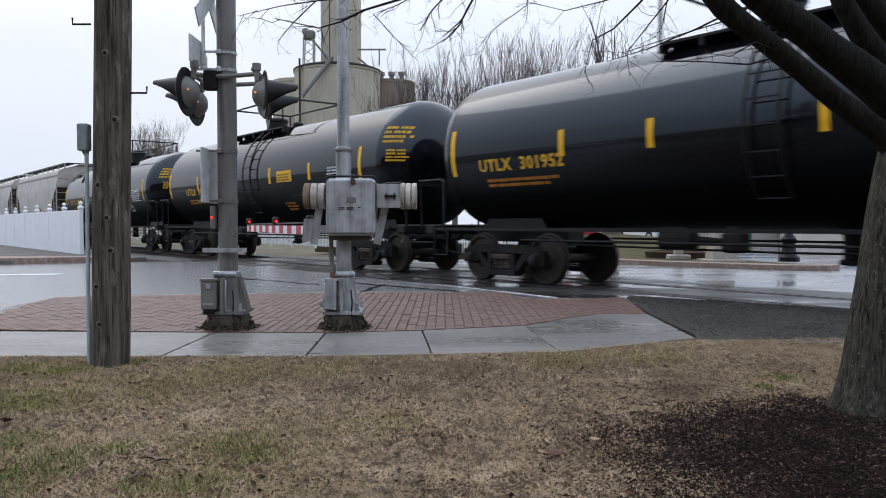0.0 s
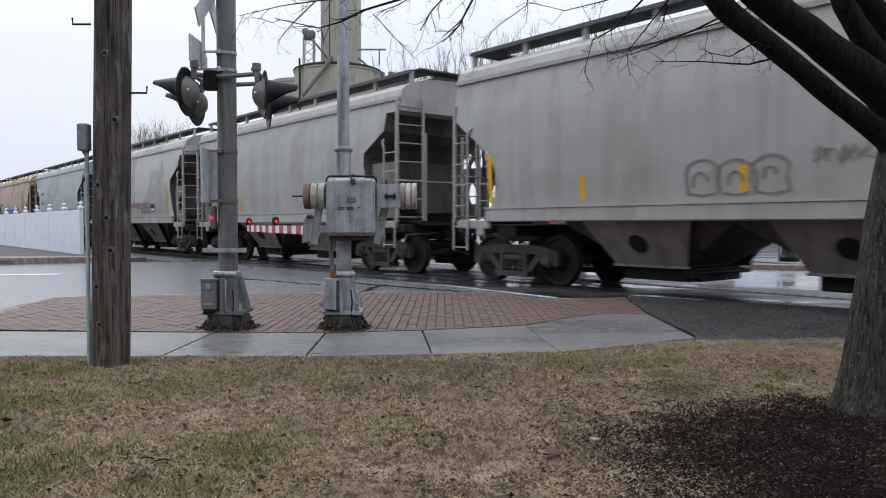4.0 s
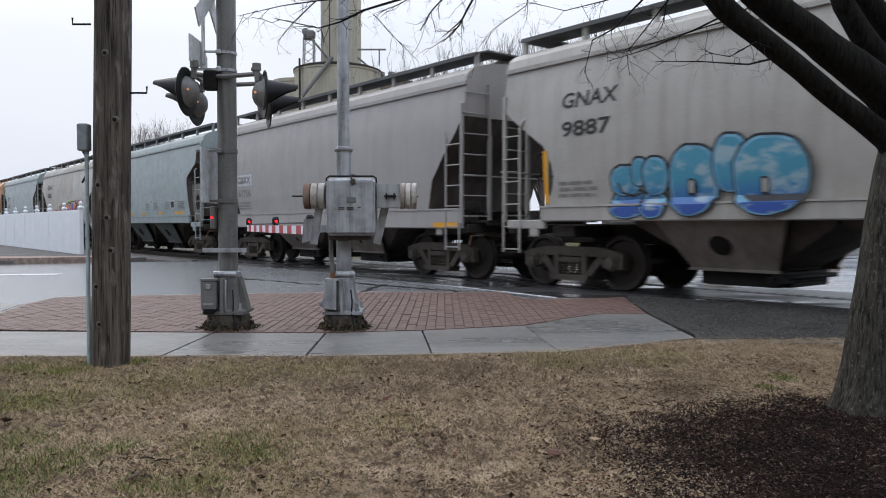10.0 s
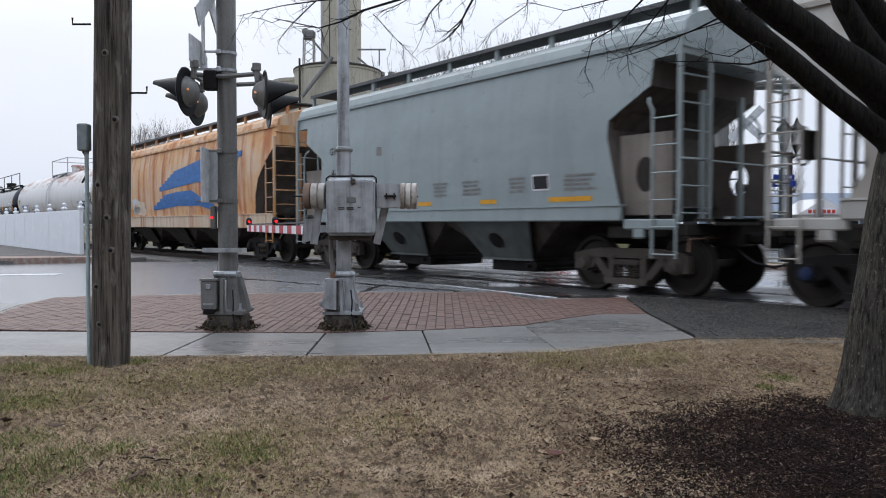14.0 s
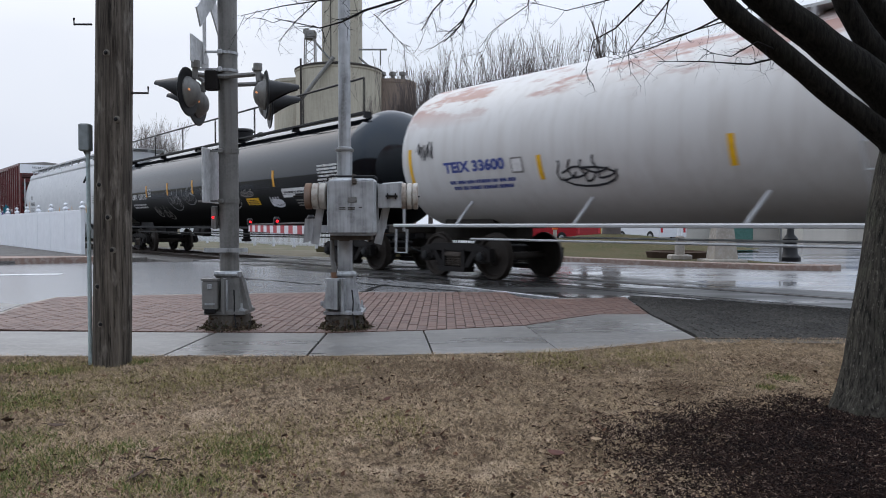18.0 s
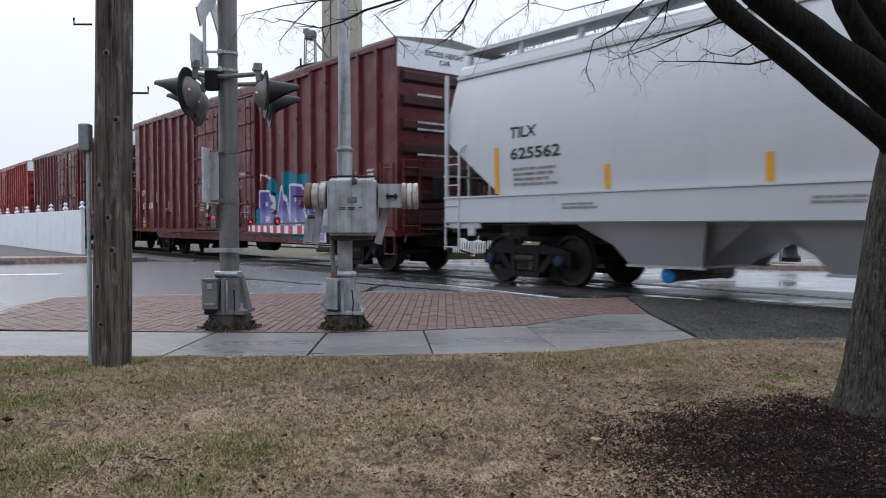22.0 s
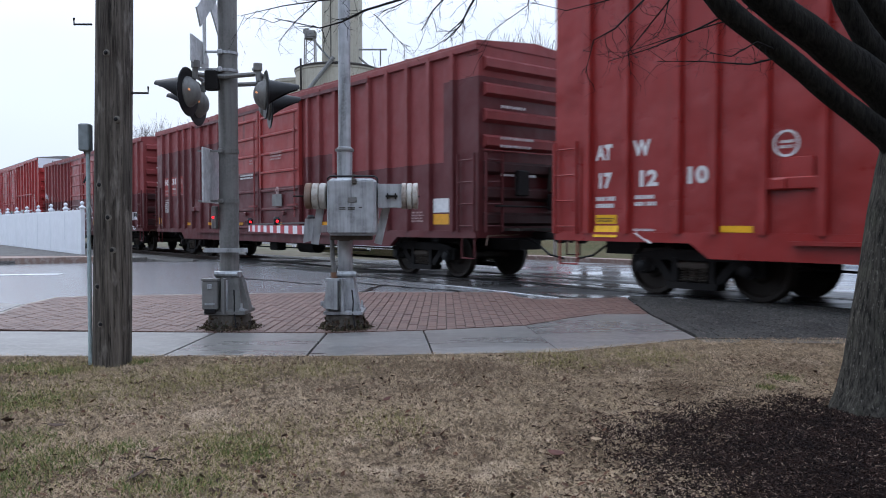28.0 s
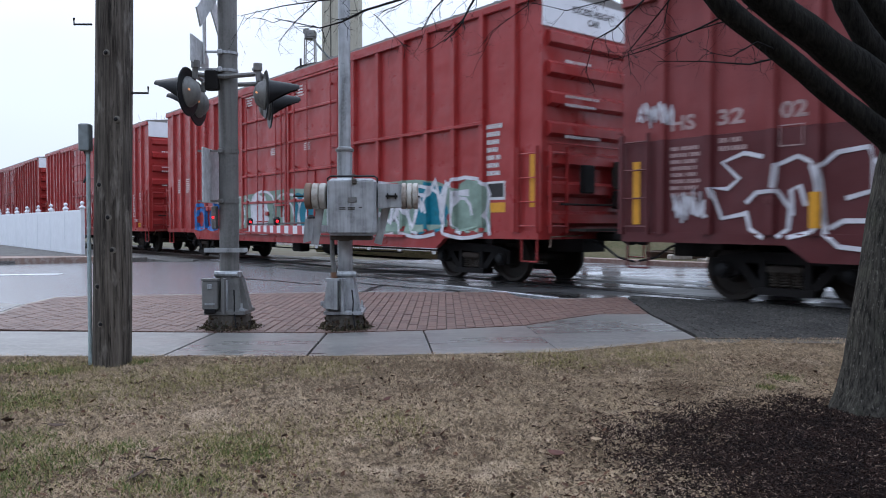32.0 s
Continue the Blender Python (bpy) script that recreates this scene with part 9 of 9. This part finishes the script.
bedm = Mesh()
ring = []
for f in (0.02, 0.4, 0.7, 0.9, 1.0):
    row = []
    for i in range(60):
        a = i * 2 * math.pi / 60
        k = f * (1 + 0.10 * noise.noise((math.cos(a) * 2.2, math.sin(a) * 2.2, 4)))
        x, y = 2.3 + 1.10 * k * math.cos(a), 3.3 + 1.02 * k * math.sin(a)
        row.append((x, y, lawn_z(x, y) + 0.028 * (1 - f) + 0.006 - 0.02 * (f == 1.0)))
    ring.append(row)
bedm.loft(ring)
bed = solid("mulch_bed", bedm, ground_mat("dark mulch ground", ((0.011, 0.007, 0.0065), (0.017, 0.011, 0.010), (0.007, 0.005, 0.005)), (3.0, 30.0, 60.0), 0.95, 1.0, 0.03), "dark shredded wood mulch bed round the tree", "mulch", "structure", 60)
rnd = random.Random(11)
ch = Mesh()
n = 0
while n < 42000:
    x, y = rnd.uniform(0.4, 4.0), rnd.uniform(1.9, 5.3)
    e = in_bed(x, y)
    if e > 1.5 or (e > 0.66 and rnd.random() < min(0.975, (e - 0.66) * 2.3 + 0.5 * noise.noise((x * 4, y * 4, 12)))) or x > 0.62 * y + 0.35:
        continue
    n += 1
    l = rnd.uniform(0.007, 0.028) if rnd.random() < 0.975 else rnd.uniform(0.04, 0.07)
    m = Euler((rnd.gauss(0, 0.6), rnd.gauss(0, 0.45), rnd.uniform(0, 3.14))).to_matrix()
    ch.box((x, y, lawn_z(x, y) + 0.028 * max(0, 1 - e) + rnd.uniform(0.004, 0.02)), (l, rnd.uniform(0.0016, 0.005), rnd.uniform(0.0015, 0.0035)), m)
tagged(part("mulch_chips", ch.data("mulch_chips", M_MULCH, 0, False), None), "shredded brown wood chips", "mulch", kind="stuff")

# grass: matted dry blades, and greener tufts here and there
rnd = random.Random(7)


# centres and reach of greener growth and of worn, dark spots
LUSH = ((-1.54, 3.59, 0.10), (-1.77, 3.39, 0.24), (-1.01, 3.64, 0.20), (-0.88, 3.5, 0.10), (-1.03, 3.14, 0.13), (-1.27, 3.12, 0.12), (-2.57, 4.55, 0.26), (-3.25, 5.7, 0.22), (-2.86, 5.59, 0.14), (-2.66, 6.02, 0.16), (-2.41, 5.95, 0.10),
        (-2.16, 3.71, 0.25), (2.41, 5.37, 0.13), (2.15, 5.02, 0.07), (-3.1, 4.7, 0.4), (-1.9, 3.0, 0.3))
OLIVE = LUSH + ((-1.6, 5.4, 0.5), (-0.9, 5.7, 0.35), (-1.0, 3.7, 0.45), (-2.2, 4.9, 0.7), (-0.3, 4.1, 0.3), (0.9, 6.0, 0.4), (1.7, 6.2, 0.4), (-2.9, 5.7, 0.4), (-0.9, 2.9, 0.5))
BARE = ((1.03, 5.79, 0.42), (-0.62, 5.0, 0.22), (0.19, 5.57, 0.3), (-0.04, 3.62, 0.12), (0.0, 3.05, 0.16), (1.56, 5.0, 0.25), (0.7, 3.6, 0.25), (0.75, 2.9, 0.3))


def near_spot(x, y, spots):
    return max(math.exp(-((x - a) ** 2 + 0.7 * (y - b) ** 2) / (c * c)) for a, b, c in spots)


def blades(count, green=False, spots=LUSH):
    vs, fs = [], []
    n = tries = 0
    while n < count and tries < count * 30:
        tries += 1
        y = 1.75 + 5.6 * rnd.random() ** 1.3
        x = rnd.uniform(-0.62, 0.62) * y * 1.02
        if green and rnd.random() < 0.8:
            spot = rnd.choices(spots, [k[2] ** 1.6 for k in spots])[0]
            x, y = rnd.gauss(spot[0], spot[2] * 0.7), rnd.gauss(spot[1], spot[2] * 0.7)
        edge = (6.27 if x < -0.3 else 6.36 + 0.86 * min(1, max(0.0, x) / 2.4) ** 1.5) + 0.03 * noise.noise((x * 6, 0, 2))
        bed_e = in_bed(x, y)
        if y > edge or bed_e < 0.55 + 0.38 * rnd.random() + 0.25 * noise.noise((x * 5, y * 5, 6)):
            continue
        g = noise.noise((x * 1.1 + 7, y * 1.1, 1)) + 0.5 * noise.noise((x * 4, y * 4, 3))
        bare = noise.noise((x * 1.6, y * 1.6 + 11, 5)) + 0.6 * noise.noise((x * 5, y * 5, 8))
        if green and g < 0.55 + 0.25 * rnd.random() and near_spot(x, y, spots) < 0.12 + 0.6 * rnd.random():
            continue
        if not green and (bare > 0.42 + 0.35 * rnd.random() or near_spot(x, y, BARE) > 0.35 + 0.5 * rnd.random()) and rnd.random() < 0.62:
            continue
        n += 1
        a, l, w = rnd.uniform(0, 6.283), rnd.uniform(0.010, 0.044), rnd.uniform(0.0008, 0.0030)
        lean = rnd.uniform(0.10, 0.55) if not green else rnd.uniform(0.4, 1.2)
        dx, dy, dz = math.cos(a) * math.cos(lean) * l, math.sin(a) * math.cos(lean) * l, math.sin(lean) * l
        z = lawn_z(x, y) + rnd.uniform(-0.002, 0.012)
        k = len(vs)
        vs += [(x - math.sin(a) * w, y + math.cos(a) * w, z), (x + math.sin(a) * w, y - math.cos(a) * w, z), (x + dx, y + dy, z + dz)]
        fs.append((k, k + 1, k + 2))
    b = Mesh()
    b.v, b.f = vs, fs
    return b


tagged(part("dry_grass", blades(330000).data("dry_grass", M_GRASS, 0, False), None), "matted straw brown grass blades", "grass", kind="stuff")
tagged(part("green_grass", blades(13000, True).data("green_grass", M_GREEN, 0, False), None), "short green grass tufts", "grass", kind="stuff")
tagged(part("olive_grass", blades(30000, True, OLIVE).data("olive_grass", M_OLIVE, 0, False), None), "olive tinged half green grass", "grass", kind="stuff")
# crumbs of dead leaf and bark caught in the grass
cr = Mesh()
n = 0
while n < 17000:
    y = 1.9 + 4.3 * rnd.random() ** 1.2
    x = rnd.uniform(-0.6, 0.6) * y
    if in_bed(x, y) < 0.9 or (rnd.random() > 0.35 and noise.noise((x * 1.4 + 3, y * 1.4, 9)) < 0.05 and near_spot(x, y, BARE) < 0.3):
        continue
    n += 1
    e = rnd.uniform(0.004, 0.010) if rnd.random() < 0.93 else rnd.uniform(0.010, 0.026)
    a = Euler((rnd.gauss(0, 0.4), rnd.gauss(0, 0.4), rnd.uniform(0, 6.28))).to_matrix()
    cr.add([a @ Vector(p) * e + Vector((x, y, lawn_z(x, y) + 0.016)) for p in ((-1, 0, 0), (0, -0.45, 0.15), (1.1, 0, 0.1), (0.1, 0.5, 0.2))], [(0, 1, 2, 3)])
tagged(part("leaf_crumbs", cr.data("leaf_crumbs", island_mat("dead leaf crumbs", [(0.05, 0.034, 0.024), (0.09, 0.055, 0.036), (0.04, 0.028, 0.021), (0.14, 0.068, 0.042), (0.065, 0.044, 0.031)]), 0, False), None), "dark crumbs of dead leaves in the grass", "leaf litter", kind="stuff")
LEAFC = {"rust": plain("rust red leaf", (0.085, 0.034, 0.025), 0.7), "brown": plain("brown leaf", (0.07, 0.045, 0.032), 0.8), "tan": plain("tan leaf", (0.26, 0.19, 0.12), 0.8)}
rnd = random.Random(3)
for i, (x, y, k, sz) in enumerate([(0.52, 3.48, "rust", 0.05), (-2.05, 3.97, "brown", 0.05), (-2.36, 4.08, "brown", 0.045), (-1.3, 3.18, "brown", 0.05), (-0.62, 4.9, "brown", 0.04), (0.9, 6.2, "tan", 0.035), (-1.35, 3.5, "rust", 0.03), (-0.35, 4.6, "rust", 0.03), (1.1, 4.6, "brown", 0.035), (0.1, 4.2, "tan", 0.03), (-2.4, 4.1, "brown", 0.04), (0.75, 3.7, "tan", 0.03), (-1.0, 4.3, "tan", 0.03)]):
    lf = thing("fallen_leaf", {"rust": "curled rust red fallen leaf on the lawn", "brown": "crumpled dark brown fallen leaf on the lawn", "tan": "pale tan fallen leaf on the lawn"}[k], "leaf", "fallen leaves", at=pose(x, y, lawn_z(x, y) + 0.03, rnd.uniform(-25, 25), rnd.uniform(-25, 25), rnd.uniform(0, 360)))
    b = Mesh()
    pr = [(-1, 0), (-0.6, 0.35), (0, 0.5), (0.6, 0.3), (1, 0)]
    top = [(a * sz, c * sz, 0.25 * sz * (a * a + abs(c))) for a, c in pr] + [(a * sz, -c * sz, 0.25 * sz * (a * a + abs(c))) for a, c in reversed(pr[1:-1])]
    bot = [(a, c, z - 0.002) for a, c, z in top]
    b.loft([bot, top])
    part("blade", b, LEAFC[k], lf)
    part("stem", Mesh().tube([(-sz, 0, 0.25 * sz), (-sz * 1.5, 0.1 * sz, 0.2 * sz)], 0.0015, 4), LEAFC["brown"], lf)
for x, y, rz, l in ((-1.36, 3.44, -8, 0.08), (-1.28, 3.42, 6, 0.07)):
    solid("fallen_stick", Mesh().tube([(x - l / 2 * math.cos(radians(rz)), y - l / 2 * math.sin(radians(rz)), lawn_z(x, y) + 0.012), (x, y, lawn_z(x, y) + 0.02), (x + l / 2 * math.cos(radians(rz)), y + l / 2 * math.sin(radians(rz)), lawn_z(x, y) + 0.014)], 0.0035, 6), M_TWIG, "short dark fallen stick on the lawn", "stick", group="fallen sticks")

# ---- brick plaza between sidewalk and road ----
plaza = thing("brick_plaza", "damp red brick paving with dark joints", "paving", kind="structure")
OUT = [(-5.3, 7.92), (-4.6, 7.84), (-3.63, 7.75), (-2.4, 7.65), (-1.18, 7.62), (-0.21, 7.80), (0.88, 8.19), (1.4, 8.78), (1.89, 9.22), (2.49, 9.22),
       (2.72, 11.34), (2.21, 11.18), (1.35, 11.03), (1.12, 11.42), (1.0, 12.12), (0.68, 12.19), (-1.7, 12.17), (-3.72, 11.8), (-5.41, 11.5), (-5.78, 11.28), (-5.71, 10.37), (-5.42, 9.19)]
part("joint_bed", Mesh().prism(OUT, -0.15, -0.004, "z"), plain("dark joint sand", (0.075, 0.062, 0.054), 0.9), plaza)
edge_in = OUT[11:]
edge_out = [(x * 1.012 - 0.02, y * 1.008) for x, y in edge_in]
course = Mesh()
for p, q, a, b in zip(edge_in, edge_in[1:], edge_out, edge_out[1:]):
    course.prism([p, q, b, a], -0.15, 0.003, "z")
part("edge_course", course, M_CURB, plaza)
part("left_panel", Mesh().prism([(-9.0, 7.94), (-5.36, 7.96), (-5.5, 9.19), (-5.8, 10.37), (-6.2, 10.5), (-9.0, 10.4)], -0.12, 0.004, "z"), M_CONC, plaza)


def inside(x, y, poly):
    c = False
    for i in range(len(poly)):
        (x1, y1), (x2, y2) = poly[i], poly[i - 1]
        if (y1 > y) != (y2 > y) and x < (x2 - x1) * (y - y1) / (y2 - y1) + x1:
            c = not c
    return c


BW, BD = 0.103, 0.206
brick_me = Mesh().box((0, 0, 0), (BW - 0.008, BD - 0.016, 0.05), None, 0.004).data("brick", M_BRICK)


def trimmed(x, y):
    """The paving's outline cut down to one brick's rectangle."""
    poly = list(OUT)
    for axis, sgn, lim in ((0, 1, x + BW / 2 - 0.004), (0, -1, -(x - BW / 2 + 0.004)), (1, 1, y + BD / 2 - 0.008), (1, -1, -(y - BD / 2 + 0.008))):
        out = []
        for i, p in enumerate(poly):
            o = poly[i - 1]
            dp, do = sgn * p[axis] - lim, sgn * o[axis] - lim
            if (dp <= 0) != (do <= 0):
                k = do / (do - dp)
                out.append((o[0] + (p[0] - o[0]) * k, o[1] + (p[1] - o[1]) * k))
            if dp <= 0:
                out.append(p)
        poly = out
        if len(poly) < 3:
            return []
    return poly


# columns of bricks set end to end, each shifted by half a brick against the next
cells, cut_cells = [], []
for i in range(int(8.9 / BW)):
    x = -6.0 + BW * i
    for j in range(int(5.0 / BD)):
        y = 7.4 + BD * j + (BD / 2 if i % 2 else 0)
        cor = [(x + a * BW * 0.5, y + b * BD * 0.5) for a in (-1, 1) for b in (-1, 1)]
        if math.hypot(x - SX, y - SY) < 0.2 or math.hypot(x - GX, y - GY) < 0.2:
            continue
        if all(inside(p, q, OUT) for p, q in cor):
            cells.append((x, y))
        else:
            p = trimmed(x, y)
            if len(p) > 2:
                cut_cells.append(p)
rnd = random.Random(2)
near = [c for c in cells if -1.9 < c[0] < 1.6 and c[1] < 8.8]
near = near[:300]
rest = [c for c in cells if c not in set(near)]
for x, y in near:
    part("brick", brick_me, None, plaza, at=pose(x, y, -0.016 + rnd.uniform(-0.002, 0.003), rnd.gauss(0, 0.4), rnd.gauss(0, 0.6), rnd.gauss(0, 0.5)))
rb = Mesh()
for x, y in rest:
    rb.box((x, y, -0.016 + rnd.uniform(-0.003, 0.003)), (BW - 0.008, BD - 0.016, 0.05), None, 0.004)
for p in cut_cells:
    rb.prism(p, -0.04, 0.008 + rnd.uniform(-0.002, 0.002), "z")
tagged(part("brick_field", rb.data("brick_field", M_BRICK), None, plaza), kind="stuff")


motions()
